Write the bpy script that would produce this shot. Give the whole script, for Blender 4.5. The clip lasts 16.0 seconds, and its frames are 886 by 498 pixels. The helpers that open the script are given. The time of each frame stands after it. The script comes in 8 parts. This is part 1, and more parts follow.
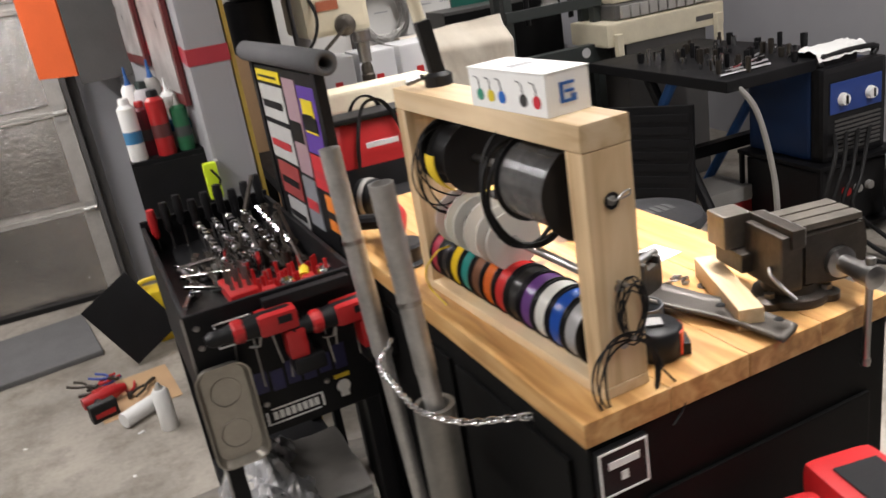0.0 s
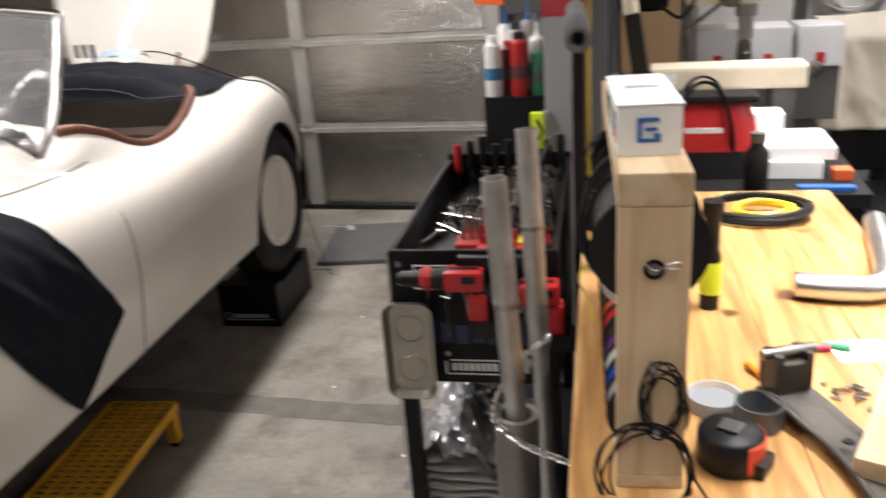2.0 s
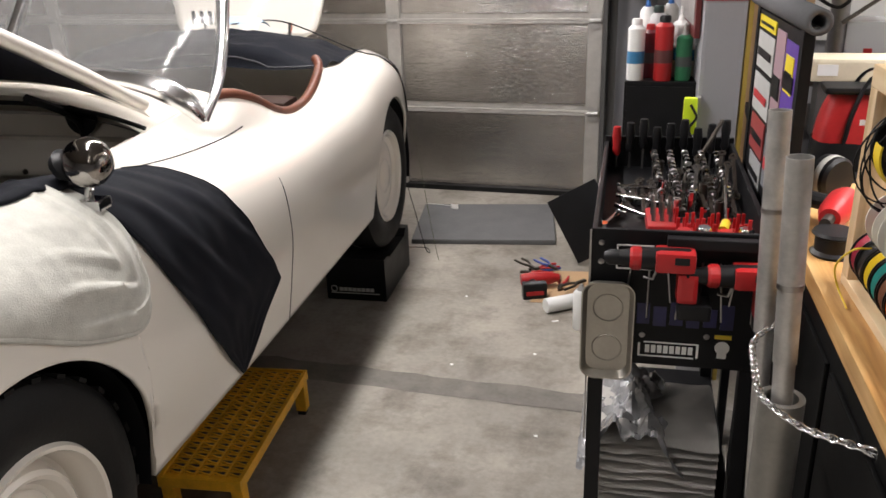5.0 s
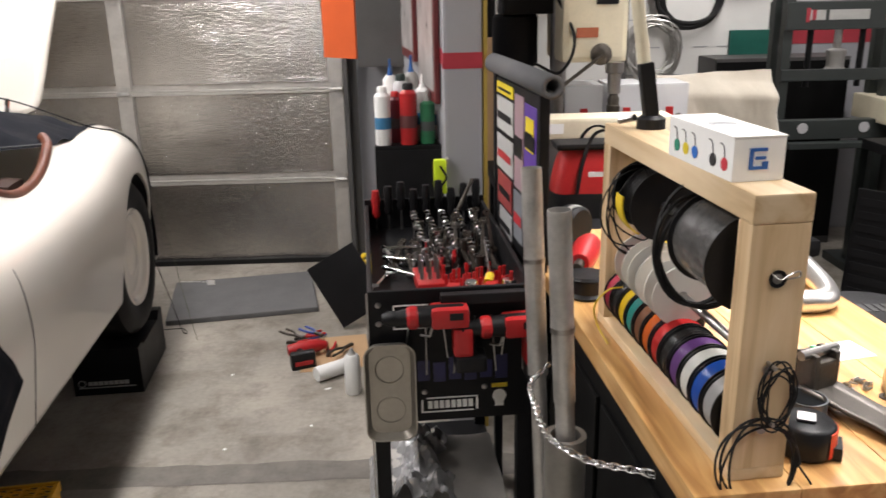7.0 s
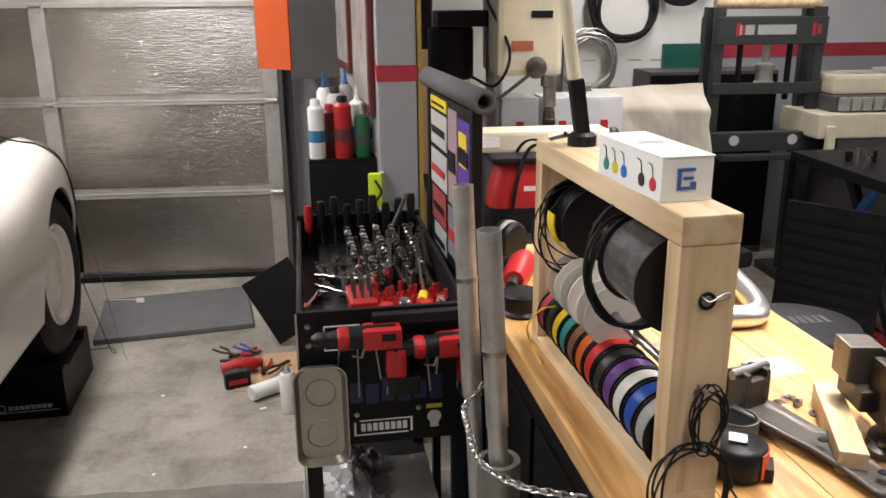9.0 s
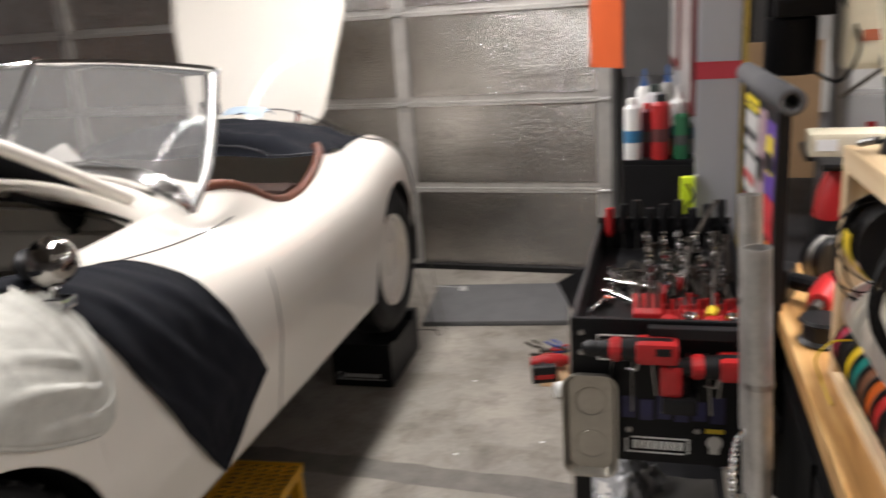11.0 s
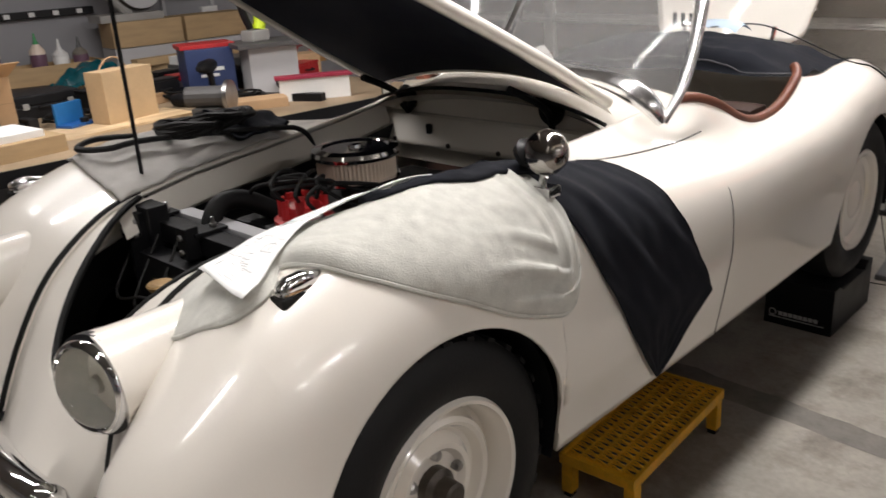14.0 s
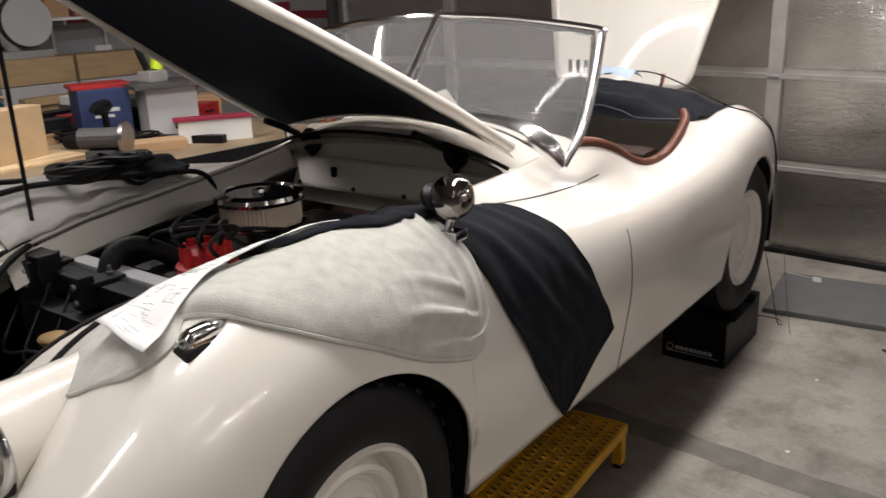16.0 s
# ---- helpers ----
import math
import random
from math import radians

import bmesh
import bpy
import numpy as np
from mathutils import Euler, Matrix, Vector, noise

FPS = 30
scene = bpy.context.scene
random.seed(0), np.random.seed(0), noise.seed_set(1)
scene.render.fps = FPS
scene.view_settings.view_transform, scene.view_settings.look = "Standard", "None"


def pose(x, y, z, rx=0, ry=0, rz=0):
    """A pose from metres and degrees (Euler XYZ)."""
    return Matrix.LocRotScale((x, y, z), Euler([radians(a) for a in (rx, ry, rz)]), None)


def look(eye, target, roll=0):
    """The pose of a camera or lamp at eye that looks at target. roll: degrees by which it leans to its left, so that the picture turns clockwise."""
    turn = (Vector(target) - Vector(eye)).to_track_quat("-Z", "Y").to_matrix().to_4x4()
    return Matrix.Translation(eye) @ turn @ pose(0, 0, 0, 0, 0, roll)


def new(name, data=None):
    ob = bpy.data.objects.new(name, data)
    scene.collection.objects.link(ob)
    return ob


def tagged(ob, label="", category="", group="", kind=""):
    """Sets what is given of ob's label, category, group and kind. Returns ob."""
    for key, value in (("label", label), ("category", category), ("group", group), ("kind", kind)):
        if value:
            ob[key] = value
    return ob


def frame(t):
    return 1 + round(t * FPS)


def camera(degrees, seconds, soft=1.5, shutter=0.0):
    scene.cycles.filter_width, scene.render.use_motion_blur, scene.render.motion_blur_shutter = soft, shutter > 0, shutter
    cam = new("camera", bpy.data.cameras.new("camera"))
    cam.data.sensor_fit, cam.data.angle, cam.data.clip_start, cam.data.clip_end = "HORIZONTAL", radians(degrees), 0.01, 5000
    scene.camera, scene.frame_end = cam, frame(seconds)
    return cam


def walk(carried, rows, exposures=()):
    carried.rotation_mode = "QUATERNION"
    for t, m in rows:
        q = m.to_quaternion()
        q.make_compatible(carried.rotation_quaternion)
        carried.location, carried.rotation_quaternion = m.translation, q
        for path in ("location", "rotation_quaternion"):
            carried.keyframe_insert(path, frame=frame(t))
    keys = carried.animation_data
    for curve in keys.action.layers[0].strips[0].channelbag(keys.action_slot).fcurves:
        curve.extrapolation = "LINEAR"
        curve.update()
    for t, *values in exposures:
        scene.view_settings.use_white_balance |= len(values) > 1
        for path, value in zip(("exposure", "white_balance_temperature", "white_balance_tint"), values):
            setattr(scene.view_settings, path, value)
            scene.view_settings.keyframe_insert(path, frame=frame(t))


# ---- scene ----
cam = camera(56.8, 16.0, shutter=0.5)
PATH = [
    (0, (0.343, 0.088, 1.59), (0.943, 1.863, 0.892), -9.5),
    (0.5, (0.56, 0.166, 1.571), (1.098, 1.936, 0.81), -8.0),
    (0.9, (0.696, 0.19, 1.568), (1.116, 1.985, 0.794), -8.3),
    (1.5, (0.852, 0.153, 1.572), (0.77, 2.003, 0.816), -4.8),
    (2, (0.883, 0.116, 1.594), (0.391, 1.922, 0.89), -4.3),
    (3, (0.878, 0.065, 1.62), (-0.004, 1.76, 1.031), -3.6),
    (5.3, (0.444, 0.011, 1.588), (-0.027, 1.807, 0.845), -1.6),
    (5.5, (0.43, 0.009, 1.589), (-0.002, 1.821, 0.859), -1.3),
    (6, (0.424, 0.001, 1.599), (0.137, 1.867, 0.939), -0.9),
    (6.5, (0.431, 0.0, 1.598), (0.345, 1.901, 0.982), -1.1),
    (7, (0.435, 0.021, 1.594), (0.494, 1.927, 0.992), -1.2),
    (7.5, (0.45, 0.041, 1.59), (0.613, 1.943, 0.993), -1.1),
    (8, (0.463, 0.047, 1.593), (0.683, 1.943, 0.997), -1.0),
    (8.2, (0.462, 0.05, 1.593), (0.692, 1.945, 0.999), -0.9),
    (10.3, (0.462, 0.092, 1.612), (0.384, 2.01, 1.05), -1.7),
    (10.5, (0.488, 0.098, 1.594), (0.311, 2.011, 1.037), -2.7),
    (11, (0.602, 0.115, 1.598), (-0.027, 1.93, 1.041), -3.9),
    (11.5, (0.651, 0.09, 1.583), (-0.382, 1.697, 0.992), -6.2),
    (12, (0.614, 0.065, 1.59), (-0.591, 1.513, 0.919), -5.4),
    (12.5, (0.57, 0.053, 1.588), (-0.69, 1.427, 0.862), -4.2),
    (13, (0.536, 0.044, 1.595), (-0.781, 1.362, 0.868), -4.0),
    (13.5, (0.517, 0.045, 1.592), (-0.851, 1.318, 0.877), -4.1),
    (14, (0.517, 0.024, 1.598), (-0.906, 1.252, 0.914), -3.7),
    (14.5, (0.51, 0.009, 1.608), (-0.976, 1.197, 0.988), -3.0),
    (15, (0.512, 0.009, 1.61), (-0.957, 1.242, 1.041), -2.4),
    (15.5, (0.514, 0.02, 1.612), (-0.852, 1.361, 1.036), -2.1),
    (16, (0.511, 0.019, 1.612), (-0.764, 1.435, 1.006), -2.3),
]
walk(cam, [(t, look(eye, target, roll)) for t, eye, target, roll in PATH], [(0, 0.0), (3, -0.03), (5.3, 0.14), (6.5, 0.06), (8, 0.0), (11, -0.03), (12.5, -0.12), (14.5, -0.12), (15.3, -0.28), (16, -0.30)])

# ---------- light ----------
world = bpy.data.worlds.new("world")
world.use_nodes = True
world.node_tree.nodes["Background"].inputs[0].default_value = (0.9, 0.95, 1.0, 1)
world.node_tree.nodes["Background"].inputs[1].default_value = 0.02
scene.world = world
# x, y, watts and beam spread; first two inferred, the rest added as fill
# narrow spreads keep the fill off the shaded floor beside the car
LAMPS = [(-0.78, 1.3, 46, 180), (-0.86, 3.5, 60, 180), (2.3, 4.0, 42, 180), (-3.0, 1.1, 44, 180), (1.0, -0.35, 13, 95), (1.45, 1.95, 30, 65), (3.3, 1.0, 60, 180), (-0.5, -1.7, 46, 112)]


# ---------- materials ----------
def mat(name, col, rough=0.5, metal=0.0, var=0.15, scale=7.0, bump=0.15, bscale=90.0, coat=0.0, stretch=(1, 1, 1), spec=0.5, per=0.0, dist=0.002, sheen=0.0):
    m = bpy.data.materials.new(name)
    m.use_nodes = True
    n, l = m.node_tree.nodes, m.node_tree.links
    b = n["Principled BSDF"]
    tc, mp = n.new("ShaderNodeTexCoord"), n.new("ShaderNodeMapping")
    mp.inputs["Scale"].default_value = stretch
    l.new(tc.outputs["Object"], mp.inputs[0])
    big, fine = n.new("ShaderNodeTexNoise"), n.new("ShaderNodeTexNoise")
    big.inputs["Scale"].default_value, big.inputs["Detail"].default_value = scale, 5
    fine.inputs["Scale"].default_value, fine.inputs["Detail"].default_value = bscale, 4
    l.new(mp.outputs[0], big.inputs[0])
    l.new(mp.outputs[0], fine.inputs[0])
    mix = n.new("ShaderNodeMath")
    mix.operation = "MULTIPLY_ADD"
    l.new(fine.outputs[0], mix.inputs[0])
    mix.inputs[1].default_value = 0.35
    l.new(big.outputs[0], mix.inputs[2])
    ramp = n.new("ShaderNodeMapRange")
    ramp.inputs["From Min"].default_value, ramp.inputs["From Max"].default_value = 0.4, 0.95
    ramp.inputs["To Min"].default_value, ramp.inputs["To Max"].default_value = 1 - var, 1 + var
    l.new(mix.outputs[0], ramp.inputs[0])
    out = ramp.outputs[0]
    if per:
        oi, mr = n.new("ShaderNodeObjectInfo"), n.new("ShaderNodeMapRange")
        mr.inputs["To Min"].default_value, mr.inputs["To Max"].default_value = 1 - per, 1 + per
        l.new(oi.outputs["Random"], mr.inputs[0])
        mu = n.new("ShaderNodeMath")
        mu.operation = "MULTIPLY"
        l.new(out, mu.inputs[0])
        l.new(mr.outputs[0], mu.inputs[1])
        out = mu.outputs[0]
    sc = n.new("ShaderNodeVectorMath")
    sc.operation = "SCALE"
    sc.inputs[0].default_value = col
    l.new(out, sc.inputs["Scale"])
    l.new(sc.outputs[0], b.inputs["Base Color"])
    rr = n.new("ShaderNodeMapRange")
    rr.inputs["To Min"].default_value, rr.inputs["To Max"].default_value = max(0.02, rough * 0.8), min(1, rough * 1.2)
    l.new(big.outputs[0], rr.inputs[0])
    l.new(rr.outputs[0], b.inputs["Roughness"])
    b.inputs["Metallic"].default_value = metal
    b.inputs["Coat Weight"].default_value = coat
    b.inputs["Coat Roughness"].default_value = 0.04
    b.inputs["Specular IOR Level"].default_value = spec
    b.inputs["Sheen Weight"].default_value = sheen
    if bump:
        bp = n.new("ShaderNodeBump")
        bp.inputs["Strength"].default_value, bp.inputs["Distance"].default_value = bump, dist
        l.new(fine.outputs[0], bp.inputs["Height"])
        l.new(bp.outputs[0], b.inputs["Normal"])
    return m


def glow(name, col, strength):
    m = mat(name, col, 0.5, bump=0)
    b = m.node_tree.nodes["Principled BSDF"]
    b.inputs["Emission Color"].default_value, b.inputs["Emission Strength"].default_value = (*col, 1), strength
    return m


def clear(name, col=(1, 1, 1), rough=0.02, ior=1.45, smoke=0.0):
    m = mat(name, col, rough, var=0.01, bump=0)
    b = m.node_tree.nodes["Principled BSDF"]
    b.inputs["Transmission Weight"].default_value, b.inputs["IOR"].default_value = 1 - smoke, ior
    return m


CREAM = mat("cream_paint", (0.80, 0.755, 0.68), 0.30, var=0.03, scale=3, bump=0.02, bscale=300, coat=0.8)
CHROME = mat("chrome", (0.75, 0.75, 0.76), 0.07, 1.0, var=0.06, scale=14, bump=0.03, bscale=40)
STEEL = mat("brushed_steel", (0.36, 0.35, 0.34), 0.32, 1.0, var=0.2, scale=16, bump=0.1, bscale=200)
GALV = mat("galvanised_steel", (0.50, 0.49, 0.47), 0.46, 0.8, var=0.22, scale=22, bump=0.12, bscale=120)
DARKSTEEL = mat("dark_oiled_steel", (0.075, 0.065, 0.055), 0.42, 0.7, var=0.35, scale=18, bump=0.3, bscale=110)
RUBBER = mat("black_rubber", (0.009, 0.0088, 0.0088), 0.6, spec=0.25, var=0.3, scale=12, bump=0.3, bscale=140)
BLACK = mat("black_powder_coat", (0.007, 0.007, 0.008), 0.5, spec=0.22, var=0.25, scale=9, bump=0.15, bscale=260)
BLACKP = mat("black_plastic", (0.009, 0.009, 0.010), 0.42, spec=0.28, var=0.2, scale=15, bump=0.15, bscale=300)
NAVY = mat("navy_black_vinyl", (0.008, 0.010, 0.019), 0.75, spec=0.2, var=0.25, scale=6, bump=0.2, bscale=220)
CLOTHB = mat("black_canvas", (0.006, 0.007, 0.011), 0.85, spec=0.2, var=0.25, scale=9, bump=0.5, bscale=400)
TOWEL = mat("grey_green_fleece", (0.52, 0.515, 0.465), 0.95, var=0.16, scale=26, bump=0.7, bscale=300, dist=0.002, sheen=0.3)
GREYC = mat("grey_cotton_cloth", (0.46, 0.44, 0.41), 0.95, var=0.2, scale=10, bump=0.6, bscale=300, sheen=0.3)
LEATHER = mat("brown_leather", (0.13, 0.04, 0.02), 0.45, var=0.3, scale=14, bump=0.4, bscale=120)


def timber(name, dark, mid, pale, axis, rough=0.5, ring=26.0, per=0.12):
    """Sawn wood: growth rings drawn out along one axis, fine pores, a few knots; per: how far single pieces differ."""
    m = mat(name, mid, rough, var=0.1, bump=0)
    n, l = m.node_tree.nodes, m.node_tree.links
    b = n["Principled BSDF"]
    tc, mp, oi, add = n.new("ShaderNodeTexCoord"), n.new("ShaderNodeMapping"), n.new("ShaderNodeObjectInfo"), n.new("ShaderNodeVectorMath")
    l.new(tc.outputs["Object"], add.inputs[0])
    l.new(oi.outputs["Random"], add.inputs[1])
    sc = [1.0, 1.0, 1.0]
    sc["xyz".index(axis)] = 0.09
    mp.inputs["Scale"].default_value = sc
    l.new(add.outputs[0], mp.inputs[0])
    grain, pore, stain, knot = (n.new("ShaderNodeTexNoise") for _ in range(4))
    for k, (s_, d_, v_) in ((grain, (ring, 4, mp)), (pore, (240, 3, mp)), (stain, (3.5, 4, add)), (knot, (9, 1, add))):
        k.inputs["Scale"].default_value, k.inputs["Detail"].default_value = s_, d_
        l.new(v_.outputs[0], k.inputs[0])
    grain.inputs["Distortion"].default_value = 0.8
    ramp = n.new("ShaderNodeValToRGB")
    e = ramp.color_ramp.elements
    e[0].position, e[0].color = 0.34, (*dark, 1)
    e[1].position, e[1].color = 0.66, (*pale, 1)
    e.new(0.5).color = (*mid, 1)
    l.new(grain.outputs[0], ramp.inputs[0])
    kr, mk, vm, sr, mul, pr, mul2 = n.new("ShaderNodeMapRange"), n.new("ShaderNodeMix"), n.new("ShaderNodeVectorMath"), n.new("ShaderNodeMapRange"), n.new("ShaderNodeMath"), n.new("ShaderNodeMapRange"), n.new("ShaderNodeMath")
    kr.inputs["From Min"].default_value, kr.inputs["From Max"].default_value = 0.735, 0.78
    l.new(knot.outputs[0], kr.inputs[0])
    mk.data_type = "RGBA"
    l.new(kr.outputs[0], mk.inputs[0])
    l.new(ramp.outputs[0], mk.inputs[6])
    mk.inputs[7].default_value = (dark[0] * 0.35, dark[1] * 0.3, dark[2] * 0.25, 1)
    sr.inputs["From Min"].default_value, sr.inputs["From Max"].default_value = 0.3, 0.7
    sr.inputs["To Min"].default_value, sr.inputs["To Max"].default_value = 0.78, 1.1
    l.new(stain.outputs[0], sr.inputs[0])
    pr.inputs["To Min"].default_value, pr.inputs["To Max"].default_value = 1 - per, 1 + per
    l.new(oi.outputs["Random"], pr.inputs[0])
    mul.operation = mul2.operation = "MULTIPLY"
    l.new(sr.outputs[0], mul.inputs[0])
    l.new(pr.outputs[0], mul.inputs[1])
    vm.operation = "SCALE"
    l.new(mk.outputs[2], vm.inputs[0])
    l.new(mul.outputs[0], vm.inputs["Scale"])
    l.new(vm.outputs[0], b.inputs["Base Color"])
    bp = n.new("ShaderNodeBump")
    bp.inputs["Strength"].default_value, bp.inputs["Distance"].default_value = 0.25, 0.001
    l.new(pore.outputs[0], bp.inputs["Height"])
    l.new(bp.outputs[0], b.inputs["Normal"])
    return m


WOOD = timber("pale_pine", (0.54, 0.37, 0.20), (0.70, 0.52, 0.31), (0.78, 0.61, 0.40), "y")
WOODZ = timber("pale_pine_upright", (0.50, 0.34, 0.18), (0.66, 0.48, 0.28), (0.75, 0.58, 0.38), "z")
BENCHW = timber("varnished_bench_planks", (0.36, 0.18, 0.06), (0.52, 0.29, 0.105), (0.62, 0.39, 0.17), "y", 0.34, 34.0, 0.09)
YELLOW = mat("yellow_step_paint", (0.80, 0.42, 0.02), 0.5, var=0.25, scale=16, bump=0.2, bscale=130)
WHITE = mat("white_board", (0.78, 0.77, 0.74), 0.55, var=0.05, scale=6, bump=0.05)
PAPER = mat("white_paper", (0.82, 0.82, 0.80), 0.8, var=0.04, scale=8, bump=0.1)
CARD = mat("brown_cardboard", (0.48, 0.31, 0.17), 0.8, var=0.1, scale=7, bump=0.15, bscale=90)
GREYW = mat("grey_wall_paint", (0.30, 0.30, 0.315), 0.6, var=0.06, scale=4, bump=0.1, bscale=160)
LIGHTW = mat("pale_wall_paint", (0.50, 0.50, 0.51), 0.6, var=0.05, scale=4, bump=0.1, bscale=160)
REDSTR = mat("red_wall_stripe", (0.35, 0.03, 0.045), 0.5, var=0.12, scale=9, bump=0.08)
REDP = mat("red_plastic", (0.42, 0.016, 0.018), 0.4, var=0.15, scale=14, bump=0.1)
MAROON = mat("maroon_frame", (0.12, 0.02, 0.02), 0.4, var=0.2)
ORANGE = mat("orange_enamel", (0.62, 0.11, 0.03), 0.45, var=0.08, scale=5, bump=0.05)
CHARC = mat("charcoal_enamel", (0.075, 0.072, 0.07), 0.5, var=0.15, scale=6, bump=0.08)
MATT = mat("grey_foam_mat", (0.12, 0.12, 0.12), 0.75, var=0.2, scale=8, bump=0.4, bscale=90)
BLUE = mat("blue_paint", (0.02, 0.10, 0.32), 0.4, var=0.15)
GREEN = mat("dark_green_paint", (0.012, 0.026, 0.022), 0.45, var=0.25, scale=9, bump=0.1)
BEIGE = mat("cream_enamel", (0.66, 0.60, 0.45), 0.45, var=0.1, scale=9, bump=0.08)
NEON = mat("neon_yellow_plastic", (0.62, 0.80, 0.03), 0.4, var=0.08)
YELP = mat("yellow_plastic", (0.75, 0.55, 0.03), 0.4, var=0.1)
GLASS = clear("clear_glass", (0.93, 0.95, 0.94))
# a small diffuse share gives the pane a pale haze
SCREEN = clear("hazy_windscreen_glass", (0.80, 0.80, 0.79), 0.03, 1.22, 0.07)
POLY = clear("clear_plastic_bag", (0.9, 0.9, 0.9), 0.15, 1.3)
GREYM = mat("grey_enamel", (0.33, 0.32, 0.30), 0.45, var=0.12, scale=9, bump=0.08)


def concrete():
    m = mat("concrete_slab", (0.31, 0.282, 0.242), 0.62, var=0.34, scale=2.2, bump=0.25, bscale=45, dist=0.003)
    n, l = m.node_tree.nodes, m.node_tree.links
    b = n["Principled BSDF"]
    src = b.inputs["Base Color"].links[0].from_socket
    tc, sp, vr, mx = n.new("ShaderNodeTexCoord"), n.new("ShaderNodeTexNoise"), n.new("ShaderNodeMapRange"), n.new("ShaderNodeMix")
    l.new(tc.outputs["Object"], sp.inputs[0])
    sp.inputs["Scale"].default_value, sp.inputs["Detail"].default_value, sp.inputs["Roughness"].default_value = 3.4, 10, 0.72
    vr.inputs["From Min"].default_value, vr.inputs["From Max"].default_value = 0.47, 0.68
    l.new(sp.outputs[0], vr.inputs[0])
    mx.data_type = "RGBA"
    l.new(vr.outputs[0], mx.inputs[0])
    l.new(src, mx.inputs[6])
    mx.inputs[7].default_value = (0.15, 0.13, 0.105, 1)
    l.new(mx.outputs[2], b.inputs["Base Color"])
    return m


def foil():
    m = mat("foil_door_insulation", (0.56, 0.54, 0.52), 0.21, 1.0, var=0.12, scale=5, bump=0, stretch=(1, 1, 1))
    n, l = m.node_tree.nodes, m.node_tree.links
    b = n["Principled BSDF"]
    tc, mp, w, no, bp, b2 = (n.new("ShaderNode" + k) for k in ("TexCoord", "Mapping", "TexNoise", "TexNoise", "Bump", "Bump"))
    l.new(tc.outputs["Object"], mp.inputs[0])
    mp.inputs["Scale"].default_value = (7, 1, 120)
    l.new(mp.outputs[0], w.inputs[0])
    w.inputs["Scale"].default_value, w.inputs["Detail"].default_value = 1.6, 3
    bp.inputs["Strength"].default_value, bp.inputs["Distance"].default_value = 0.6, 0.004
    l.new(w.outputs[0], bp.inputs["Height"])
    l.new(tc.outputs["Object"], no.inputs[0])
    no.inputs["Scale"].default_value = 5
    b2.inputs["Strength"].default_value, b2.inputs["Distance"].default_value = 0.06, 0.02
    l.new(no.outputs[0], b2.inputs["Height"])
    l.new(bp.outputs[0], b2.inputs["Normal"])
    l.new(b2.outputs[0], b.inputs["Normal"])
    return m


CONC, FOIL = concrete(), foil()
PAINTS = {}


def paint(r, g, b, rough=0.45, metal=0.0):
    key = (r, g, b, rough, metal)
    if key not in PAINTS:
        PAINTS[key] = mat("paint", (r, g, b), rough, metal, var=0.1, scale=20, bump=0.08, bscale=200)
    return PAINTS[key]


# ---------- mesh helpers ----------
def part(name, bm, material, parent=None, label="", smooth=False, angle=40):
    me = bpy.data.meshes.new(name)
    bmesh.ops.recalc_face_normals(bm, faces=bm.faces[:])
    bm.to_mesh(me)
    bm.free()
    me.materials.append(material)
    if smooth:
        me.polygons.foreach_set("use_smooth", [True] * len(me.polygons))
        me.set_sharp_from_angle(angle=radians(angle))
    ob = new(name, me)
    ob.parent = parent
    if label:
        ob["label"] = label
    return ob


def thing(name, label, category, x=0, y=0, z=0, rz=0, group="", kind=""):
    ob = new(name)
    ob.matrix_world = pose(x, y, z, 0, 0, rz)
    ob.empty_display_size = 0.05
    return tagged(ob, label, category, group, kind)


def B():
    return bmesh.new()


def box(bm, x0, x1, y0, y1, z0, z1, bevel=0.0, m=None):
    r = bmesh.ops.create_cube(bm, size=1)["verts"]
    for v in r:
        v.co = Vector((x0 + (v.co.x + 0.5) * (x1 - x0), y0 + (v.co.y + 0.5) * (y1 - y0), z0 + (v.co.z + 0.5) * (z1 - z0)))
    if bevel:
        es = {e for v in r for e in v.link_edges}
        r = bmesh.ops.bevel(bm, geom=list(es), offset=bevel, segments=2, affect="EDGES", profile=0.7)["verts"]
    if m is not None:
        bmesh.ops.transform(bm, matrix=m, verts=list({v for v in r}))
    return bm


def sweep(bm, pts, r, seg=8, cap=True, flat=1.0):
    """A tube along points; r is one radius or one for each point."""
    pts = [Vector(p) for p in pts]
    rings, side = [], None
    for i, p in enumerate(pts):
        d = (pts[min(i + 1, len(pts) - 1)] - pts[max(i - 1, 0)]).normalized()
        if side is None:
            side = d.orthogonal().normalized()
        side = (side - d * side.dot(d)).normalized()
        up = d.cross(side)
        rr = r[i] if isinstance(r, (list, tuple)) else r
        rings.append([bm.verts.new(p + (side * math.cos(a) + up * math.sin(a) * flat) * rr) for a in (2 * math.pi * k / seg for k in range(seg))])
    for a, b in zip(rings, rings[1:]):
        for k in range(seg):
            bm.faces.new((a[k], a[(k + 1) % seg], b[(k + 1) % seg], b[k]))
    if cap:
        bm.faces.new(rings[0])
        bm.faces.new(rings[-1])
    return bm


def rod(bm, a, b, r, seg=12, r2=None):
    return sweep(bm, [a, b], [r, r if r2 is None else r2], seg)


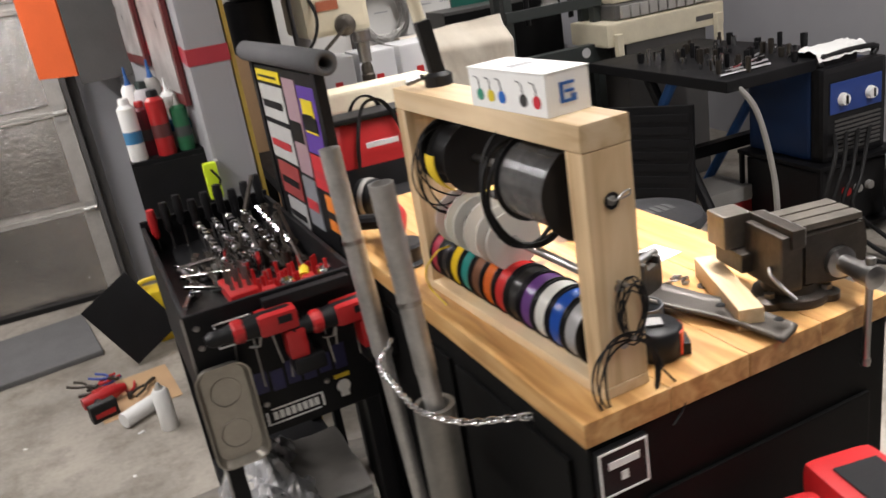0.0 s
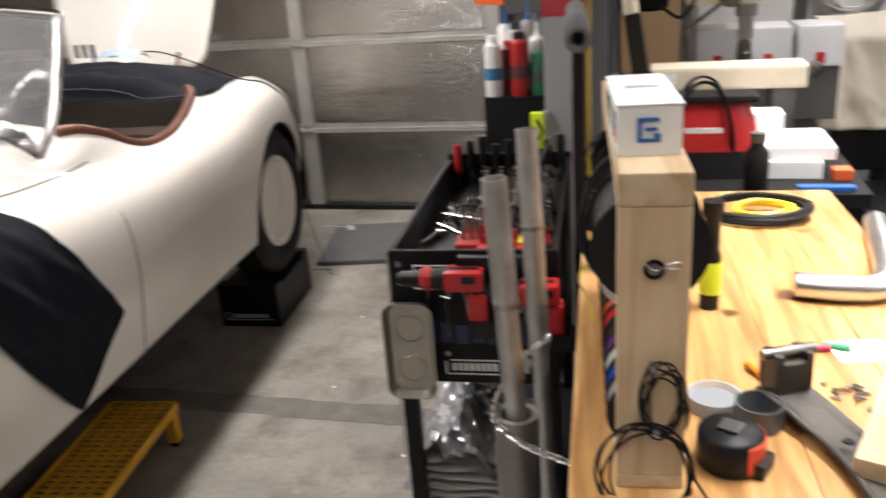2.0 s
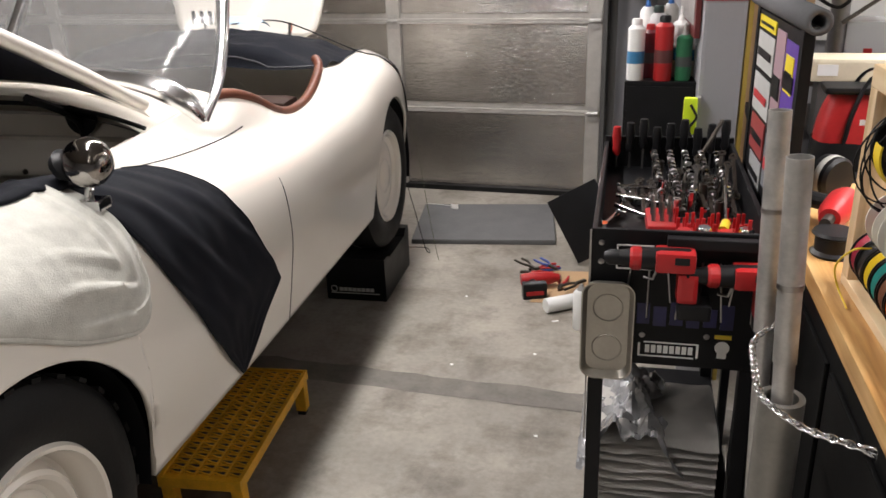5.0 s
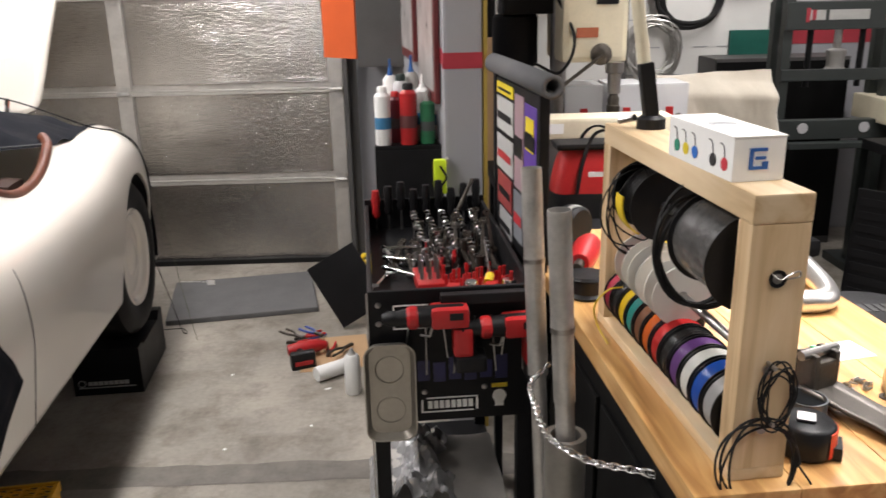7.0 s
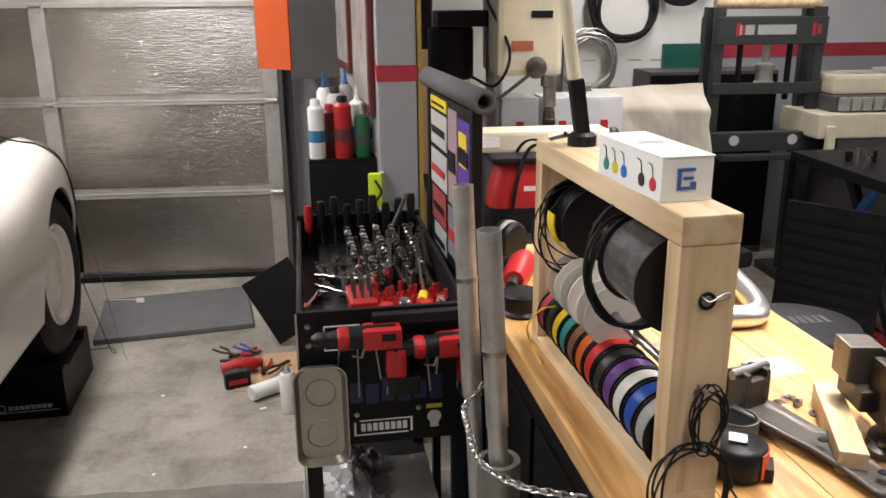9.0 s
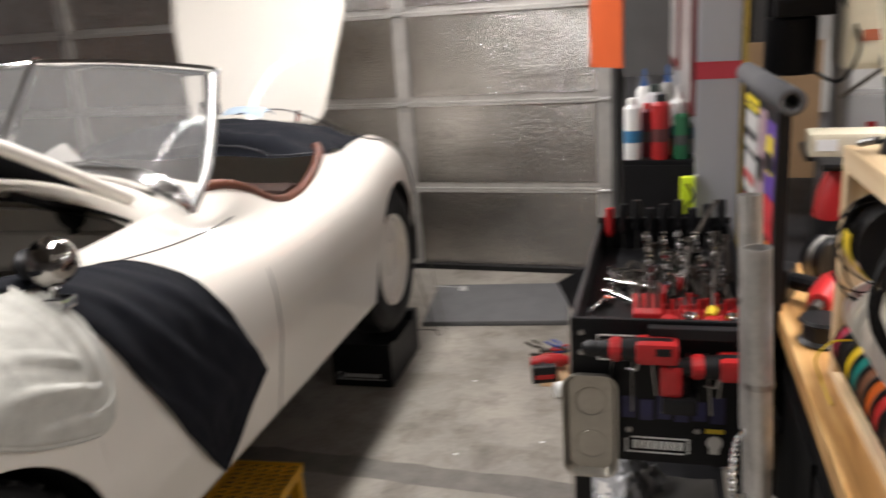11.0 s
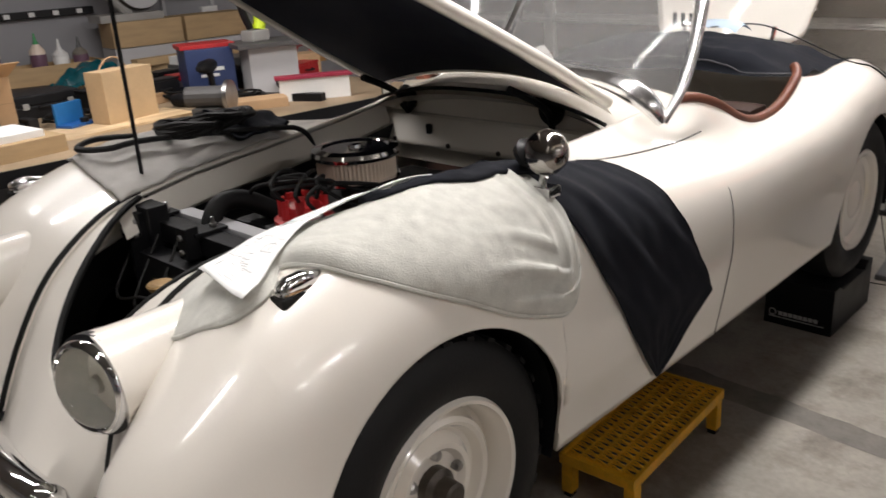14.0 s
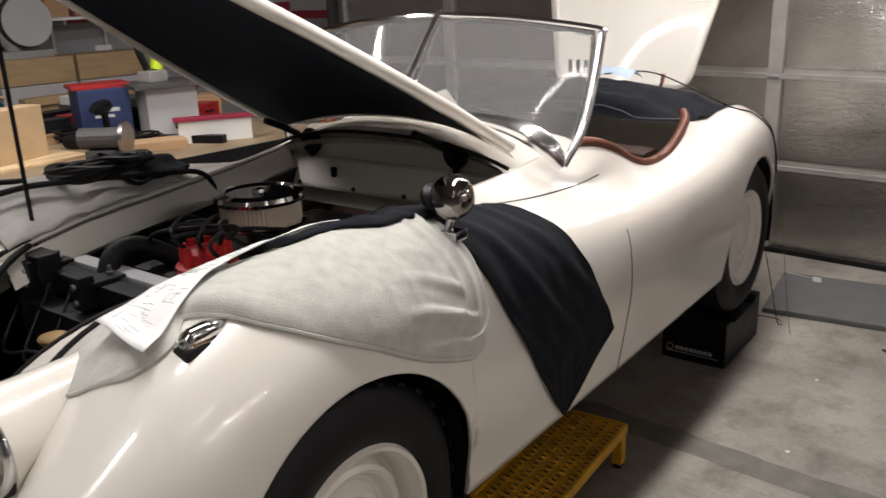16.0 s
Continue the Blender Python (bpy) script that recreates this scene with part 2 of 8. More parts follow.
def curve_pts(ctrl, n=8):
    """A smooth line through control points."""
    c = [Vector(p) for p in ctrl]
    c = [c[0] * 2 - c[1]] + c + [c[-1] * 2 - c[-2]]
    out = []
    for i in range(1, len(c) - 2):
        for k in range(n):
            t = k / n
            out.append(0.5 * (2 * c[i] + (c[i + 1] - c[i - 1]) * t + (2 * c[i - 1] - 5 * c[i] + 4 * c[i + 1] - c[i + 2]) * t * t + (3 * c[i] - c[i - 1] - 3 * c[i + 1] + c[i + 2]) * t ** 3))
    return out + [c[-2]]


def lathe(bm, prof, m=None, seg=32, arc=1.0):
    """Turns (radius, height) pairs about z."""
    m = m or Matrix()
    n = seg if arc == 1.0 else seg + 1
    rings = []
    for r, z in prof:
        if r < 1e-5:
            rings.append([bm.verts.new(m @ Vector((0, 0, z)))])
        else:
            rings.append([bm.verts.new(m @ Vector((r * math.cos(a), r * math.sin(a), z))) for a in (2 * math.pi * arc * k / seg for k in range(n))])
    for a, b in zip(rings, rings[1:]):
        for k in range(seg if arc == 1.0 else seg):
            j = (k + 1) % n
            if len(a) == 1 and len(b) > 1:
                bm.faces.new((a[0], b[k], b[j]))
            elif len(b) == 1 and len(a) > 1:
                bm.faces.new((a[k], a[j], b[0]))
            elif len(a) > 1:
                bm.faces.new((a[k], a[j], b[j], b[k]))
    return bm


def sheet(bm, fn, nu, nv):
    g = [[bm.verts.new(fn(i / nu, j / nv)) for j in range(nv + 1)] for i in range(nu + 1)]
    for i in range(nu):
        for j in range(nv):
            bm.faces.new((g[i][j], g[i + 1][j], g[i + 1][j + 1], g[i][j + 1]))
    return bm


def solid(ob, t, offset=-1):
    md = ob.modifiers.new("thickness", "SOLIDIFY")
    md.thickness, md.offset = t, offset
    return ob


def spl(keys, t):
    """Smooth interpolation of (position, value) pairs."""
    if t <= keys[0][0]:
        return keys[0][1]
    if t >= keys[-1][0]:
        return keys[-1][1]
    i = max(k for k in range(len(keys) - 1) if keys[k][0] <= t)
    (x0, y0), (x1, y1) = keys[i], keys[i + 1]

    def slope(k):
        a, b = keys[max(k - 1, 0)], keys[min(k + 1, len(keys) - 1)]
        return (b[1] - a[1]) / (b[0] - a[0])
    h = x1 - x0
    u = (t - x0) / h
    return (2 * u ** 3 - 3 * u * u + 1) * y0 + (u ** 3 - 2 * u * u + u) * h * slope(i) + (3 * u * u - 2 * u ** 3) * y1 + (u ** 3 - u * u) * h * slope(i + 1)


def rough_n(p, s=1.0):
    return noise.noise(Vector(p) * s)


ZAX = {"x": Matrix.Rotation(radians(90), 4, "Y"), "y": Matrix.Rotation(radians(-90), 4, "X"), "z": Matrix()}


def at(x, y, z, axis="z"):
    return Matrix.Translation((x, y, z)) @ ZAX[axis]


# ---------- structure ----------
def struct(name, bm, material, label, category):
    return tagged(part(name, bm, material), label, category, kind="structure")


XL, XR, YB, YF, ZC = -5.7, 4.2, -4.2, 5.4, 2.75
bm = B()
for y0, y1 in ((YB, 2.50), (2.56, YF)):
    box(bm, XL, XR, y0, y1, -0.1, 0)
box(bm, XL, XR, 2.49, 2.57, -0.1, -0.008)
struct("floor", bm, CONC, "worn pale concrete floor with a saw-cut joint", "floor")
rows = []
bm = B()
N = 120
va = [bm.verts.new((XL + (XR - XL) * i / N, 2.475 + 0.015 * rough_n((i * 0.7, 0, 1)) + 0.01 * rough_n((i * 2.1, 3, 1)), 0.0015)) for i in range(N + 1)]
vb = [bm.verts.new((XL + (XR - XL) * i / N, 2.60 + 0.03 * rough_n((i * 0.5, 5, 1)) + 0.012 * rough_n((i * 1.9, 8, 1)), 0.0015)) for i in range(N + 1)]
for i in range(N):
    bm.faces.new((va[i], va[i + 1], vb[i + 1], vb[i]))
struct("joint_filler", bm, mat("grey_joint_filler", (0.17, 0.155, 0.135), 0.7, var=0.3, scale=12, bump=0.4, bscale=60), "ragged grey filler along the floor joint", "floor")
# ceiling out of view, its tone kept dark to cut bounced light
struct("ceiling", box(B(), XL - 0.1, XR + 0.1, YB - 0.1, YF + 0.1, ZC, ZC + 0.1), mat("dark_ceiling", (0.16, 0.15, 0.14), 0.8), "unseen ceiling, kept dark to hold down bounced light", "ceiling")


def wall(name, x0, x1, y0, y1, stripe=None, z0=0, z1=ZC):
    """stripe: axis, face position, direction and the two heights."""
    w = struct(name, box(B(), x0, x1, y0, y1, z0, z1), GREYW, "grey painted wall with a narrow red stripe", "wall")
    if stripe:
        ax, p, s, a, b = stripe
        bb = box(B(), p, p + s * 0.003, y0, y1, a, b) if ax == "x" else box(B(), x0, x1, p, p + s * 0.003, a, b)
        part("stripe", bb, REDSTR, w, "dark red painted stripe")
        hi = box(B(), p, p + s * 0.002, y0, y1, b, z1 - 0.001) if ax == "x" else box(B(), x0, x1, p, p + s * 0.002, b, z1 - 0.001)
        part("upper_paint", hi, LIGHTW, w, "paler paint above the stripe")
    return w


wall("wall_left", XL - 0.1, XL, YB, YF, ("x", XL, 1, 1.47, 1.55))
wall("wall_right", XR, XR + 0.1, YB, YF, ("x", XR, -1, 1.195, 1.28))
wall("wall_behind", XL, XR, YB - 0.1, YB)
wall("wall_bay", 0.62, XR, YF - 0.1, YF, ("y", YF - 0.1, -1, 1.225, 1.31))
wall("wall_door_left", XL, -5.0, 4.96, 5.08, ("y", 4.96, -1, 1.40, 1.47))
wall("wall_door_right", 0.06, 0.62, 4.96, 5.08)
wall("wall_over_door", -5.0, 0.06, 4.96, 5.08, None, 2.4, ZC)

# the sectional garage door, seen from inside
door = tagged(new("door_1"), "closed sectional garage door lined with silver foil insulation", "garage door", kind="structure")
door.location = (0, 4.90, 0)
RAIL = mat("bare_galvanised_rail", (0.52, 0.50, 0.47), 0.45, 0.6, var=0.15, scale=12, bump=0.1)
for k in range(5):
    z = 0.535 * k
    for i in range(4):
        x = -1.245 * i
        w0, w1 = x - 1.245 + 0.045, x - 0.045
        bm = sheet(B(), lambda u, v, z=z: Vector((w0 + u * (w1 - w0), 0.02 + 0.006 * rough_n((u * 3 + i, v * 3, z), 1.7), z + 0.03 + v * 0.475)), 14, 8)
        part("insulation_panel", bm, FOIL, door, smooth=True)
    bm = box(B(), -4.97, 0.02, -0.012, 0.016, z + 0.505, z + 0.518, 0.003)
    part("rail", box(bm, -4.97, 0.02, -0.012, 0.016, z + 0.521, z + 0.534, 0.003), RAIL, door)
    for i in range(5):
        x = -1.245 * i + (-0.02 if i == 0 else 0.0) + (0.03 if i == 4 else 0)
        st = part("stile", box(B(), x - 0.042, x + 0.042, -0.008, 0.02, z + 0.001, z + 0.504, 0.003), RAIL, door)
        hb = box(B(), x - 0.028, x + 0.028, -0.016, -0.012, z + 0.475, z + 0.56)
        lathe(hb, [(0, -0.035), (0.012, -0.035), (0.012, 0.035), (0, 0.035)], at(x, -0.02, z + 0.52, "x"), 10)
        if z < 2.1:
            part("hinge", hb, GALV, st, "small galvanised hinge")
part("bottom_seal", box(B(), -4.97, 0.02, -0.02, 0.03, -0.004, 0.03, 0.006), RUBBER, door)
part("backing", box(B(), -4.98, 0.03, 0.032, 0.05, 0.0, 2.66), RAIL, door)
bm = B()
for x in (0.045, -5.0):
    box(bm, x - 0.012, x + 0.012, 4.80, 4.87, 0, 2.5)
    box(bm, x + 0.012, x + 0.06, 4.865, 4.88, 0, 2.5)
struct("door_track", bm, CHARC, "dark vertical steel door tracks", "track")

# the post and the short angled partition behind it
bm = B()
box(bm, 0, 0.128, 0, 0.13, 0, ZC, 0.012)
post = tagged(part("column", bm, GREYW), "grey painted square post with a red band", "post", kind="structure")
post.location = (0.535, 2.79, 0)
part("stripe", box(B(), -0.002, 0.130, -0.002, 0.132, 1.345, 1.397), REDSTR, post, "dark red painted band")
m = Matrix.Translation((0.545, 2.92, 0)) @ Matrix.Rotation(radians(6.5), 4, "Z")
bm = box(B(), 0, 0.07, 0, 2.02, 0, ZC)
stub = tagged(part("partition", bm, GREYW), "short grey partition wall running back to the door", "wall", kind="structure")
stub.matrix_world = m
part("stripe", box(B(), -0.003, 0, 0, 2.02, 1.345, 1.397), REDSTR, stub)
pl = tagged(part("edge_strip", box(B(), 0.667, 0.682, 2.80, 2.86, 0, ZC, 0.003), mat("yellow_strip", (0.42, 0.30, 0.06), 0.5)), "narrow yellow wooden strip beside the post", "trim", kind="structure")

# ceiling tube lights, none in view; most are added to fill in light
FIX = glow("lit_diffuser", (1.0, 0.95, 0.86), 2)


def tube_light(x, y, watts, spread):
    t = thing("assumed_ceiling_light", "long slim lit tube fitting assumed under the unseen ceiling", "lamp", x, y, ZC, 0, "tube lights")
    part("housing", box(B(), -0.07, 0.07, -1.0, 1.0, -0.05, 0, 0.006), WHITE, t)
    part("diffuser", box(B(), -0.05, 0.05, -0.97, 0.97, -0.062, -0.051, 0.003), FIX, t)
    li = bpy.data.lights.new("tube_lamp", "AREA")
    li.shape, li.size, li.size_y, li.energy, li.color = "RECTANGLE", 0.08, 1.9, watts, (1.0, 0.955, 0.945)
    li.spread = radians(spread)
    o = new("tube_lamp", li)
    o.parent = t
    o.location = (0, 0, -0.075)


for x, y, watts, spread in LAMPS:
    tube_light(x, y, watts, spread)

# ---------- the roadster ----------
car = thing("classic_roadster", "cream-white vintage open roadster with bonnet and boot raised", "car", -1.349, 0.885, 0, 4.5)
CX = [(-0.62, 0.50), (-0.5, 0.54), (-0.3, 0.585), (0, 0.61), (0.45, 0.625), (1.0, 0.67), (1.5, 0.70), (2.0, 0.70), (2.4, 0.67), (2.75, 0.63), (3.1, 0.53), (3.45, 0.36)]
CZ = [(-0.62, 0.64), (-0.56, 0.78), (-0.45, 0.895), (-0.35, 0.975), (-0.24, 1.03), (-0.05, 1.085), (0.2, 1.105), (0.5, 1.08), (0.95, 1.0), (1.3, 0.965), (1.7, 0.955), (2.05, 0.975), (2.35, 1.035), (2.6, 1.060), (2.85, 1.02), (3.1, 0.91), (3.35, 0.74), (3.47, 0.58)]
MX = [(-0.62, 0.54), (-0.57, 0.63), (-0.45, 0.715), (-0.3, 0.765), (0, 0.79), (0.5, 0.80), (1, 0.805), (1.8, 0.805), (2.4, 0.80), (2.8, 0.765), (3.1, 0.67), (3.35, 0.53), (3.47, 0.40)]
MZ = [(-0.62, 0.60), (-0.3, 0.68), (0.3, 0.74), (1.0, 0.74), (2.0, 0.76), (2.6, 0.78), (3.1, 0.70), (3.47, 0.55)]
IX = [(-0.62, 0.36), (-0.45, 0.265), (-0.3, 0.25), (-0.1, 0.30), (0.05, 0.355), (0.2, 0.40), (0.6, 0.44), (1.0, 0.49), (1.2, 0.52), (1.35, 0.57), (1.56, 0.615), (1.9, 0.62), (2.12, 0.60), (2.3, 0.54), (2.6, 0.48), (3.0, 0.42), (3.3, 0.3), (3.47, 0.2)]
IZ = [(-0.62, 0.46), (-0.55, 0.50), (-0.50, 0.57), (-0.453, 0.69), (-0.36, 0.85), (-0.26, 0.94), (-0.12, 1.0), (0.05, 1.012), (0.2, 1.02), (0.6, 1.045), (0.98, 1.075), (1.2, 1.105), (1.35, 1.112), (1.47, 1.075), (1.58, 1.018), (1.68, 0.985), (1.78, 0.975), (1.90, 0.985), (2.02, 1.02), (2.12, 1.058), (2.3, 1.07), (2.6, 1.055), (3.0, 0.95), (3.3, 0.80), (3.47, 0.58)]
ARCHES = ((0.017, 0.538, 0.351), (2.50, 0.530, 0.352))


def sill(y):
    z = 0.445
    if y < 0:
        z = 0.532
    for c, h, r in ARCHES:
        if abs(y - c) < r:
            z = max(z, h + math.sqrt(r * r - (y - c) ** 2))
    return z


def section(y, side, n=26):
    """Points of the flank from the inner edge over the crown down to the sill."""
    cx, cz, mx, mz = spl(CX, y), spl(CZ, y), spl(MX, y), spl(MZ, y)
    ix, iz = spl(IX, y), spl(IZ, y)
    sx, sz = cx + (mx - cx) * 0.78, cz - (cz - mz) * 0.30
    lo = max(0.40, min(0.44, mz - 0.1))
    bx = mx - 0.035 - max(0, (0.1 - y)) * 0.06
    c = [(ix, iz), (ix + (cx - ix) * 0.5, iz + (cz - iz) * 0.62), (cx, cz), (sx, sz), (mx, mz), ((mx + bx) / 2 + 0.004, (mz + lo) / 2), (bx, lo)]
    pts = curve_pts([(a, 0, b) for a, b in c], 10)
    # cut at the sill or wheel arch
    zb = sill(y)
    cut = []
    for p, q in zip(pts, pts[1:]):
        cut.append(p)
        if q.z < zb <= p.z and p.x > cx:
            cut.append(p.lerp(q, (p.z - zb) / (p.z - q.z)))
            break
    else:
        cut.append(pts[-1])
    # spread evenly
    d = [0]
    for p, q in zip(cut, cut[1:]):
        d.append(d[-1] + (q - p).length)
    out, k = [], 0
    for i in range(n + 1):
        s = d[-1] * i / n
        if n == 64:
            top = min(0.30, d[-1] * 0.6)
            s = top * i / 28 if i <= 28 else top + (d[-1] - top) * (i - 28) / 36
        while k < len(d) - 2 and d[k + 1] < s:
            k += 1
        u = (s - d[k]) / max(1e-6, d[k + 1] - d[k])
        p = cut[k].lerp(cut[k + 1], min(1, u))
        out.append(Vector((p.x * side, y, p.z)))
    return out


YS = sorted(set([round(-0.62 + 0.03 * i, 4) for i in range(137)] + [round(c + s * r * f, 4) for c, h, r in ARCHES for s in (-1, 1) for f in (1.0, 0.997, 0.985, 0.96, 0.93, 0.9)]))
for side in (1, -1):
    bm = B()
    rows = [[bm.verts.new(p) for p in section(y, side, 64)] for y in YS if y <= 3.47]
    for a, b in zip(rows, rows[1:]):
        for k in range(len(a) - 1):
            bm.faces.new((a[k], a[k + 1], b[k + 1], b[k]))
    tip = bm.verts.new((0.48 * side, -0.645, 0.56))
    for k in range(len(rows[0]) - 1):
        bm.faces.new((rows[0][k + 1], rows[0][k], tip))
    ob = part("flank", bm, CREAM, car, "cream wing, door and sill panel", True, 60)
    solid(ob, 0.012, 1 if side < 0 else 1)


def deck(name, y0, y1, zc, n=16, m=24, crown=None):
    """A skin bridging the two flanks between y0 and y1; zc(y): its height on the centre line."""
    def f(u, v):
        y = y0 + (y1 - y0) * u
        x = -1 + 2 * v
        ix, iz = spl(IX, y) + 0.004, spl(IZ, y) + 0.001
        return Vector((x * ix, y, iz + (zc(y) - iz) * (1 - abs(x) ** 2.4)))
    return part(name, sheet(B(), f, n, m), CREAM, car, "", True, 60)


deck("scuttle", 1.00, 1.36, lambda y: spl([(0.98, 1.185), (1.2, 1.20), (1.36, 1.17)], y))
deck("tail_deck", 2.62, 3.46, lambda y: spl([(2.62, 1.10), (3.0, 1.0), (3.3, 0.84), (3.47, 0.6)], y))

# nose between the wings, its rear edge rounded by the bonnet opening
NZ = [(-0.64, 0.46), (-0.61, 0.52), (-0.55, 0.60), (-0.45, 0.74), (-0.33, 0.875), (-0.2, 0.955), (-0.04, 1.01)]


def nose(u, v):
    x = 2 * v - 1
    y1 = spl([(0, -0.45), (0.25, -0.43), (0.5, -0.36), (0.8, -0.20), (1, -0.04)], abs(x))
    y = -0.64 + (y1 + 0.64) * u
    ix, iz = spl(IX, y) + 0.003, spl(IZ, y)
    k = 1 - abs(x) ** 1.6
    return Vector((x * ix, y - 0.035 * k * (1 - u), iz + (spl(NZ, y) - iz) * k))


ob = part("nose_panel", sheet(B(), nose, 22, 32), CREAM, car, "cream nose panel round the opening", True, 60)
solid(ob, 0.01, 0)
bm = sheet(B(), lambda u, v: nose(0, v) + Vector((0, 0.10 * u * u, -0.30 * u)), 8, 24)
part("lower_nose", bm, CREAM, car, "", True)
part("opening_seal", sweep(B(), [nose(1, i / 40) + Vector((0, 0.004, 0.004)) for i in range(41)], 0.009, 8), RUBBER, car, "black rubber seal of the bonnet opening", True)
for side in (1, -1):
    edge = [Vector((side * (spl(IX, y) + 0.004), y - 0.010, spl(IZ, y) + 0.012)) for y in [-0.50 + 0.03 * i for i in range(17)]]
    part("piping", sweep(B(), edge, 0.0085, 8), RUBBER, car, "black rubber piping along the wing seam", True)
    low = curve_pts([edge[0], (side * 0.41, -0.61, 0.42), (side * 0.39, -0.58, 0.36)], 5)
    part("piping", sweep(B(), low[:1] + [low[0] + Vector((0, 0.005, -0.08))], 0.008, 8), RUBBER, car, "", True)
# oval grille low in the nose
bm = B()
rings = []
for f, dy in ((1.0, 0.0), (0.93, -0.02)):
    rings.append([Vector((0.165 * f * math.cos(t), -0.672 + dy + 0.03 * abs(math.cos(t)), 0.50 + 0.12 * f * math.sin(t))) for t in [2 * math.pi * k / 40 for k in range(41)]])
part("grille_surround", sweep(bm, rings[0], 0.012, 8), RUBBER, car, "black rubber grille surround", True)
bm = B()
bm.faces.new([bm.verts.new(p + Vector((0, -0.004, 0))) for p in rings[0][:-1]])
part("grille_backing", bm, BLACK, car)
for i in range(9):
    x = -0.128 + 0.032 * i
    h = 0.115 * math.sqrt(max(0.05, 1 - (x / 0.165) ** 2))
    part("grille_bar", sweep(B(), curve_pts([(x, -0.68, 0.50 - h), (x, -0.70, 0.50), (x, -0.68, 0.50 + h)], 5), 0.005, 8), CHROME, car, "", True)

# headlamps in their pods
SILVER = mat("silvered_reflector", (0.48, 0.47, 0.43), 0.5, 0.2, var=0.1, scale=30, bump=0.1)
for side in (1, -1):
    hx, hy, hz = (0.368 if side > 0 else -0.43), -0.505, 0.880
    pod = [(hx, hy + 0.012, hz), (hx, hy + 0.08, hz + 0.003), (hx, hy + 0.2, hz + 0.015), (hx, hy + 0.32, hz + 0.04), (hx + 0.01 * side, hy + 0.44, hz + 0.055), (hx + 0.02 * side, hy + 0.54, hz + 0.075)]
    part("headlamp_pod", sweep(B(), curve_pts(pod, 6), [0.100 - 0.0006 * i - (0.00006 * i * i) for i in range(31)], 32), CREAM, car, "", True, 60)
    m = Matrix.Translation((hx, hy, hz)) @ Matrix.Rotation(radians(15 * side), 4, "Z") @ Matrix.Rotation(radians(86), 4, "X") @ Matrix.Scale(0.86, 4)
    lamp = part("headlamp", lathe(B(), [(0.117, -0.02), (0.117, 0.0), (0.105, 0.006), (0.097, -0.015), (0.05, -0.05), (0, -0.06)], m, 40), BLACKP, car, "round headlamp with a black and chrome rim", True)
    part("rim", lathe(B(), [(0.100, 0.0), (0.108, 0.006), (0.109, 0.016), (0.105, 0.024), (0.097, 0.028), (0.092, 0.024), (0.090, 0.004)], m, 40), CHROME, lamp, "chrome rim", True)
    part("reflector", lathe(B(), [(0.09, 0.016), (0.07, -0.008), (0.03, -0.026), (0.02, -0.015), (0.018, 0.0), (0, 0.004)], m, 32), SILVER, lamp, "", True)
    part("lens", lathe(B(), [(0.093, 0.022), (0.082, 0.036), (0.066, 0.047), (0.045, 0.055), (0.02, 0.060), (0, 0.061)], m, 32), clear("lens_glass", (0.95, 0.95, 0.9), 0.08, 1.12), lamp, "domed clear lens", True)
    # side light on the crown
    sx, sy = 0.632 * side, -0.215
    sz = spl(CZ, sy) - 0.010
    lo = part("side_lamp", sweep(B(), [(sx, sy - 0.028, sz + 0.014), (sx, sy - 0.02, sz + 0.021), (sx, sy + 0.01, sz + 0.023), (sx, sy + 0.04, sz + 0.02), (sx, sy + 0.065, sz + 0.022)], [0.014, 0.018, 0.019, 0.014, 0.005], 18), CHROME, car, "small chrome torpedo side lamp", True)
    part("lens", lathe(B(), [(0.017, 0), (0.0185, 0.004), (0.016, 0.012), (0.009, 0.017), (0.0, 0.019)], Matrix.Translation((sx, sy - 0.026, sz + 0.017)) @ Matrix.Rotation(radians(90), 4, "X"), 18), clear("side_lamp_lens", (0.9, 0.9, 0.88), 0.1, 1.3), lo, "ribbed clear lens", True)
    part("base", box(B(), sx - 0.020, sx + 0.020, sy - 0.047, sy + 0.055, sz - 0.014, sz + 0.006, 0.005), RUBBER, lo, "black rubber pad")
    part("plinth", box(B(), sx - 0.017, sx + 0.017, sy - 0.040, sy + 0.050, sz + 0.004, sz + 0.013, 0.004), CHROME, lo)
    # bumper blade
    bm = B()
    pts = curve_pts([(0.165 * side, -0.655, 0.745), (0.24 * side, -0.665, 0.75), (0.36 * side, -0.665, 0.75), (0.46 * side, -0.65, 0.74)], 6)
    part("bumper", sweep(bm, pts, [0.02] + [0.032] * (len(pts) - 2) + [0.02], 12, flat=1.4), CHROME, car, "short chrome bumper blade", True)
    part("bumper_iron", sweep(B(), [(0.27 * side, -0.66, 0.70), (0.27 * side, -0.60, 0.60), (0.27 * side, -0.45, 0.56)], 0.012, 8), BLACK, car)

# bonnet, hinged at the scuttle and propped up
HOOD_L = 1.26


def hood(u, v, drop=0.0):
    half = spl([(0, 0.487), (0.3, 0.455), (0.7, 0.35), (0.92, 0.25), (1, 0.16)], u) - drop * 0.8
    x = (2 * v - 1) * half
    s = u * HOOD_L
    c = 0.075 * (1 - abs(2 * v - 1) ** 2.2) * (1 - 0.3 * u) - 0.05 * max(0, u - 0.85) - drop
    a = radians(29)
    return Vector((x, 1.03 - s * math.cos(a) + c * math.sin(a), 1.168 + s * math.sin(a) + c * math.cos(a)))


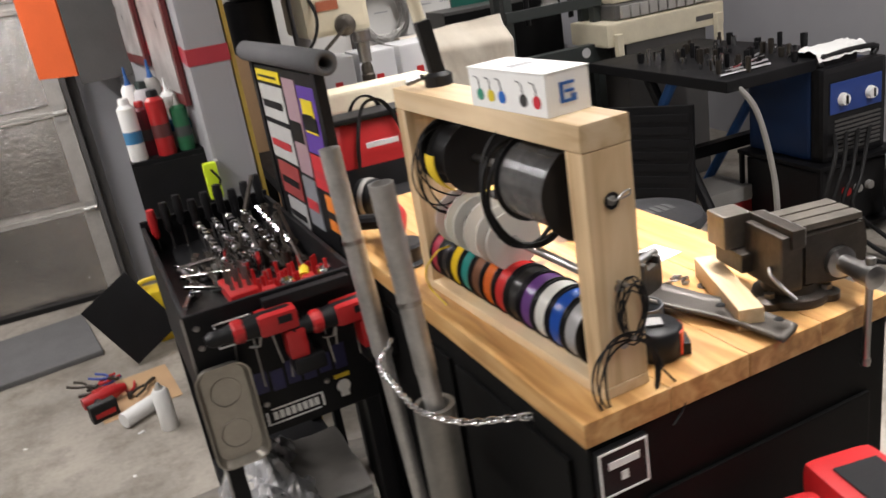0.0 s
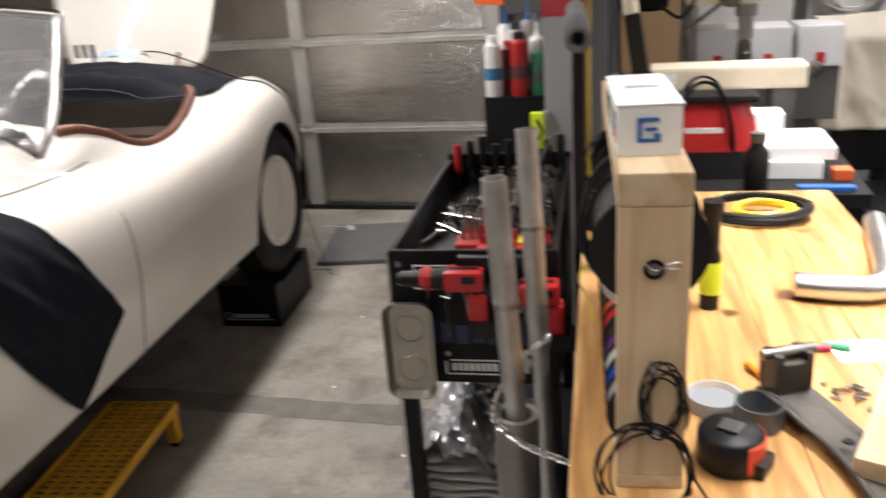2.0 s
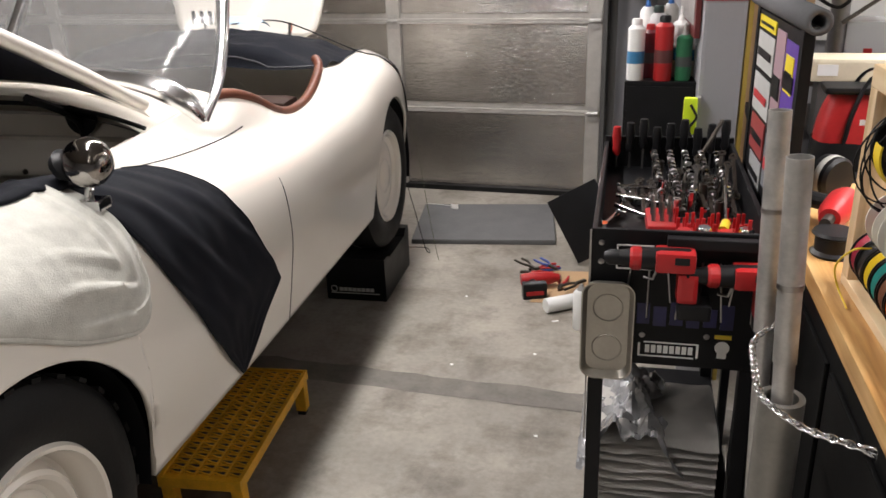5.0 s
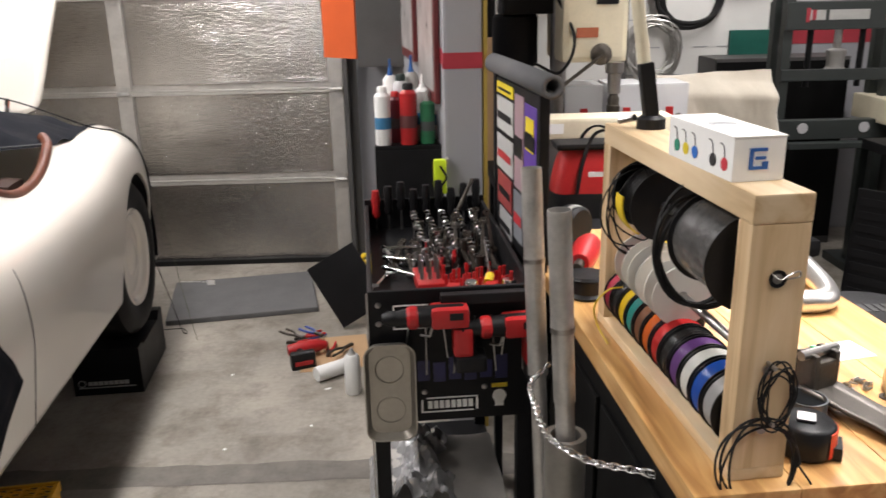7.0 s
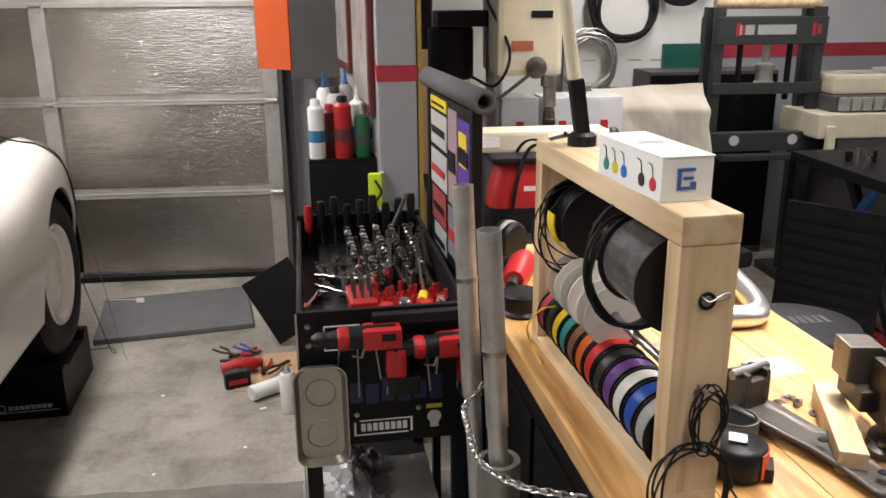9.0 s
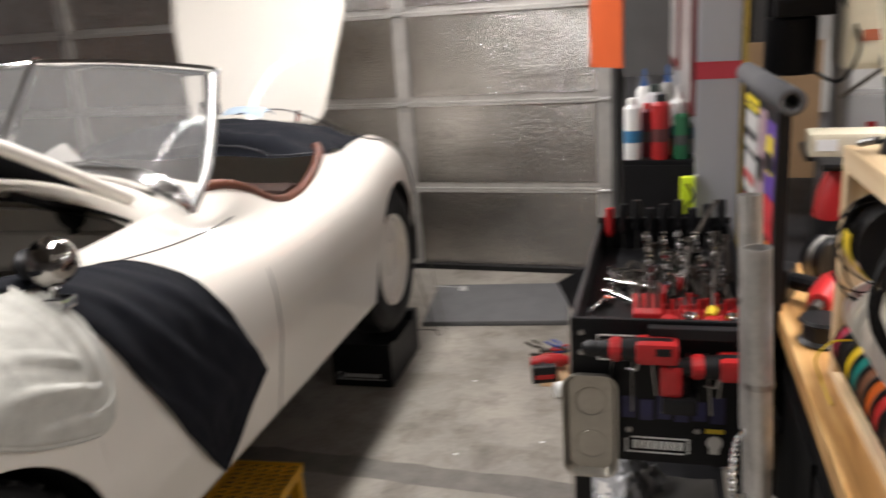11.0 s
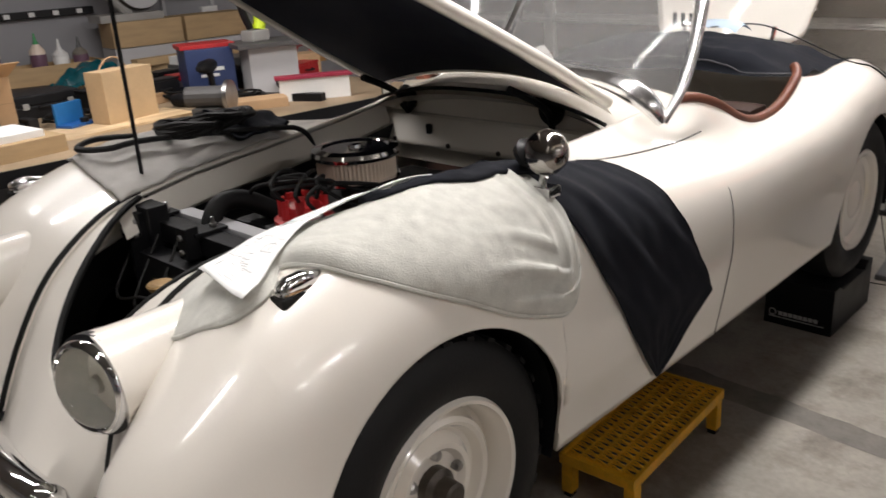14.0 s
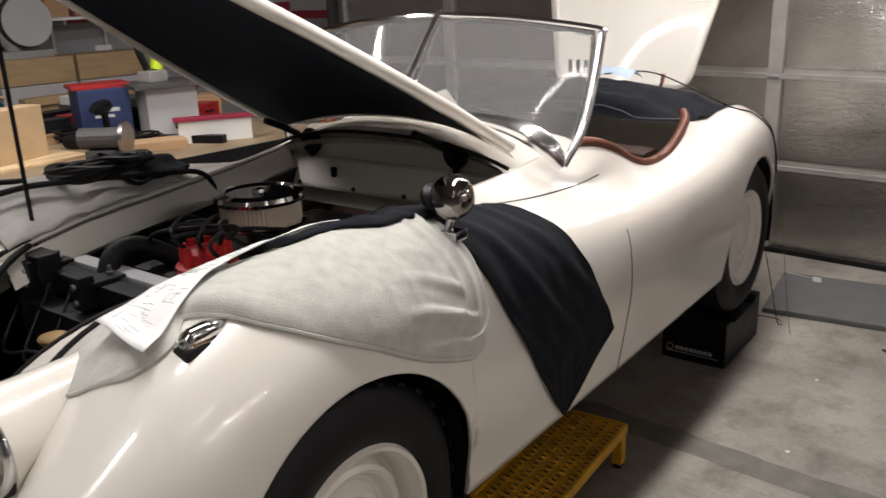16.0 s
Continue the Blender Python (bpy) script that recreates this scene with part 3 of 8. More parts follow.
bon = part("bonnet", sheet(B(), lambda u, v: hood(u, v), 30, 24), CREAM, car, "raised cream bonnet", True, 60)
solid(bon, 0.012, 0)
for side in (0, 1):
    part("bonnet_edge", sweep(B(), [hood(u / 30, side) + Vector((0, 0, -0.012)) for u in range(31)], 0.019, 10), CREAM, bon, "", True)
part("bonnet_edge", sweep(B(), [hood(0, v / 20) + Vector((0, 0.0, -0.01)) for v in range(21)], 0.014, 10), CREAM, bon, "", True)
part("bonnet_lining", sheet(B(), lambda u, v: hood(0.02 + u * 0.96, 0.02 + 0.96 * v, 0.026), 30, 24), NAVY, bon, "dark navy underside", True, 60)
for x in (-0.39, 0.26):
    part("hinge_arm", sweep(B(), curve_pts([(x, 0.86, 1.205), (x, 0.98, 1.15), (x, 1.05, 1.10), (x, 1.07, 1.04)], 5), 0.012, 8), BLACK, bon, "", True)
    part("vent_disc", lathe(B(), [(0, 0), (0.045, 0.0), (0.05, 0.012), (0.03, 0.02), (0, 0.02)], Matrix.Translation((x, 1.075, 1.108 if x > 0 else 1.10)) @ Matrix.Rotation(radians(90), 4, "X"), 20), BLACK, car, "black round vent")
part("prop_rod", rod(B(), (-0.40, 0.02, 0.96), (-0.345, 0.0, 1.72), 0.006, 8), BLACK, car, "thin black bonnet prop")

# bulkhead behind the engine
bm = sheet(B(), lambda u, v: Vector(((2 * u - 1) * (0.50 - 0.09 * (max(0, v - 0.55) / 0.45) ** 2), 1.085 - 0.07 * (v > 0.5) * 0 - 0.10 * max(0, 0.4 - v), 0.88 + v * (0.27 + 0.035 * math.cos((u - 0.5) * 2.6)))), 24, 10)
part("bulkhead", bm, CREAM, car, "painted bulkhead panel", True, 50)
bm = sweep(B(), [Vector((x, 1.0 - 0.0 * x, 1.165 - 0.42 * abs(x) ** 2.6)) for x in [-0.5 + 0.04 * i for i in range(26)]], 0.0065, 8)
part("scuttle_seal", bm, RUBBER, car, "black rubber seal round the opening", True)
bm = sheet(B(), lambda u, v: Vector(((2 * u - 1) * 0.48, 1.0 + 0.085 * v, 1.155 - 0.42 * abs((2 * u - 1) * 0.48) ** 2.6 - 0.012 - 0.03 * v)), 24, 4)
part("bulkhead_lip", bm, CREAM, car, "", True)
ob = part("ledge", sheet(B(), lambda u, v: Vector((-0.485 + 0.965 * u, 1.082 - 0.03 * min(1, v * 4) - 0.065 * max(0, v - 0.25), 1.048 - 0.006 * min(1, v * 4) - 0.125 * max(0, v - 0.25))), 20, 8), CREAM, car, "pale sloping shelf of the bulkhead", True, 30)
solid(ob, 0.004, 0)
part("latch", box(B(), -0.255, -0.235, 1.016, 1.03, 0.99, 1.025, 0.003), BLACK, car, "small black bonnet catch")
for x in (-0.40, -0.135, 0.091, 0.34):
    part("bolt", lathe(B(), [(0, 0.006), (0.008, 0.005), (0.009, 0)], Matrix.Translation((x, 1.001, 0.962)) @ Matrix.Rotation(radians(90), 4, "X"), 8), DARKSTEEL, car)

# engine bay
bm = B()
box(bm, -0.46, 0.46, -0.30, 1.05, 0.48, 0.50)
part("bay_floor", bm, BLACK, car)
for side in (1, -1):
    def inner(u, v, side=side):
        y = -0.12 + 1.16 * u
        return Vector((side * (spl(IX, y) - 0.004 - 0.03 * v), y, spl(IZ, y) - 0.004 - v * 0.07))
    part("inner_wing", sheet(B(), inner, 16, 3), GREYM if side > 0 else CREAM, car, "painted inner wing rail", True)
    part("bay_side", sheet(B(), lambda u, v: inner(u, 1) + Vector((-0.02 * side, 0, -0.45 * v)), 16, 3), BLACK, car)
part("radiator_frame", box(box(box(B(), -0.40, 0.36, -0.03, 0.03, 0.90, 0.955, 0.006), -0.34, -0.24, -0.06, 0.0, 0.84, 1.0, 0.006), 0.22, 0.30, -0.05, 0.0, 0.8, 0.97, 0.006), BLACK, car, "black radiator support frame")
part("crossmember", box(B(), -0.30, 0.34, 0.05, 0.10, 0.93, 0.955, 0.006), LIGHTW, car, "pale cross rail")
for x in (-0.37, -0.29, -0.05, 0.24):
    br_ = part("bracket", box(box(B(), x - 0.022, x + 0.022, -0.075, -0.035, 0.90, 0.985, 0.004), x - 0.03, x + 0.03, -0.05, 0.045, 0.956, 0.966, 0.002), BLACK, car, "black bolted bracket")
    for z in (0.92, 0.96):
        part("bolt", lathe(B(), [(0, 0.008), (0.008, 0.007), (0.009, 0)], Matrix.Translation((x, -0.076, z)) @ Matrix.Rotation(radians(90), 4, "X"), 6), STEEL, br_)
    part("bolt", lathe(B(), [(0.010, 0.966), (0.010, 0.974), (0.005, 0.975), (0.005, 0.990), (0, 0.991)], at(x, 0.02, 0), 6), STEEL, br_)
part("radiator", box(B(), -0.3, 0.3, -0.10, -0.035, 0.52, 0.89, 0.004), BLACK, car)
af = part("air_filter", lathe(B(), [(0.115, 0.0), (0.123, 0.006), (0.123, 0.012), (0.11, 0.014)], at(0.03, 0.45, 1.0), 40), CHROME, car, "round chrome air cleaner with pleated white element", True)
bm = B()
ring = []
for k in range(120):
    a = 2 * math.pi * k / 120
    r = 0.109 + (0.004 if k % 2 else 0)
    ring.append([bm.verts.new((0.03 + r * math.cos(a), 0.45 + r * math.sin(a), z)) for z in (1.012, 1.075)])
for a, b in zip(ring, ring[1:] + ring[:1]):
    bm.faces.new((a[0], b[0], b[1], a[1]))
part("filter_element", bm, mat("filter_paper", (0.66, 0.55, 0.45), 0.9, var=0.1), af, "pleated off-white element")
part("lid", lathe(B(), [(0.11, 1.074), (0.125, 1.072), (0.128, 1.082), (0.123, 1.093), (0.095, 1.098), (0.091, 1.093), (0.02, 1.093), (0.018, 1.102), (0, 1.106)], at(0.03, 0.45, 0), 48), CHROME, af, "polished chrome lid", True, 30)
part("engine_block", box(box(B(), -0.17, 0.13, 0.15, 0.85, 0.6, 0.93, 0.02), -0.26, 0.22, 0.2, 0.8, 0.6, 0.84, 0.03), BLACK, car, "black engine block")
part("carburettor", lathe(B(), [(0.07, 0.9), (0.07, 0.94), (0.05, 0.95), (0.05, 1.0)], at(0.03, 0.45, 0), 20), DARKSTEEL, car, "", True)
dist = part("distributor", lathe(B(), [(0.03, 0.84), (0.03, 0.93), (0.075, 0.935), (0.078, 0.975), (0.055, 0.98), (0.055, 1.01), (0.03, 1.02), (0.0, 1.02)], at(0.115, 0.19, 0), 24), REDP, car, "red distributor cap", True)
for k in range(8):
    a = 2 * math.pi * k / 8
    part("tower", lathe(B(), [(0.012, 0.98), (0.011, 1.03), (0, 1.032)], at(0.115 + 0.055 * math.cos(a), 0.19 + 0.055 * math.sin(a), 0), 10), REDP, dist)
    e = (-0.22 if k % 2 else 0.2)
    f = 0.25 + 0.13 * (k // 2)
    p0 = Vector((0.115 + 0.055 * math.cos(a), 0.19 + 0.055 * math.sin(a), 1.025))
    part("ignition_lead", sweep(B(), curve_pts([p0, p0 + Vector((0.02 * math.cos(a), 0.02 * math.sin(a), 0.04)), ((p0.x + e) / 2, (0.12 + f) / 2 - 0.03, 1.03 + 0.01 * (k % 3)), (e, f, 0.93)], 6), 0.0055, 6), RUBBER, car, "", True)
part("radiator_hose", sweep(B(), curve_pts([(-0.1, 0.02, 0.88), (-0.13, 0.08, 0.98), (-0.12, 0.16, 0.99), (-0.06, 0.25, 0.93)], 6), 0.028, 12), RUBBER, car, "black rubber hose", True)
part("brass_horn", lathe(B(), [(0.012, 0), (0.018, 0.02), (0.030, 0.035), (0.034, 0.044), (0.030, 0.048), (0.012, 0.040), (0, 0.038)], at(0.06, -0.2, 0.86), 20), mat("brass", (0.30, 0.19, 0.08), 0.5, 0.5, var=0.3), car, "", True)
for k in range(3):
    part("wiring", sweep(B(), curve_pts([(-0.32 + 0.1 * k, -0.05, 0.93), (-0.25 + 0.1 * k, -0.18, 0.80), (-0.06 + 0.04 * k, -0.2, 0.84), (0.04, -0.2, 0.85)], 6), 0.004, 6), RUBBER, car, "", True)

# split windscreen
BRIGHT = mat("polished_screen_frame", (0.78, 0.78, 0.78), 0.2, 1.0, var=0.06, scale=14, bump=0.03, bscale=40)
WS = {}
for side in (1, -1):
    base = curve_pts([(0.0, 1.10, 1.235), (0.25 * side, 1.105, 1.225), (0.45 * side, 1.11, 1.20), (0.555 * side, 1.125, 1.15), (0.60 * side, 1.15, 1.085)], 6)
    top = [Vector((0.0, 1.35, 1.525)), Vector((0.3 * side, 1.36, 1.51)), Vector((0.585 * side, 1.385, 1.475)), Vector((0.608 * side, 1.375, 1.455))]
    sidep = curve_pts([top[-1], (0.628 * side, 1.29, 1.32), (0.63 * side, 1.215, 1.19), (0.60 * side, 1.15, 1.085)], 6)
    fr = part("windscreen_frame", sweep(B(), base, [0.018] * 8 + [0.022, 0.024, 0.027, 0.030, 0.033, 0.035, 0.037, 0.038, 0.038, 0.037, 0.036, 0.035, 0.033, 0.03, 0.027, 0.024, 0.018], 10, flat=0.6), BRIGHT, car, "chrome windscreen frame", True)
    part("rail", sweep(B(), curve_pts(top, 5), 0.010, 8), CHROME, fr, "", True)
    part("pillar", sweep(B(), sidep, 0.014, 10), BRIGHT, fr, "", True)
    n = 12
    tp = curve_pts(top[:3], 8)

    def along(line, u):
        f = u * (len(line) - 1)
        k = min(int(f), len(line) - 2)
        return line[k].lerp(line[k + 1], f - k)

    def pane(u, v, base=base, tp=tp, side=side):
        p = along(base, u).lerp(along(tp, u), v)
        return p + Vector((side * 0.03 * u ** 3 * math.sin(math.pi * v), 0, 0))
    g = part("windscreen_glass", sheet(B(), pane, 24, 12), SCREEN, fr, "clear flat glass pane", True)
    solid(g, 0.005, 0)
    g.visible_shadow = False
part("centre_post", box(sweep(B(), [(0, 1.095, 1.235), (0, 1.352, 1.53)], 0.013, 8), -0.012, 0.012, 1.345, 1.365, 1.51, 1.545, 0.004), CHROME, car, "chrome centre post", True)

# cockpit
# darkened copy of the brown leather: the cockpit's shade is in its colour
DARKL = mat("shaded_brown_hide", (0.030, 0.012, 0.007), 0.6, var=0.3, scale=14, bump=0.3)
bm = B()
sheet(bm, lambda u, v: Vector((-0.60 + 1.2 * u, 1.30 + 0.95 * v, 0.55)), 2, 2)
part("cockpit_floor", bm, BLACK, car)
for side in (1, -1):
    bm = sheet(B(), lambda u, v: Vector((side * (spl(IX, 1.28 + 0.95 * u) - 0.015 * v - 0.002), 1.28 + 0.95 * u, spl(IZ, 1.28 + 0.95 * u) - 0.005 - 0.5 * v)), 14, 4)
    part("cockpit_lining", bm, DARKL, car, "brown leather lining", True)
    roll = [Vector((side * (spl(IX, y) + 0.002), y, spl(IZ, y) + 0.012)) for y in [1.30 + 0.04 * i for i in range(22)]]
    roll += curve_pts([roll[-1], (side * 0.583, 2.175, 1.09), (side * 0.565, 2.195, 1.105)], 4)
    part("cockpit_roll", sweep(B(), roll, 0.018, 12), LEATHER, car, "padded brown leather edge roll", True)
part("dashboard", sheet(B(), lambda u, v: Vector((-0.56 + 1.12 * u, 1.36 + 0.02 * v, 1.15 - 0.09 * (2 * u - 1) ** 2 - 0.22 * v)), 12, 4), DARKL, car, "", True)
for x in (-0.30, 0.28):
    part("seat", box(box(B(), x - 0.24, x + 0.24, 1.55, 2.0, 0.62, 0.78, 0.05), x - 0.24, x + 0.24, 1.95, 2.12, 0.7, 0.98, 0.06), DARKL, car, "brown leather seat", True)


def zsurf(x, y):
    """Height of the flank's skin over the plan point x, y."""
    pts = section(y, 1, 60)
    for p, q in zip(pts, pts[1:]):
        if p.x <= abs(x) <= q.x:
            return p.z + (q.z - p.z) * (abs(x) - p.x) / max(1e-6, q.x - p.x)
    return pts[0].z


def tonneau(u, v):
    k = 2 * u - 1
    y = 2.10 + 0.74 * v - 0.06 * abs(k) ** 3 * (1 - v)
    half = spl([(0, 0.585), (0.25, 0.60), (0.5, 0.625), (0.8, 0.62), (1, 0.55)], v) + 0.012 * rough_n((u * 3, v * 7, 4))
    x = k * half
    z = 1.145 + 0.05 * math.sin(min(1, v * 1.15) * math.pi) - 0.12 * abs(k) ** 3 - 0.05 * v * v + 0.014 * rough_n((x * 4, y * 9, 0)) + 0.009 * rough_n((x * 14, y * 20, 1)) + 0.012 * max(0, math.sin(v * 17 + 3 * k))
    if v < 0.12:
        z -= (0.12 - v) * 1.0
        y = 2.07 + 0.73 * 0.12 - (0.12 - v) * 0.25 + 0.02 * math.sin(x * 11)
    z = max(z, zsurf(x, y) + 0.016)
    return Vector((x, y, z))


part("folded_hood_cover", sheet(B(), tonneau, 48, 40), CLOTHB, car, "folded black canvas soft top", True, 80)
part("cover_piping", sweep(B(), [tonneau(i / 40, 0.07) + Vector((0, 0, 0.004)) for i in range(41)], 0.004, 6), mat("grey_piping", (0.05, 0.05, 0.055), 0.6), car)

# raised boot lid


def lid(u, v):
    z = v * 0.78
    half = 0.36 + 0.115 * min(1, v * 1.5)
    for e in (v, 1 - v):
        if e < 0.09:
            half -= 0.075 * (1 - math.sqrt(max(0, 1 - (1 - e / 0.09) ** 2)))
    return Vector((-0.045 + (2 * u - 1) * half, 2.90 + 0.27 * z + 0.05 * (1 - abs(2 * u - 1) ** 2), 1.10 + z))


bl = part("boot_lid", sheet(B(), lid, 20, 40), CREAM, car, "upright white boot lid", True, 60)
solid(bl, 0.02, 0)
for x in (-0.25, 0.20):
    part("lid_hinge", sweep(B(), [(x, 2.80, 1.08), (x, 2.86, 1.13), (x, 2.88, 1.17)], 0.011, 8), CHROME, bl, "", True)

# shut lines
DARK = mat("shadow_gap", (0.03, 0.03, 0.03), 0.8)
door_line = []
for i in range(19):
    y = 1.20 - 0.0015 * i
    s = section(y, 1)
    door_line.append(s[8 + i] if 8 + i < len(s) else s[-1])
part("door_gap", sweep(B(), [p + Vector((0.0125, 0, 0)) for p in door_line], 0.0018, 6), DARK, car, "dark door shut line")
seam = []
for i in range(16):
    y, x = 0.76 + 0.56 * i / 15, 0.587 + 0.043 * i / 15
    s = section(y, 1, 60)
    a, b = next((a, b) for a, b in zip(s, s[1:]) if b.x >= x)
    seam.append(a.lerp(b, (x - a.x) / (b.x - a.x)))
part("wing_seam", sweep(B(), [p + Vector((0.004, 0, 0.0115)) for p in seam], 0.0026, 6), RUBBER, car, "dark seam between wing and scuttle")
rs = [section(2.78 + 0.10 * (i / 20), 1)[2 + i] for i in range(18)]
part("rear_wing_piping", sweep(B(), [p + Vector((0.011, 0, 0.008)) for p in rs], 0.005, 6), RUBBER, car, "", True)


def wheel(side, y, z, flat):
    m = Matrix.Translation((0.680 * side, y, z)) @ Matrix.Rotation(radians(90 * side), 4, "Y")
    t = part("wheel", lathe(B(), [(0.20, -0.08), (0.25, -0.09), (0.30, -0.088), (0.332, -0.062), (0.338, -0.03), (0.338, 0.03), (0.332, 0.062), (0.30, 0.088), (0.25, 0.092), (0.215, 0.08), (0.205, 0.07)], m, 64), RUBBER, car, "black tyre on a white steel rim", True)
    for k in range(60):
        a = 2 * math.pi * k / 60
        q = m @ Matrix.Rotation(a, 4, "Z") @ Matrix.Translation((0.337, 0, 0.018 + 0.03 * (k % 2)))
        part("tread_block", box(B(), -0.006, 0.003, -0.012, 0.012, -0.02, 0.02, 0, q), RUBBER, t) if side > 0 and not flat else None
    if flat:
        part("rim", lathe(B(), [(0.205, 0.06), (0.213, 0.075), (0.205, 0.085), (0.19, 0.078), (0.18, 0.06), (0.16, 0.05), (0.11, 0.062), (0.08, 0.06), (0.06, 0.07), (0.0, 0.075)], m, 48), CREAM, t, "cream pressed steel rim", True, 30)
    else:
        part("rim", lathe(B(), [(0.203, 0.055), (0.215, 0.078), (0.208, 0.09), (0.199, 0.086), (0.193, 0.062), (0.190, 0.058), (0.184, 0.020), (0.176, 0.012), (0.168, 0.020), (0.160, 0.048), (0.150, 0.056), (0.141, 0.050), (0.130, 0.026), (0.120, 0.022), (0.110, 0.034), (0.100, 0.047), (0.088, 0.046), (0.076, 0.030), (0.05, 0.026), (0.03, 0.03), (0, 0.03)], m, 64), CREAM, t, "cream pressed steel rim", True, 30)
        part("hub_cap", lathe(B(), [(0.045, 0.02), (0.045, 0.05), (0.032, 0.06), (0.03, 0.095), (0.024, 0.10), (0.0, 0.102)], m, 24), DARKSTEEL, t, "greasy steel hub end", True, 30)
        for k in range(5):
            a = 2 * math.pi * k / 5 + 0.5
            q = m @ Matrix.Rotation(a, 4, "Z") @ Matrix.Translation((0.073, 0, 0.02))
            part("lug_nut", lathe(B(), [(0.014, 0), (0.014, 0.02), (0.009, 0.026), (0, 0.027)], q, 6), STEEL, t)
        q = m @ Matrix.Rotation(radians(205), 4, "Z") @ Matrix.Translation((0.166, 0, 0.02))
        part("valve", rod(B(), q @ Vector((0, 0, 0)), q @ Vector((-0.02, 0, 0.03)), 0.006, 8), RUBBER, t)


for side in (1, -1):
    wheel(side, 0.012, 0.520, False)
    wheel(side, 2.5, 0.523, True)
    for cy, h, r in ARCHES:
        bm = lathe(B(), [(r + 0.004, 0.0), (r + 0.004, 0.22), (0.0, 0.22)], Matrix.Translation((0.77 * side, cy, h)) @ Matrix.Rotation(radians(-90 * side), 4, "Y"), 40)
        bmesh.ops.delete(bm, geom=[v for v in bm.verts if v.co.z < h - 0.14 and abs(v.co.y - cy) > 0.1], context="VERTS")
        part("wheel_well", bm, BLACK, car, "", True)
part("underbody", box(B(), -0.70, 0.70, 0.45, 2.1, 0.40, 0.43, 0.01), BLACK, car)

# ---------- workbench with its wire rack ----------
bench = thing("workbench", "black steel workbench with a varnished wooden top", "workbench", 0.79, 0.945, 0, 3.6)
top = new("benchtop")
top.parent = bench
for i in range(4):
    part("plank", box(B(), 0.15 * i + 0.0005, 0.15 * i + 0.1495, 0, 1.26, 0.906, 0.946, 0.003), BENCHW, top)
DULL = mat("dull_black_steel", (0.006, 0.006, 0.006), 0.6, spec=0.1, var=0.3, scale=6, bump=0.1)
part("cabinet", box(B(), 0.006, 0.602, 0.006, 1.24, 0.04, 0.904, 0.004), DULL, bench, "black steel base cabinet")
part("kick_plate", box(B(), 0.05, 0.55, 0.05, 1.2, 0, 0.04), BLACK, bench)
for i in range(3):
    part("side_panel", box(B(), -0.003, 0.0055, 0.05 + 0.4 * i, 0.42 + 0.4 * i, 0.1, 0.86, 0.003), DULL, bench)
part("door", box(B(), 0.10, 0.56, -0.003, 0.0055, 0.08, 0.78, 0.004), DULL, bench)
sg = part("sign", box(B(), 0.012, 0.10, -0.006, 0.0055, 0.815, 0.895, 0.002), BLACKP, bench, "small black label plate with a white border")
for a in ((0.014, 0.098, 0.890, 0.893), (0.014, 0.098, 0.817, 0.820), (0.014, 0.017, 0.8205, 0.8895), (0.095, 0.098, 0.8205, 0.8895), (0.03, 0.083, 0.862, 0.874), (0.05, 0.062, 0.838, 0.852)):
    part("printed_bar", box(B(), a[0], a[1], -0.0078, -0.0062, a[2], a[3]), PAPER, sg)

rack = thing("wire_spool_rack", "pine frame rack holding reels of wire", "rack", 0.847, 0.978, 0.946, 5.0)
RW, RL, RH = 0.08, 0.59, 0.402
part("base_board", box(B(), 0, RW, 0, RL, 0, 0.018, 0.003), WOOD, rack)
part("top_board", box(B(), 0, RW, 0, RL, RH - 0.038, RH, 0.003), WOOD, rack)
for y0 in (0.0, RL - 0.038):
    part("post", box(B(), 0.0005, RW - 0.0005, y0 + 0.0005, y0 + 0.0375, 0.018, RH - 0.0385, 0.002), WOODZ, rack)
for z, x in ((0.292, 0.04), (0.165, 0.04), (0.078, 0.04)):
    part("rod", rod(B(), (x, -0.002, z), (x, RL + 0.002, z), 0.007, 14), STEEL, rack, "steel rod")
part("hole_rim", lathe(B(), [(0.007, 0.0), (0.012, 0.0015), (0.012, 0)], Matrix.Translation((0.04, -0.001, 0.292)) @ Matrix.Rotation(radians(90), 4, "X"), 16), BLACK, rack)
part("wire_pin", sweep(B(), curve_pts([(0.03, -0.006, 0.30), (0.04, -0.008, 0.293), (0.055, -0.007, 0.30), (0.066, -0.006, 0.302), (0.066, -0.006, 0.295), (0.05, -0.007, 0.293)], 5), 0.0012, 6), STEEL, rack)
for x, z in ((0.04, 0.175), (0.045, 0.093)):
    part("hook_nail", rod(B(), (x, -0.02, z), (x, 0, z), 0.003, 8), STEEL, rack)


def spool(y, r, w, flange, wire, core, zc, glossy=0.4, label="", tape=False):
    s = thing("wire_spool", label, "spool", 0, 0, 0, 0, "wire spools on the rack")
    s.matrix_world = pose(0.847, 0.978, 0.946, 0, 0, 5.0) @ Matrix.Translation((0.04, y, zc)) @ ZAX["y"]
    for a in (-w / 2, w / 2 - 0.003):
        part("flange", lathe(B(), [(0.008, a), (r, a), (r, a + 0.002), (0.008, a + 0.002), (0.008, a)], None, 40), flange, s)
    prof = [(0.008, -w / 2 + 0.004)]
    n = max(5, int(w / 0.004))
    for k in range(n):
        z = -w / 2 + 0.004 + (w - 0.008) * (k + 0.5) / n
        d = (w - 0.008) / n / 2
        prof += [(core - 0.0012, z - d), (core + 0.0008, z - d * 0.4), (core + 0.0008, z + d * 0.4)]
    prof += [(core - 0.0012, w / 2 - 0.004), (0.008, w / 2 - 0.004)]
    part("wire_winding", lathe(B(), prof, None, 36), wire, s)
    return s


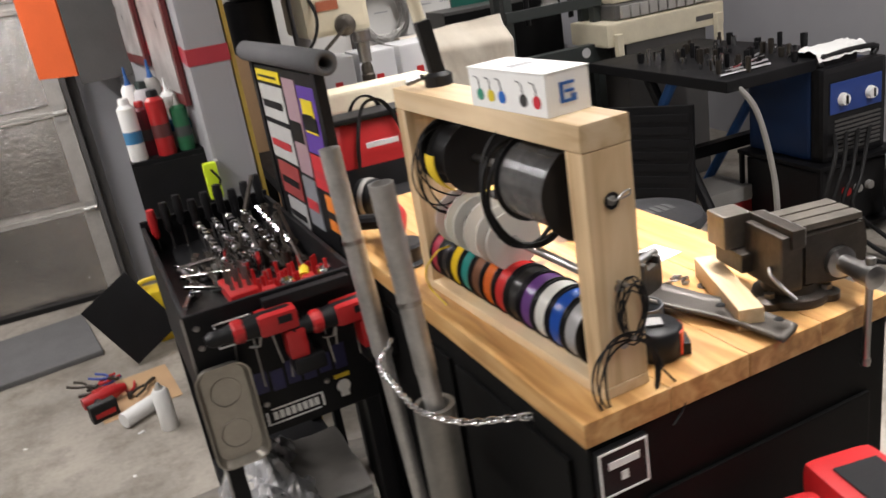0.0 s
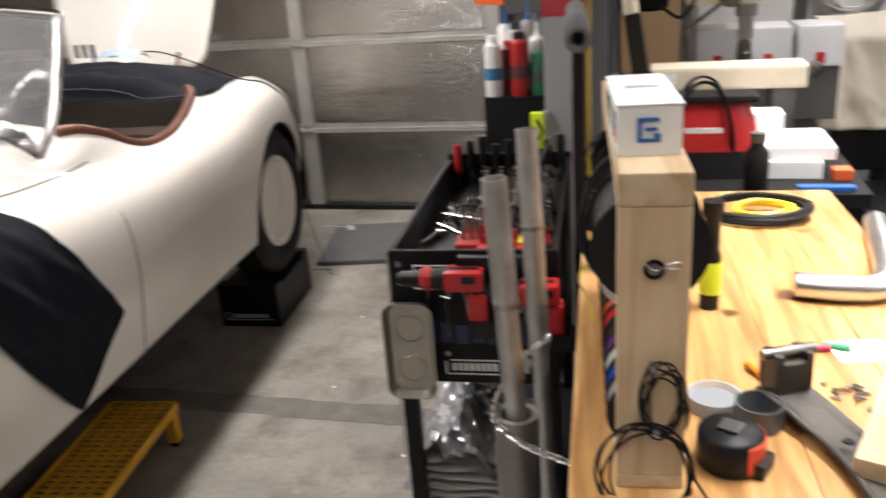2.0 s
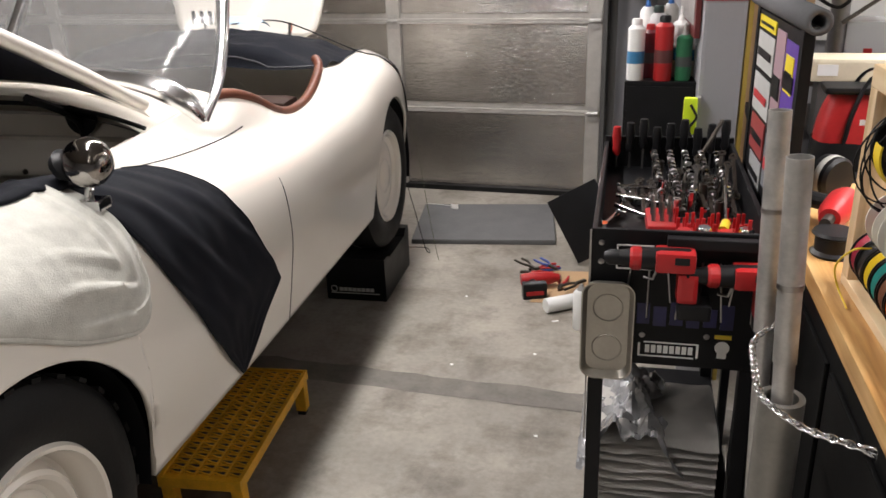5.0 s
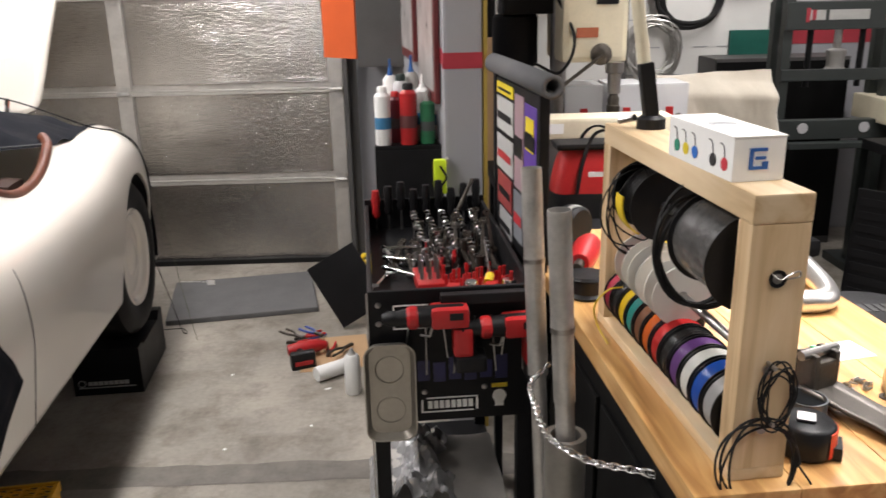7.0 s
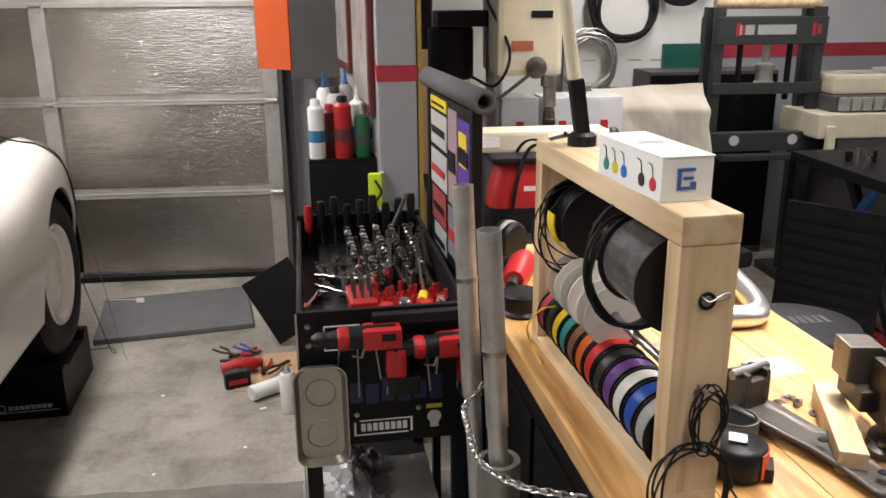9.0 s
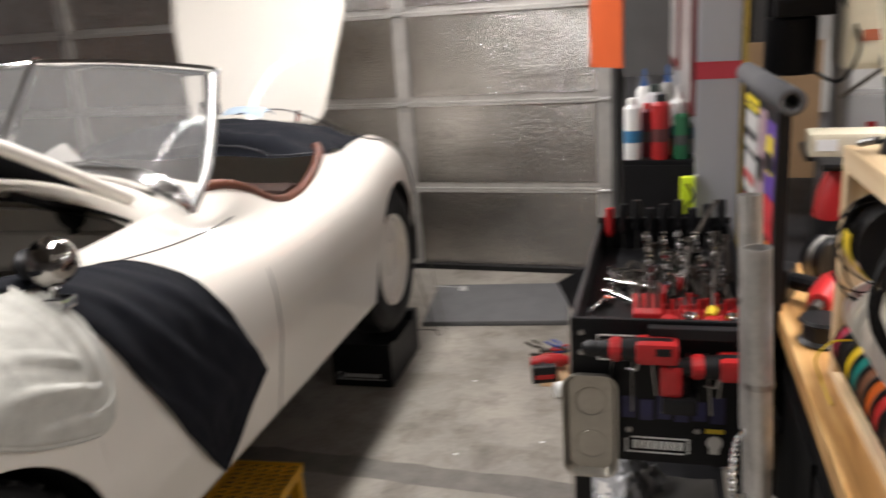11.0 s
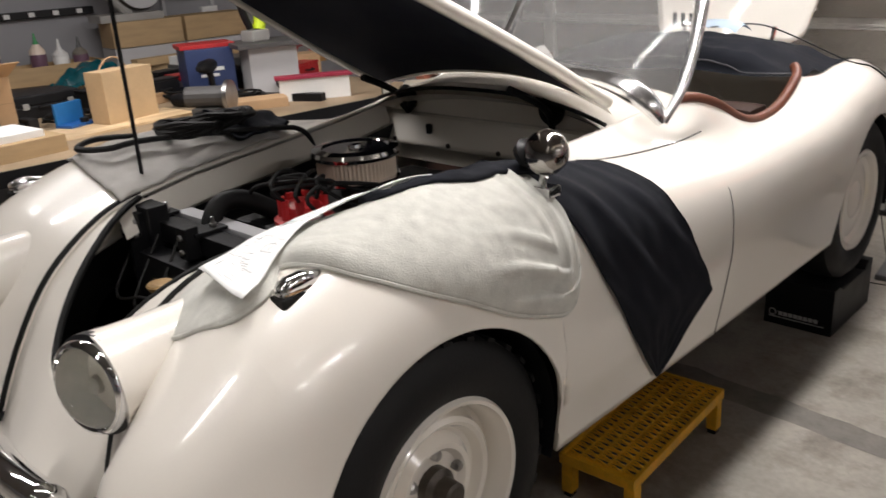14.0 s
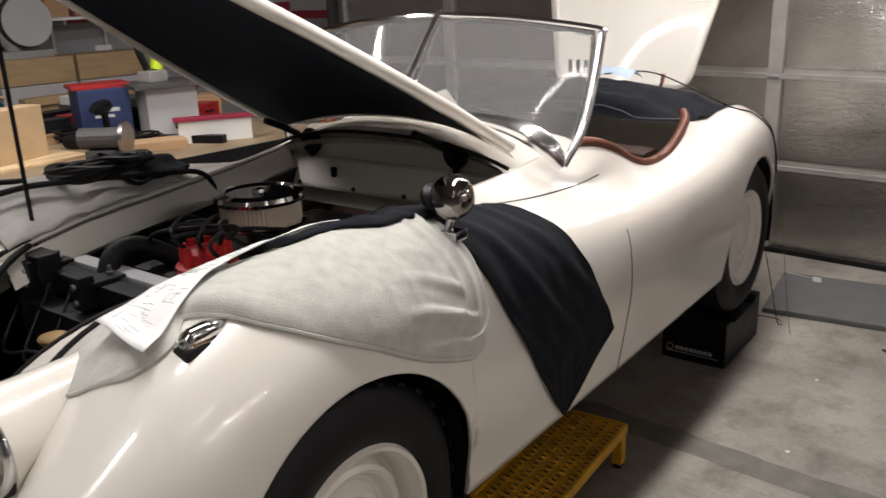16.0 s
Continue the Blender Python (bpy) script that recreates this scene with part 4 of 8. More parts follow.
ROW = [((0.42, 0.42, 0.42), "grey"), ((0.02, 0.10, 0.45), "blue"), ((0.72, 0.72, 0.68), "white"), ((0.16, 0.06, 0.25), "purple"), ((0.02, 0.02, 0.02), "black"), ((0.55, 0.03, 0.03), "red"), ((0.70, 0.16, 0.02), "orange"), ((0.20, 0.09, 0.05), "brown"), ((0.02, 0.25, 0.22), "teal"), ((0.75, 0.55, 0.02), "yellow"), ((0.02, 0.02, 0.02), "black"), ((0.35, 0.03, 0.06), "maroon")]
for i, (c, w) in enumerate(ROW):
    spool(0.062 + 0.0405 * i, 0.051, 0.036, BLACKP, paint(*c, 0.25), 0.0475, 0.078, label="black reel of %s wire on the rack" % w)
spool(0.125, 0.070, 0.13, BLACKP, mat("wrapped_black_cable", (0.16, 0.16, 0.16), 0.22, 0.5, var=0.4, scale=30, bump=0.4, bscale=90, coat=0.6), 0.062, 0.292, label="large reel of black cable in clear film")
spool(0.42, 0.062, 0.10, BLACKP, BLACKP, 0.045, 0.292, label="black cable reel with yellow tape")
part("tape_band", lathe(B(), [(0.064, -0.02), (0.067, -0.02), (0.067, 0.012), (0.064, 0.012)], pose(0.847, 0.978, 0.946, 0, 0, 5.0) @ Matrix.Translation((0.04, 0.42, 0.292)) @ ZAX["y"] @ Matrix.Rotation(radians(120), 4, "Z"), 10, 0.2), YELP, None)
tagged(bpy.data.objects["tape_band"], "short strip of yellow tape round a reel", "tape")
WHP = mat("translucent_white_plastic", (0.80, 0.78, 0.72), 0.4, var=0.06)
spool(0.295, 0.052, 0.040, WHP, BLACKP, 0.03, 0.165, label="white plastic reel of black wire")
spool(0.375, 0.052, 0.042, WHP, BLACKP, 0.032, 0.165, label="white plastic reel of pale wire")
spool(0.445, 0.052, 0.042, WHP, REDP, 0.034, 0.165, label="white plastic reel of red wire")


def coil(name, label, c, r1, r2, turns, thick, material, normal="y", wob=0.006, tails=()):
    """A loose coil of cable."""
    random.seed(len(name) * 7 + int(c[0] * 1000))
    pts = []
    for k in range(turns * 18 + 1):
        a = 2 * math.pi * k / 18
        f = 1 + wob / r1 * (math.sin(k * 0.61 + c[1] * 9) + 0.6 * math.sin(k * 0.233))
        u, v, w = r1 * f * math.cos(a), r2 * f * math.sin(a), wob * math.sin(k * 0.37) + 0.3 * wob * math.sin(k * 1.1)
        p = {"y": (u, w, v), "z": (u, v, w + abs(wob) + thick + thick * 1.2 * (k / 18) / max(1, turns) * 2), "x": (w, u, v)}[normal]
        pts.append(Vector(c) + Vector(p))
    pts += [Vector(t) for t in tails]
    return tagged(part(name, sweep(B(), curve_pts(pts, 2), thick, 6), material, None, "", True), label, "cable")


m5 = pose(0.847, 0.978, 0.946, 0, 0, 5.0)


def R5(x, y, z):
    return m5 @ Vector((x, y, z))


coil("wire_coil", "small loose coil of thin black wire on a nail", R5(0.052, -0.012, 0.130), 0.021, 0.042, 6, 0.0014, RUBBER, "y", 0.004)
coil("wire_coil", "loose black wire loop hung from a nail", R5(0.035, -0.014, 0.03), 0.052, 0.062, 4, 0.0018, RUBBER, "y", 0.006, [R5(0.12, -0.03, -0.03), R5(0.09, -0.035, -0.06)])
coil("cable_coil", "thick black cable looped over a reel", R5(0.035, 0.205, 0.268), 0.070, 0.092, 3, 0.0038, RUBBER, "y", 0.007)
coil("cable_coil", "thin black wire looped round a reel", R5(0.03, 0.455, 0.27), 0.062, 0.075, 5, 0.0016, RUBBER, "y", 0.010)
tagged(part("wire_tail", sweep(B(), curve_pts([R5(0.0, 0.45, 0.12), R5(-0.03, 0.44, 0.12), R5(-0.045, 0.47, 0.08), R5(-0.03, 0.5, 0.03), R5(-0.02, 0.46, 0.003)], 6), 0.0018, 6), YELP, None, "", True), "loose end of yellow wire on the bench", "wire")

# carton on the rack
ct = thing("carton", "white printed cardboard box lying on the rack", "box", 0.868, 1.152, 1.348, 6.5)
part("body", box(B(), -0.036, 0.036, -0.10, 0.10, 0.0, 0.057, 0.001), PAPER, ct)
part("lid", box(B(), -0.0375, 0.0375, -0.101, 0.101, 0.0575, 0.0595, 0.0005), PAPER, ct)
LOGO = paint(0.03, 0.12, 0.40)
bm = B()
for a in ((-0.012, 0.010, 0.040, 0.044), (-0.014, -0.009, 0.016, 0.044), (-0.006, 0.008, 0.029, 0.033), (-0.012, 0.006, 0.016, 0.020), (0.004, 0.012, 0.016, 0.026)):
    box(bm, a[0], a[1], -0.1022, -0.1002, a[2], a[3])
part("logo_shape", bm, LOGO, ct, "plain blue printed mark")
for k, c in enumerate([(0.02, 0.02, 0.02), (0.6, 0.03, 0.05), (0.02, 0.15, 0.55), (0.7, 0.55, 0.02), (0.02, 0.25, 0.15)]):
    y = (-0.045, -0.078, 0.01, 0.04, 0.07)[k]
    part("printed_dot", lathe(B(), [(0, 0.001), (0.009, 0.001), (0.009, 0)], Matrix.Translation((-0.0362, y, 0.020)) @ Matrix.Rotation(radians(-90), 4, "Y"), 18), paint(*c), ct)
    part("printed_line", sweep(B(), curve_pts([(-0.0367, y, 0.028), (-0.0367, y + 0.004, 0.043), (-0.0367, y + 0.014, 0.046)], 4), 0.0008, 5), BLACKP, ct)
part("printed_bars", box(box(B(), -0.02, 0.02, 0.0, 0.006, 0.0596, 0.0602), -0.02, 0.02, 0.012, 0.018, 0.0596, 0.0602), paint(0.35, 0.36, 0.38), ct)

# upright flail-like pole with a black clamp behind the rack
pl = thing("clamp_pole", "cream wooden pole held in a black clamp on the rack", "pole", 0.862, 1.49, 1.348)
part("foot", lathe(B(), [(0, 0), (0.026, 0), (0.026, 0.018), (0.018, 0.024), (0, 0.024)], None, 20), BLACKP, pl)
part("clamp", box(B(), -0.013, 0.013, -0.012, 0.012, 0, 0.10, 0.004, Matrix.Translation((0, 0, 0.018)) @ Matrix.Rotation(radians(-9), 4, "Y")), BLACKP, pl)
part("shaft", rod(B(), (-0.014, 0.004, 0.10), (-0.05, 0.03, 0.36), 0.012, 14, 0.011), BEIGE, pl, "cream painted shaft")
part("lever", rod(B(), (-0.03, 0.0, 0.02), (-0.05, 0.03, 0.01), 0.006, 8), STEEL, pl)

# vise
VM = DARKSTEEL
vise = thing("bench_vise", "heavy worn steel bench vise bolted to the bench", "vise", 1.272, 1.075, 0.946, -8)
WORN = mat("worn_steel", (0.20, 0.18, 0.155), 0.4, 0.8, var=0.25, scale=20, bump=0.2)
part("base", lathe(B(), [(0, 0), (0.060, 0), (0.062, 0.006), (0.060, 0.014), (0.046, 0.020), (0.044, 0.034), (0, 0.034)], None, 40), VM, vise, "round swivel base", True, 30)
for a in (200, 320, 80):
    lug = part("swivel_lug", lathe(B(), [(0, 0), (0.021, 0), (0.021, 0.012), (0.012, 0.016), (0, 0.016)], pose(0.055 * math.cos(radians(a)), 0.055 * math.sin(radians(a)), 0.0005), 18), VM, vise, "", True, 40)
    part("bolt", lathe(B(), [(0.009, 0.016), (0.009, 0.024), (0, 0.025)], pose(0.055 * math.cos(radians(a)), 0.055 * math.sin(radians(a)), 0.0005), 6), STEEL, lug)
bm = B()
prof = [(-0.012, 0.030), (0.085, 0.026), (0.108, 0.040), (0.116, 0.072), (0.112, 0.112), (0.104, 0.132), (-0.012, 0.128)]
a, b = ([bm.verts.new((x, y, z)) for x, z in prof] for y in (-0.046, 0.046))
bm.faces.new(a)
bm.faces.new(b)
for k in range(len(a)):
    bm.faces.new((a[k], a[(k + 1) % len(a)], b[(k + 1) % len(b)], b[k]))
bmesh.ops.bevel(bm, geom=bm.edges[:], offset=0.008, segments=3, affect="EDGES")
part("body", bm, VM, vise, "cast body with a rounded end", True, 50)
for y in (-0.030, 0.0, 0.030):
    part("top_plate", box(B(), -0.010, 0.102, y - 0.0125, y + 0.0125, 0.128, 0.139, 0.003), WORN, vise, "bright worn top face")
part("jaw", box(box(B(), -0.050, -0.013, -0.052, 0.052, 0.034, 0.130, 0.006), -0.036, -0.013, -0.058, 0.058, 0.108, 0.141, 0.003), VM, vise, "dark steel jaw")
part("jaw_plate", box(B(), -0.0125, -0.0105, -0.056, 0.056, 0.112, 0.1405, 0.0008), STEEL, vise)
part("rear_jaw", box(B(), -0.082, -0.030, 0.060, 0.115, 0.080, 0.140, 0.004), WORN, vise, "square worn rear jaw")
part("slide", box(B(), -0.070, -0.020, 0.030, 0.112, 0.045, 0.079, 0.004), VM, vise)
part("lock_lever", sweep(B(), curve_pts([(-0.052, -0.02, 0.070), (-0.060, -0.040, 0.062), (-0.040, -0.072, 0.030)], 4), 0.0035, 8), STEEL, vise, "", True)
part("screw", lathe(B(), [(0.026, 0.0), (0.026, 0.012), (0.015, 0.016), (0.015, 0.052), (0.019, 0.056), (0.019, 0.086), (0.012, 0.090), (0, 0.090)], Matrix.Translation((0.055, -0.044, 0.066)) @ Matrix.Rotation(radians(90), 4, "X"), 22), STEEL, vise, "round screw head", True, 40)
part("handle", sweep(B(), [(0.056, -0.117, 0.088), (0.052, -0.117, -0.082)], 0.0058, 12), STEEL, vise, "hanging steel handle bar", True)
for x, z in ((0.056, 0.090), (0.052, -0.084)):
    part("handle_knob", lathe(B(), [(0, -0.008), (0.007, -0.006), (0.0085, 0), (0.007, 0.006), (0, 0.008)], at(x, -0.117, z), 12), STEEL, vise, "", True)

# loose things on the bench
bx = tagged(part("wood_block", box(B(), -0.02, 0.02, -0.115, 0.115, 0, 0.038, 0.003), WOOD), "pale pine offcut lying on the bench", "wood block")
bx.matrix_world = pose(1.183, 1.125, 0.946, 0, 0, -21)

tp = thing("tape_measure", "black and red tape measure on the bench", "tape measure", 0.985, 1.05, 0.946, -25)
part("case", lathe(B(), [(0, 0), (0.036, 0), (0.041, 0.005), (0.041, 0.045), (0.036, 0.05), (0, 0.05)], None, 28), BLACKP, tp, "", True, 50)
part("bumper", lathe(B(), [(0.036, 0.004), (0.0425, 0.006), (0.0425, 0.044), (0.036, 0.047)], Matrix.Rotation(radians(-40), 4, "Z"), 12, 0.3), paint(0.65, 0.06, 0.02), tp, "orange-red rubber side", True)
part("belt_clip", box(B(), -0.014, 0.012, -0.012, 0.014, 0.051, 0.055, 0.001), STEEL, tp, "bright steel clip")
part("mouth", box(B(), 0.034, 0.05, -0.02, 0.02, 0.002, 0.022, 0.003), BLACKP, tp)

cup = tagged(part("cap_ring", lathe(B(), [(0, 0.002), (0.026, 0.002), (0.028, 0.006), (0.029, 0.034), (0.032, 0.034), (0.032, 0.0), (0, 0.0)], None, 32), mat("grey_pvc", (0.08, 0.085, 0.09), 0.35), None, "", True, 40), "open dark grey plastic cap standing on the bench", "cap")
cup.location = (1.03, 1.145, 0.946)
lidd = tagged(part("jar_lid", lathe(B(), [(0, 0.012), (0.03, 0.012), (0.034, 0.02), (0.038, 0.02), (0.039, 0), (0, 0)], None, 36), clear("frosted_plastic", (0.75, 0.8, 0.85), 0.35, 1.3, 0.4), None, "", True, 40), "pale translucent plastic lid on the bench", "lid")
lidd.location = (0.975, 1.185, 0.946)

br = thing("steel_bracket", "long bent dark steel bracket with holes on the bench", "bracket", 1.07, 1.20, 0.946, -66)
DS = mat("raw_dark_steel", (0.085, 0.076, 0.066), 0.45, 0.6, var=0.3, scale=16, bump=0.2, bscale=120)


def arm(u, v):
    x = 0.255 * u
    w = 0.032 - 0.008 * u
    y = (v - 0.5) * 2 * w + 0.02 * math.sin(u * math.pi) - 0.01
    return Vector((x, y, 0.010 + 0.012 * (1 - u) + 0.006 * (abs(2 * v - 1) > 0.8) + 0.03 * max(0, 0.35 - u)))


a = part("arm", sheet(B(), arm, 24, 8), DS, br, "", True, 40)
solid(a, 0.008, -1)
part("clevis", box(box(B(), -0.02, 0.02, -0.026, -0.019, 0.0, 0.088, 0.008), -0.02, 0.02, 0.019, 0.026, 0.0, 0.088, 0.008), DS, br)
part("block", box(B(), -0.035, 0.02, -0.022, 0.022, 0.02, 0.075, 0.006), DS, br)
part("pin", rod(B(), (0, -0.04, 0.085), (0, 0.04, 0.085), 0.008, 12), STEEL, br)
for x in (0.14, 0.235):
    part("bolt_hole", lathe(B(), [(0, 0.002), (0.006, 0.002), (0.008, 0)], at(x, 0.0, 0.028 - 0.04 * (x - 0.15)), 14), BLACK, br)

bp = tagged(part("bent_pipe", sweep(B(), curve_pts([(1.135, 1.575, 0.970), (1.20, 1.565, 0.970), (1.265, 1.57, 0.970), (1.295, 1.62, 0.970), (1.315, 1.72, 0.970), (1.345, 1.93, 0.970)], 8), 0.024, 20, False), mat("satin_aluminium", (0.72, 0.71, 0.69), 0.34, 1.0, var=0.08, scale=12, bump=0.05), None, "", True), "satin metal bent exhaust pipe lying on the bench", "pipe")
solid(bp, 0.002)
pg = tagged(part("paper_sheet", box(B(), 0, 0.09, 0, 0.07, 0, 0.001, 0, pose(1.17, 1.33, 0.9465, 0, 0, 12)), PAPER), "small white paper slip on the bench", "paper")
bg = thing("parts_bag", "small clear bag of hardware on the bench", "bag", 1.16, 1.24, 0.946)
random.seed(3)
for k in range(16):
    a, b = random.uniform(-0.03, 0.03), random.uniform(-0.022, 0.022)
    part("screw", lathe(B(), [(0, 0), (0.004, 0), (0.004, 0.003), (0.002, 0.003), (0.002, 0.014), (0, 0.015)], Matrix.Translation((a, b, 0.004)) @ Matrix.Rotation(radians(80), 4, "X") @ Matrix.Rotation(k * 0.9, 4, "Y"), 8), STEEL, bg)
ws = tagged(part("washer", lathe(B(), [(0.005, 0), (0.012, 0), (0.012, 0.002), (0.005, 0.002), (0.005, 0)], at(1.19, 1.195, 0.9465), 20), DARKSTEEL), "small dark steel washer on the bench", "washer")
mk = tagged(part("marker", rod(B(), (1.03, 1.30, 0.953), (1.075, 1.22, 0.953), 0.006, 10), paint(0.75, 0.28, 0.02)), "orange carpenter pencil on the bench", "pencil")
for k, c in enumerate([(0.5, 0.03, 0.08), (0.03, 0.3, 0.1)]):
    w = tagged(part("wire_connector", rod(B(), (1.12 + 0.03 * k, 1.36 + 0.02 * k, 0.952), (1.16 + 0.03 * k, 1.37, 0.952), 0.005, 8), paint(*c)), "small coloured plastic wire connector", "connector")
tr = thing("torch", "black and green inspection torch standing behind the rack", "torch", 0.985, 1.52, 0.946)
part("body", lathe(B(), [(0, 0), (0.017, 0), (0.018, 0.1), (0.014, 0.11), (0.014, 0.17), (0.019, 0.18), (0.019, 0.2), (0, 0.2)], None, 18), BLACKP, tr, "", True)
part("band", lathe(B(), [(0.0185, 0.03), (0.0195, 0.03), (0.0195, 0.09), (0.0185, 0.09)], None, 18), NEON, tr, "", True)
coil("hose_coil", "black and yellow hose coiled on the bench", (1.12, 2.03, 0.946), 0.11, 0.085, 3, 0.007, RUBBER, "z", 0.004)
coil("hose_coil", "black and yellow hose coiled on the bench", (1.13, 2.02, 0.948), 0.06, 0.05, 3, 0.006, YELP, "z", 0.004)

# back table beyond the bench with boxes, bag and drill press
tb = thing("side_table", "low black steel table with a worn top", "table", 1.35, 2.95, 0)
part("tabletop", box(B(), -0.62, 0.09, -0.60, 0.5, 0.86, 0.90, 0.004), BLACK, tb)
for x in (-0.58, 0.05):
    for y in (-0.56, 0.46):
        part("leg", box(B(), x - 0.025, x + 0.025, y - 0.025, y + 0.025, 0, 0.859, 0.003), BLACK, tb)
rb = thing("tool_bag", "red and black canvas tool bag with handles", "bag", 1.02, 2.58, 0.90)
rb.scale = (1.05, 1, 0.78)


def bagf(u, v, sx=0.15, sy=0.09, h=0.28):
    a = 2 * math.pi * u
    p = 0.55
    cx, cy = math.copysign(abs(math.cos(a)) ** p, math.cos(a)), math.copysign(abs(math.sin(a)) ** p, math.sin(a))
    t = 1 - 0.25 * v ** 3
    return Vector((sx * cx * t, sy * cy * t * (1 - 0.35 * v), h * v + 0.008 * rough_n((a * 2, v * 5, 3))))


part("body", sheet(B(), bagf, 40, 10), REDP, rb, "red canvas body", True)
part("base", sheet(B(), lambda u, v: bagf(u, v * 0.35, 0.154, 0.094), 40, 4), BLACKP, rb, "", True)
part("flap", box(B(), -0.14, 0.14, -0.06, 0.06, 0.27, 0.295, 0.01), BLACKP, rb)
for k in (-1, 1):
    part("strap", sweep(B(), curve_pts([(-0.08, 0.07 * k, 0.05), (-0.07, 0.075 * k, 0.2), (-0.03, 0.05 * k, 0.33), (0.03, 0.05 * k, 0.33), (0.07, 0.075 * k, 0.2), (0.08, 0.07 * k, 0.05)], 5), 0.010, 8, flat=0.4), BLACKP, rb, "", True)
part("logo_bar", box(B(), -0.05, 0.05, -0.086, -0.0835, 0.17, 0.19), PAPER, rb)
for k, (x, y, z, w, d, h, mm, lb) in enumerate([(1.24, 2.62, 0.90, 0.20, 0.26, 0.05, PAPER, "white flat carton on the table"), (1.27, 2.63, 0.95, 0.21, 0.24, 0.035, PAPER, "white flat carton on the table"), (1.20, 2.78, 0.985, 0.13, 0.10, 0.05, PAPER, "small white box on a stack"), (1.39, 2.50, 0.90, 0.05, 0.05, 0.03, ORANGE, "small orange box on the table"), (1.33, 2.38, 0.90, 0.14, 0.03, 0.015, BLUE, "flat blue plastic case on the table")]):
    o = tagged(part("box" if k < 4 else "case", box(B(), x - w / 2, x + w / 2, y - d / 2, y + d / 2, z, z + h, 0.003), mm), lb, "box")
jr = thing("spray_bottle", "dark bottle standing on the table", "bottle", 1.15, 2.36, 0.90)
part("body", lathe(B(), [(0, 0), (0.03, 0), (0.032, 0.004), (0.032, 0.11), (0.018, 0.13), (0.018, 0.15), (0, 0.15)], None, 20), BLACKP, jr, "", True)
part("cap", lathe(B(), [(0.02, 0.14), (0.02, 0.165), (0, 0.17)], None, 16), CHARC, jr, "", True)

cs = thing("bench_machine", "long cream enamelled machine base on the table", "machine", 1.12, 2.88, 0.90)
part("body", box(B(), -0.25, 0.22, -0.04, 0.10, 0.19, 0.262, 0.01), BEIGE, cs)
for x in (-0.22, 0.12):
    part("foot", box(B(), x, x + 0.07, -0.03, 0.09, 0, 0.19, 0.005), CHARC, cs)
part("label", box(B(), -0.23, -0.17, -0.0425, -0.0405, 0.21, 0.245), PAPER, cs)
part("knob", lathe(B(), [(0, 0), (0.025, 0), (0.028, 0.01), (0.02, 0.025), (0, 0.026)], Matrix.Translation((0.235, 0.0, 0.24)) @ ZAX["x"], 16), DARKSTEEL, cs, "", True)
for k in range(3):
    bn = thing("plastic_bin", "clear plastic storage bin with a red latch", "bin", 1.10 + 0.17 * k, 3.34, 0.90, 0, "clear bins")
    b2 = box(B(), -0.075, 0.075, -0.1, 0.1, 0.19, 0.33, 0.008)
    o = part("tub", b2, clear("bin_plastic", (0.90, 0.91, 0.93), 0.25, 1.2, 0.6), bn)
    part("stand", box(B(), -0.07, 0.07, -0.09, 0.09, 0, 0.189, 0.004), CHARC, bn)
    part("latch", box(B(), -0.015, 0.015, -0.108, -0.101, 0.2, 0.24, 0.003), REDP, bn)

dp = thing("drill_press", "floor-standing drill press with cream head", "drill press", 1.00, 3.15, 0)
DY = 0.0
part("column", rod(B(), (0.0, 0.12, 0), (0.0, 0.12, 1.62), 0.032, 20), STEEL, dp)
part("base", box(B(), -0.16, 0.2, -0.12, 0.25, 0, 0.04, 0.01), GREYM, dp)
part("head", box(B(), -0.02, 0.22, -0.08, 0.3, 1.33, 1.62, 0.02), BEIGE, dp, "cream cast head")
part("motor", lathe(B(), [(0, 0), (0.08, 0), (0.09, 0.01), (0.09, 0.19), (0.08, 0.2), (0, 0.2)], at(-0.16, 0.2, 1.30), 24), BLACK, dp, "black motor", True)
part("motor_mount", box(B(), -0.22, -0.02, 0.1, 0.3, 1.5, 1.56, 0.01), BLACK, dp)
part("quill", lathe(B(), [(0.024, 1.22), (0.024, 1.29), (0.034, 1.295), (0.034, 1.332), (0, 1.332)], at(0.17, -0.10, 0), 18), STEEL, dp, "", True)
part("chuck", lathe(B(), [(0.010, 1.12), (0.020, 1.135), (0.025, 1.155), (0.025, 1.175), (0.022, 1.178), (0.022, 1.20), (0.014, 1.22)], at(0.17, -0.10, 0), 18), DARKSTEEL, dp, "steel drill chuck", True, 30)
part("drill_bit", lathe(B(), [(0.001, 1.03), (0.005, 1.045), (0.005, 1.12)], at(0.17, -0.10, 0), 10), DARKSTEEL, dp)
part("feed_hub", lathe(B(), [(0, 0), (0.036, 0), (0.040, 0.012), (0.036, 0.03), (0.02, 0.04), (0, 0.04)], Matrix.Translation((0.12, -0.08, 1.36)) @ Matrix.Rotation(radians(90), 4, "X"), 20), DARKSTEEL, dp, "", True, 40)
part("feed_lever", rod(B(), (0.12, -0.12, 1.36), (-0.03, -0.13, 1.25), 0.007, 8), DARKSTEEL, dp)
part("table_arm", box(box(B(), -0.12, 0.14, -0.12, 0.14, 1.04, 1.065, 0.006), -0.05, 0.05, 0.08, 0.17, 1.0, 1.08, 0.01), DARKSTEEL, dp)
part("name_plate", box(B(), 0.03, 0.11, -0.0825, -0.0805, 1.42, 1.455), paint(0.4, 0.12, 0.06), dp)
part("name_plate", box(B(), 0.10, 0.18, -0.0825, -0.0805, 1.535, 1.56), BLACKP, dp)
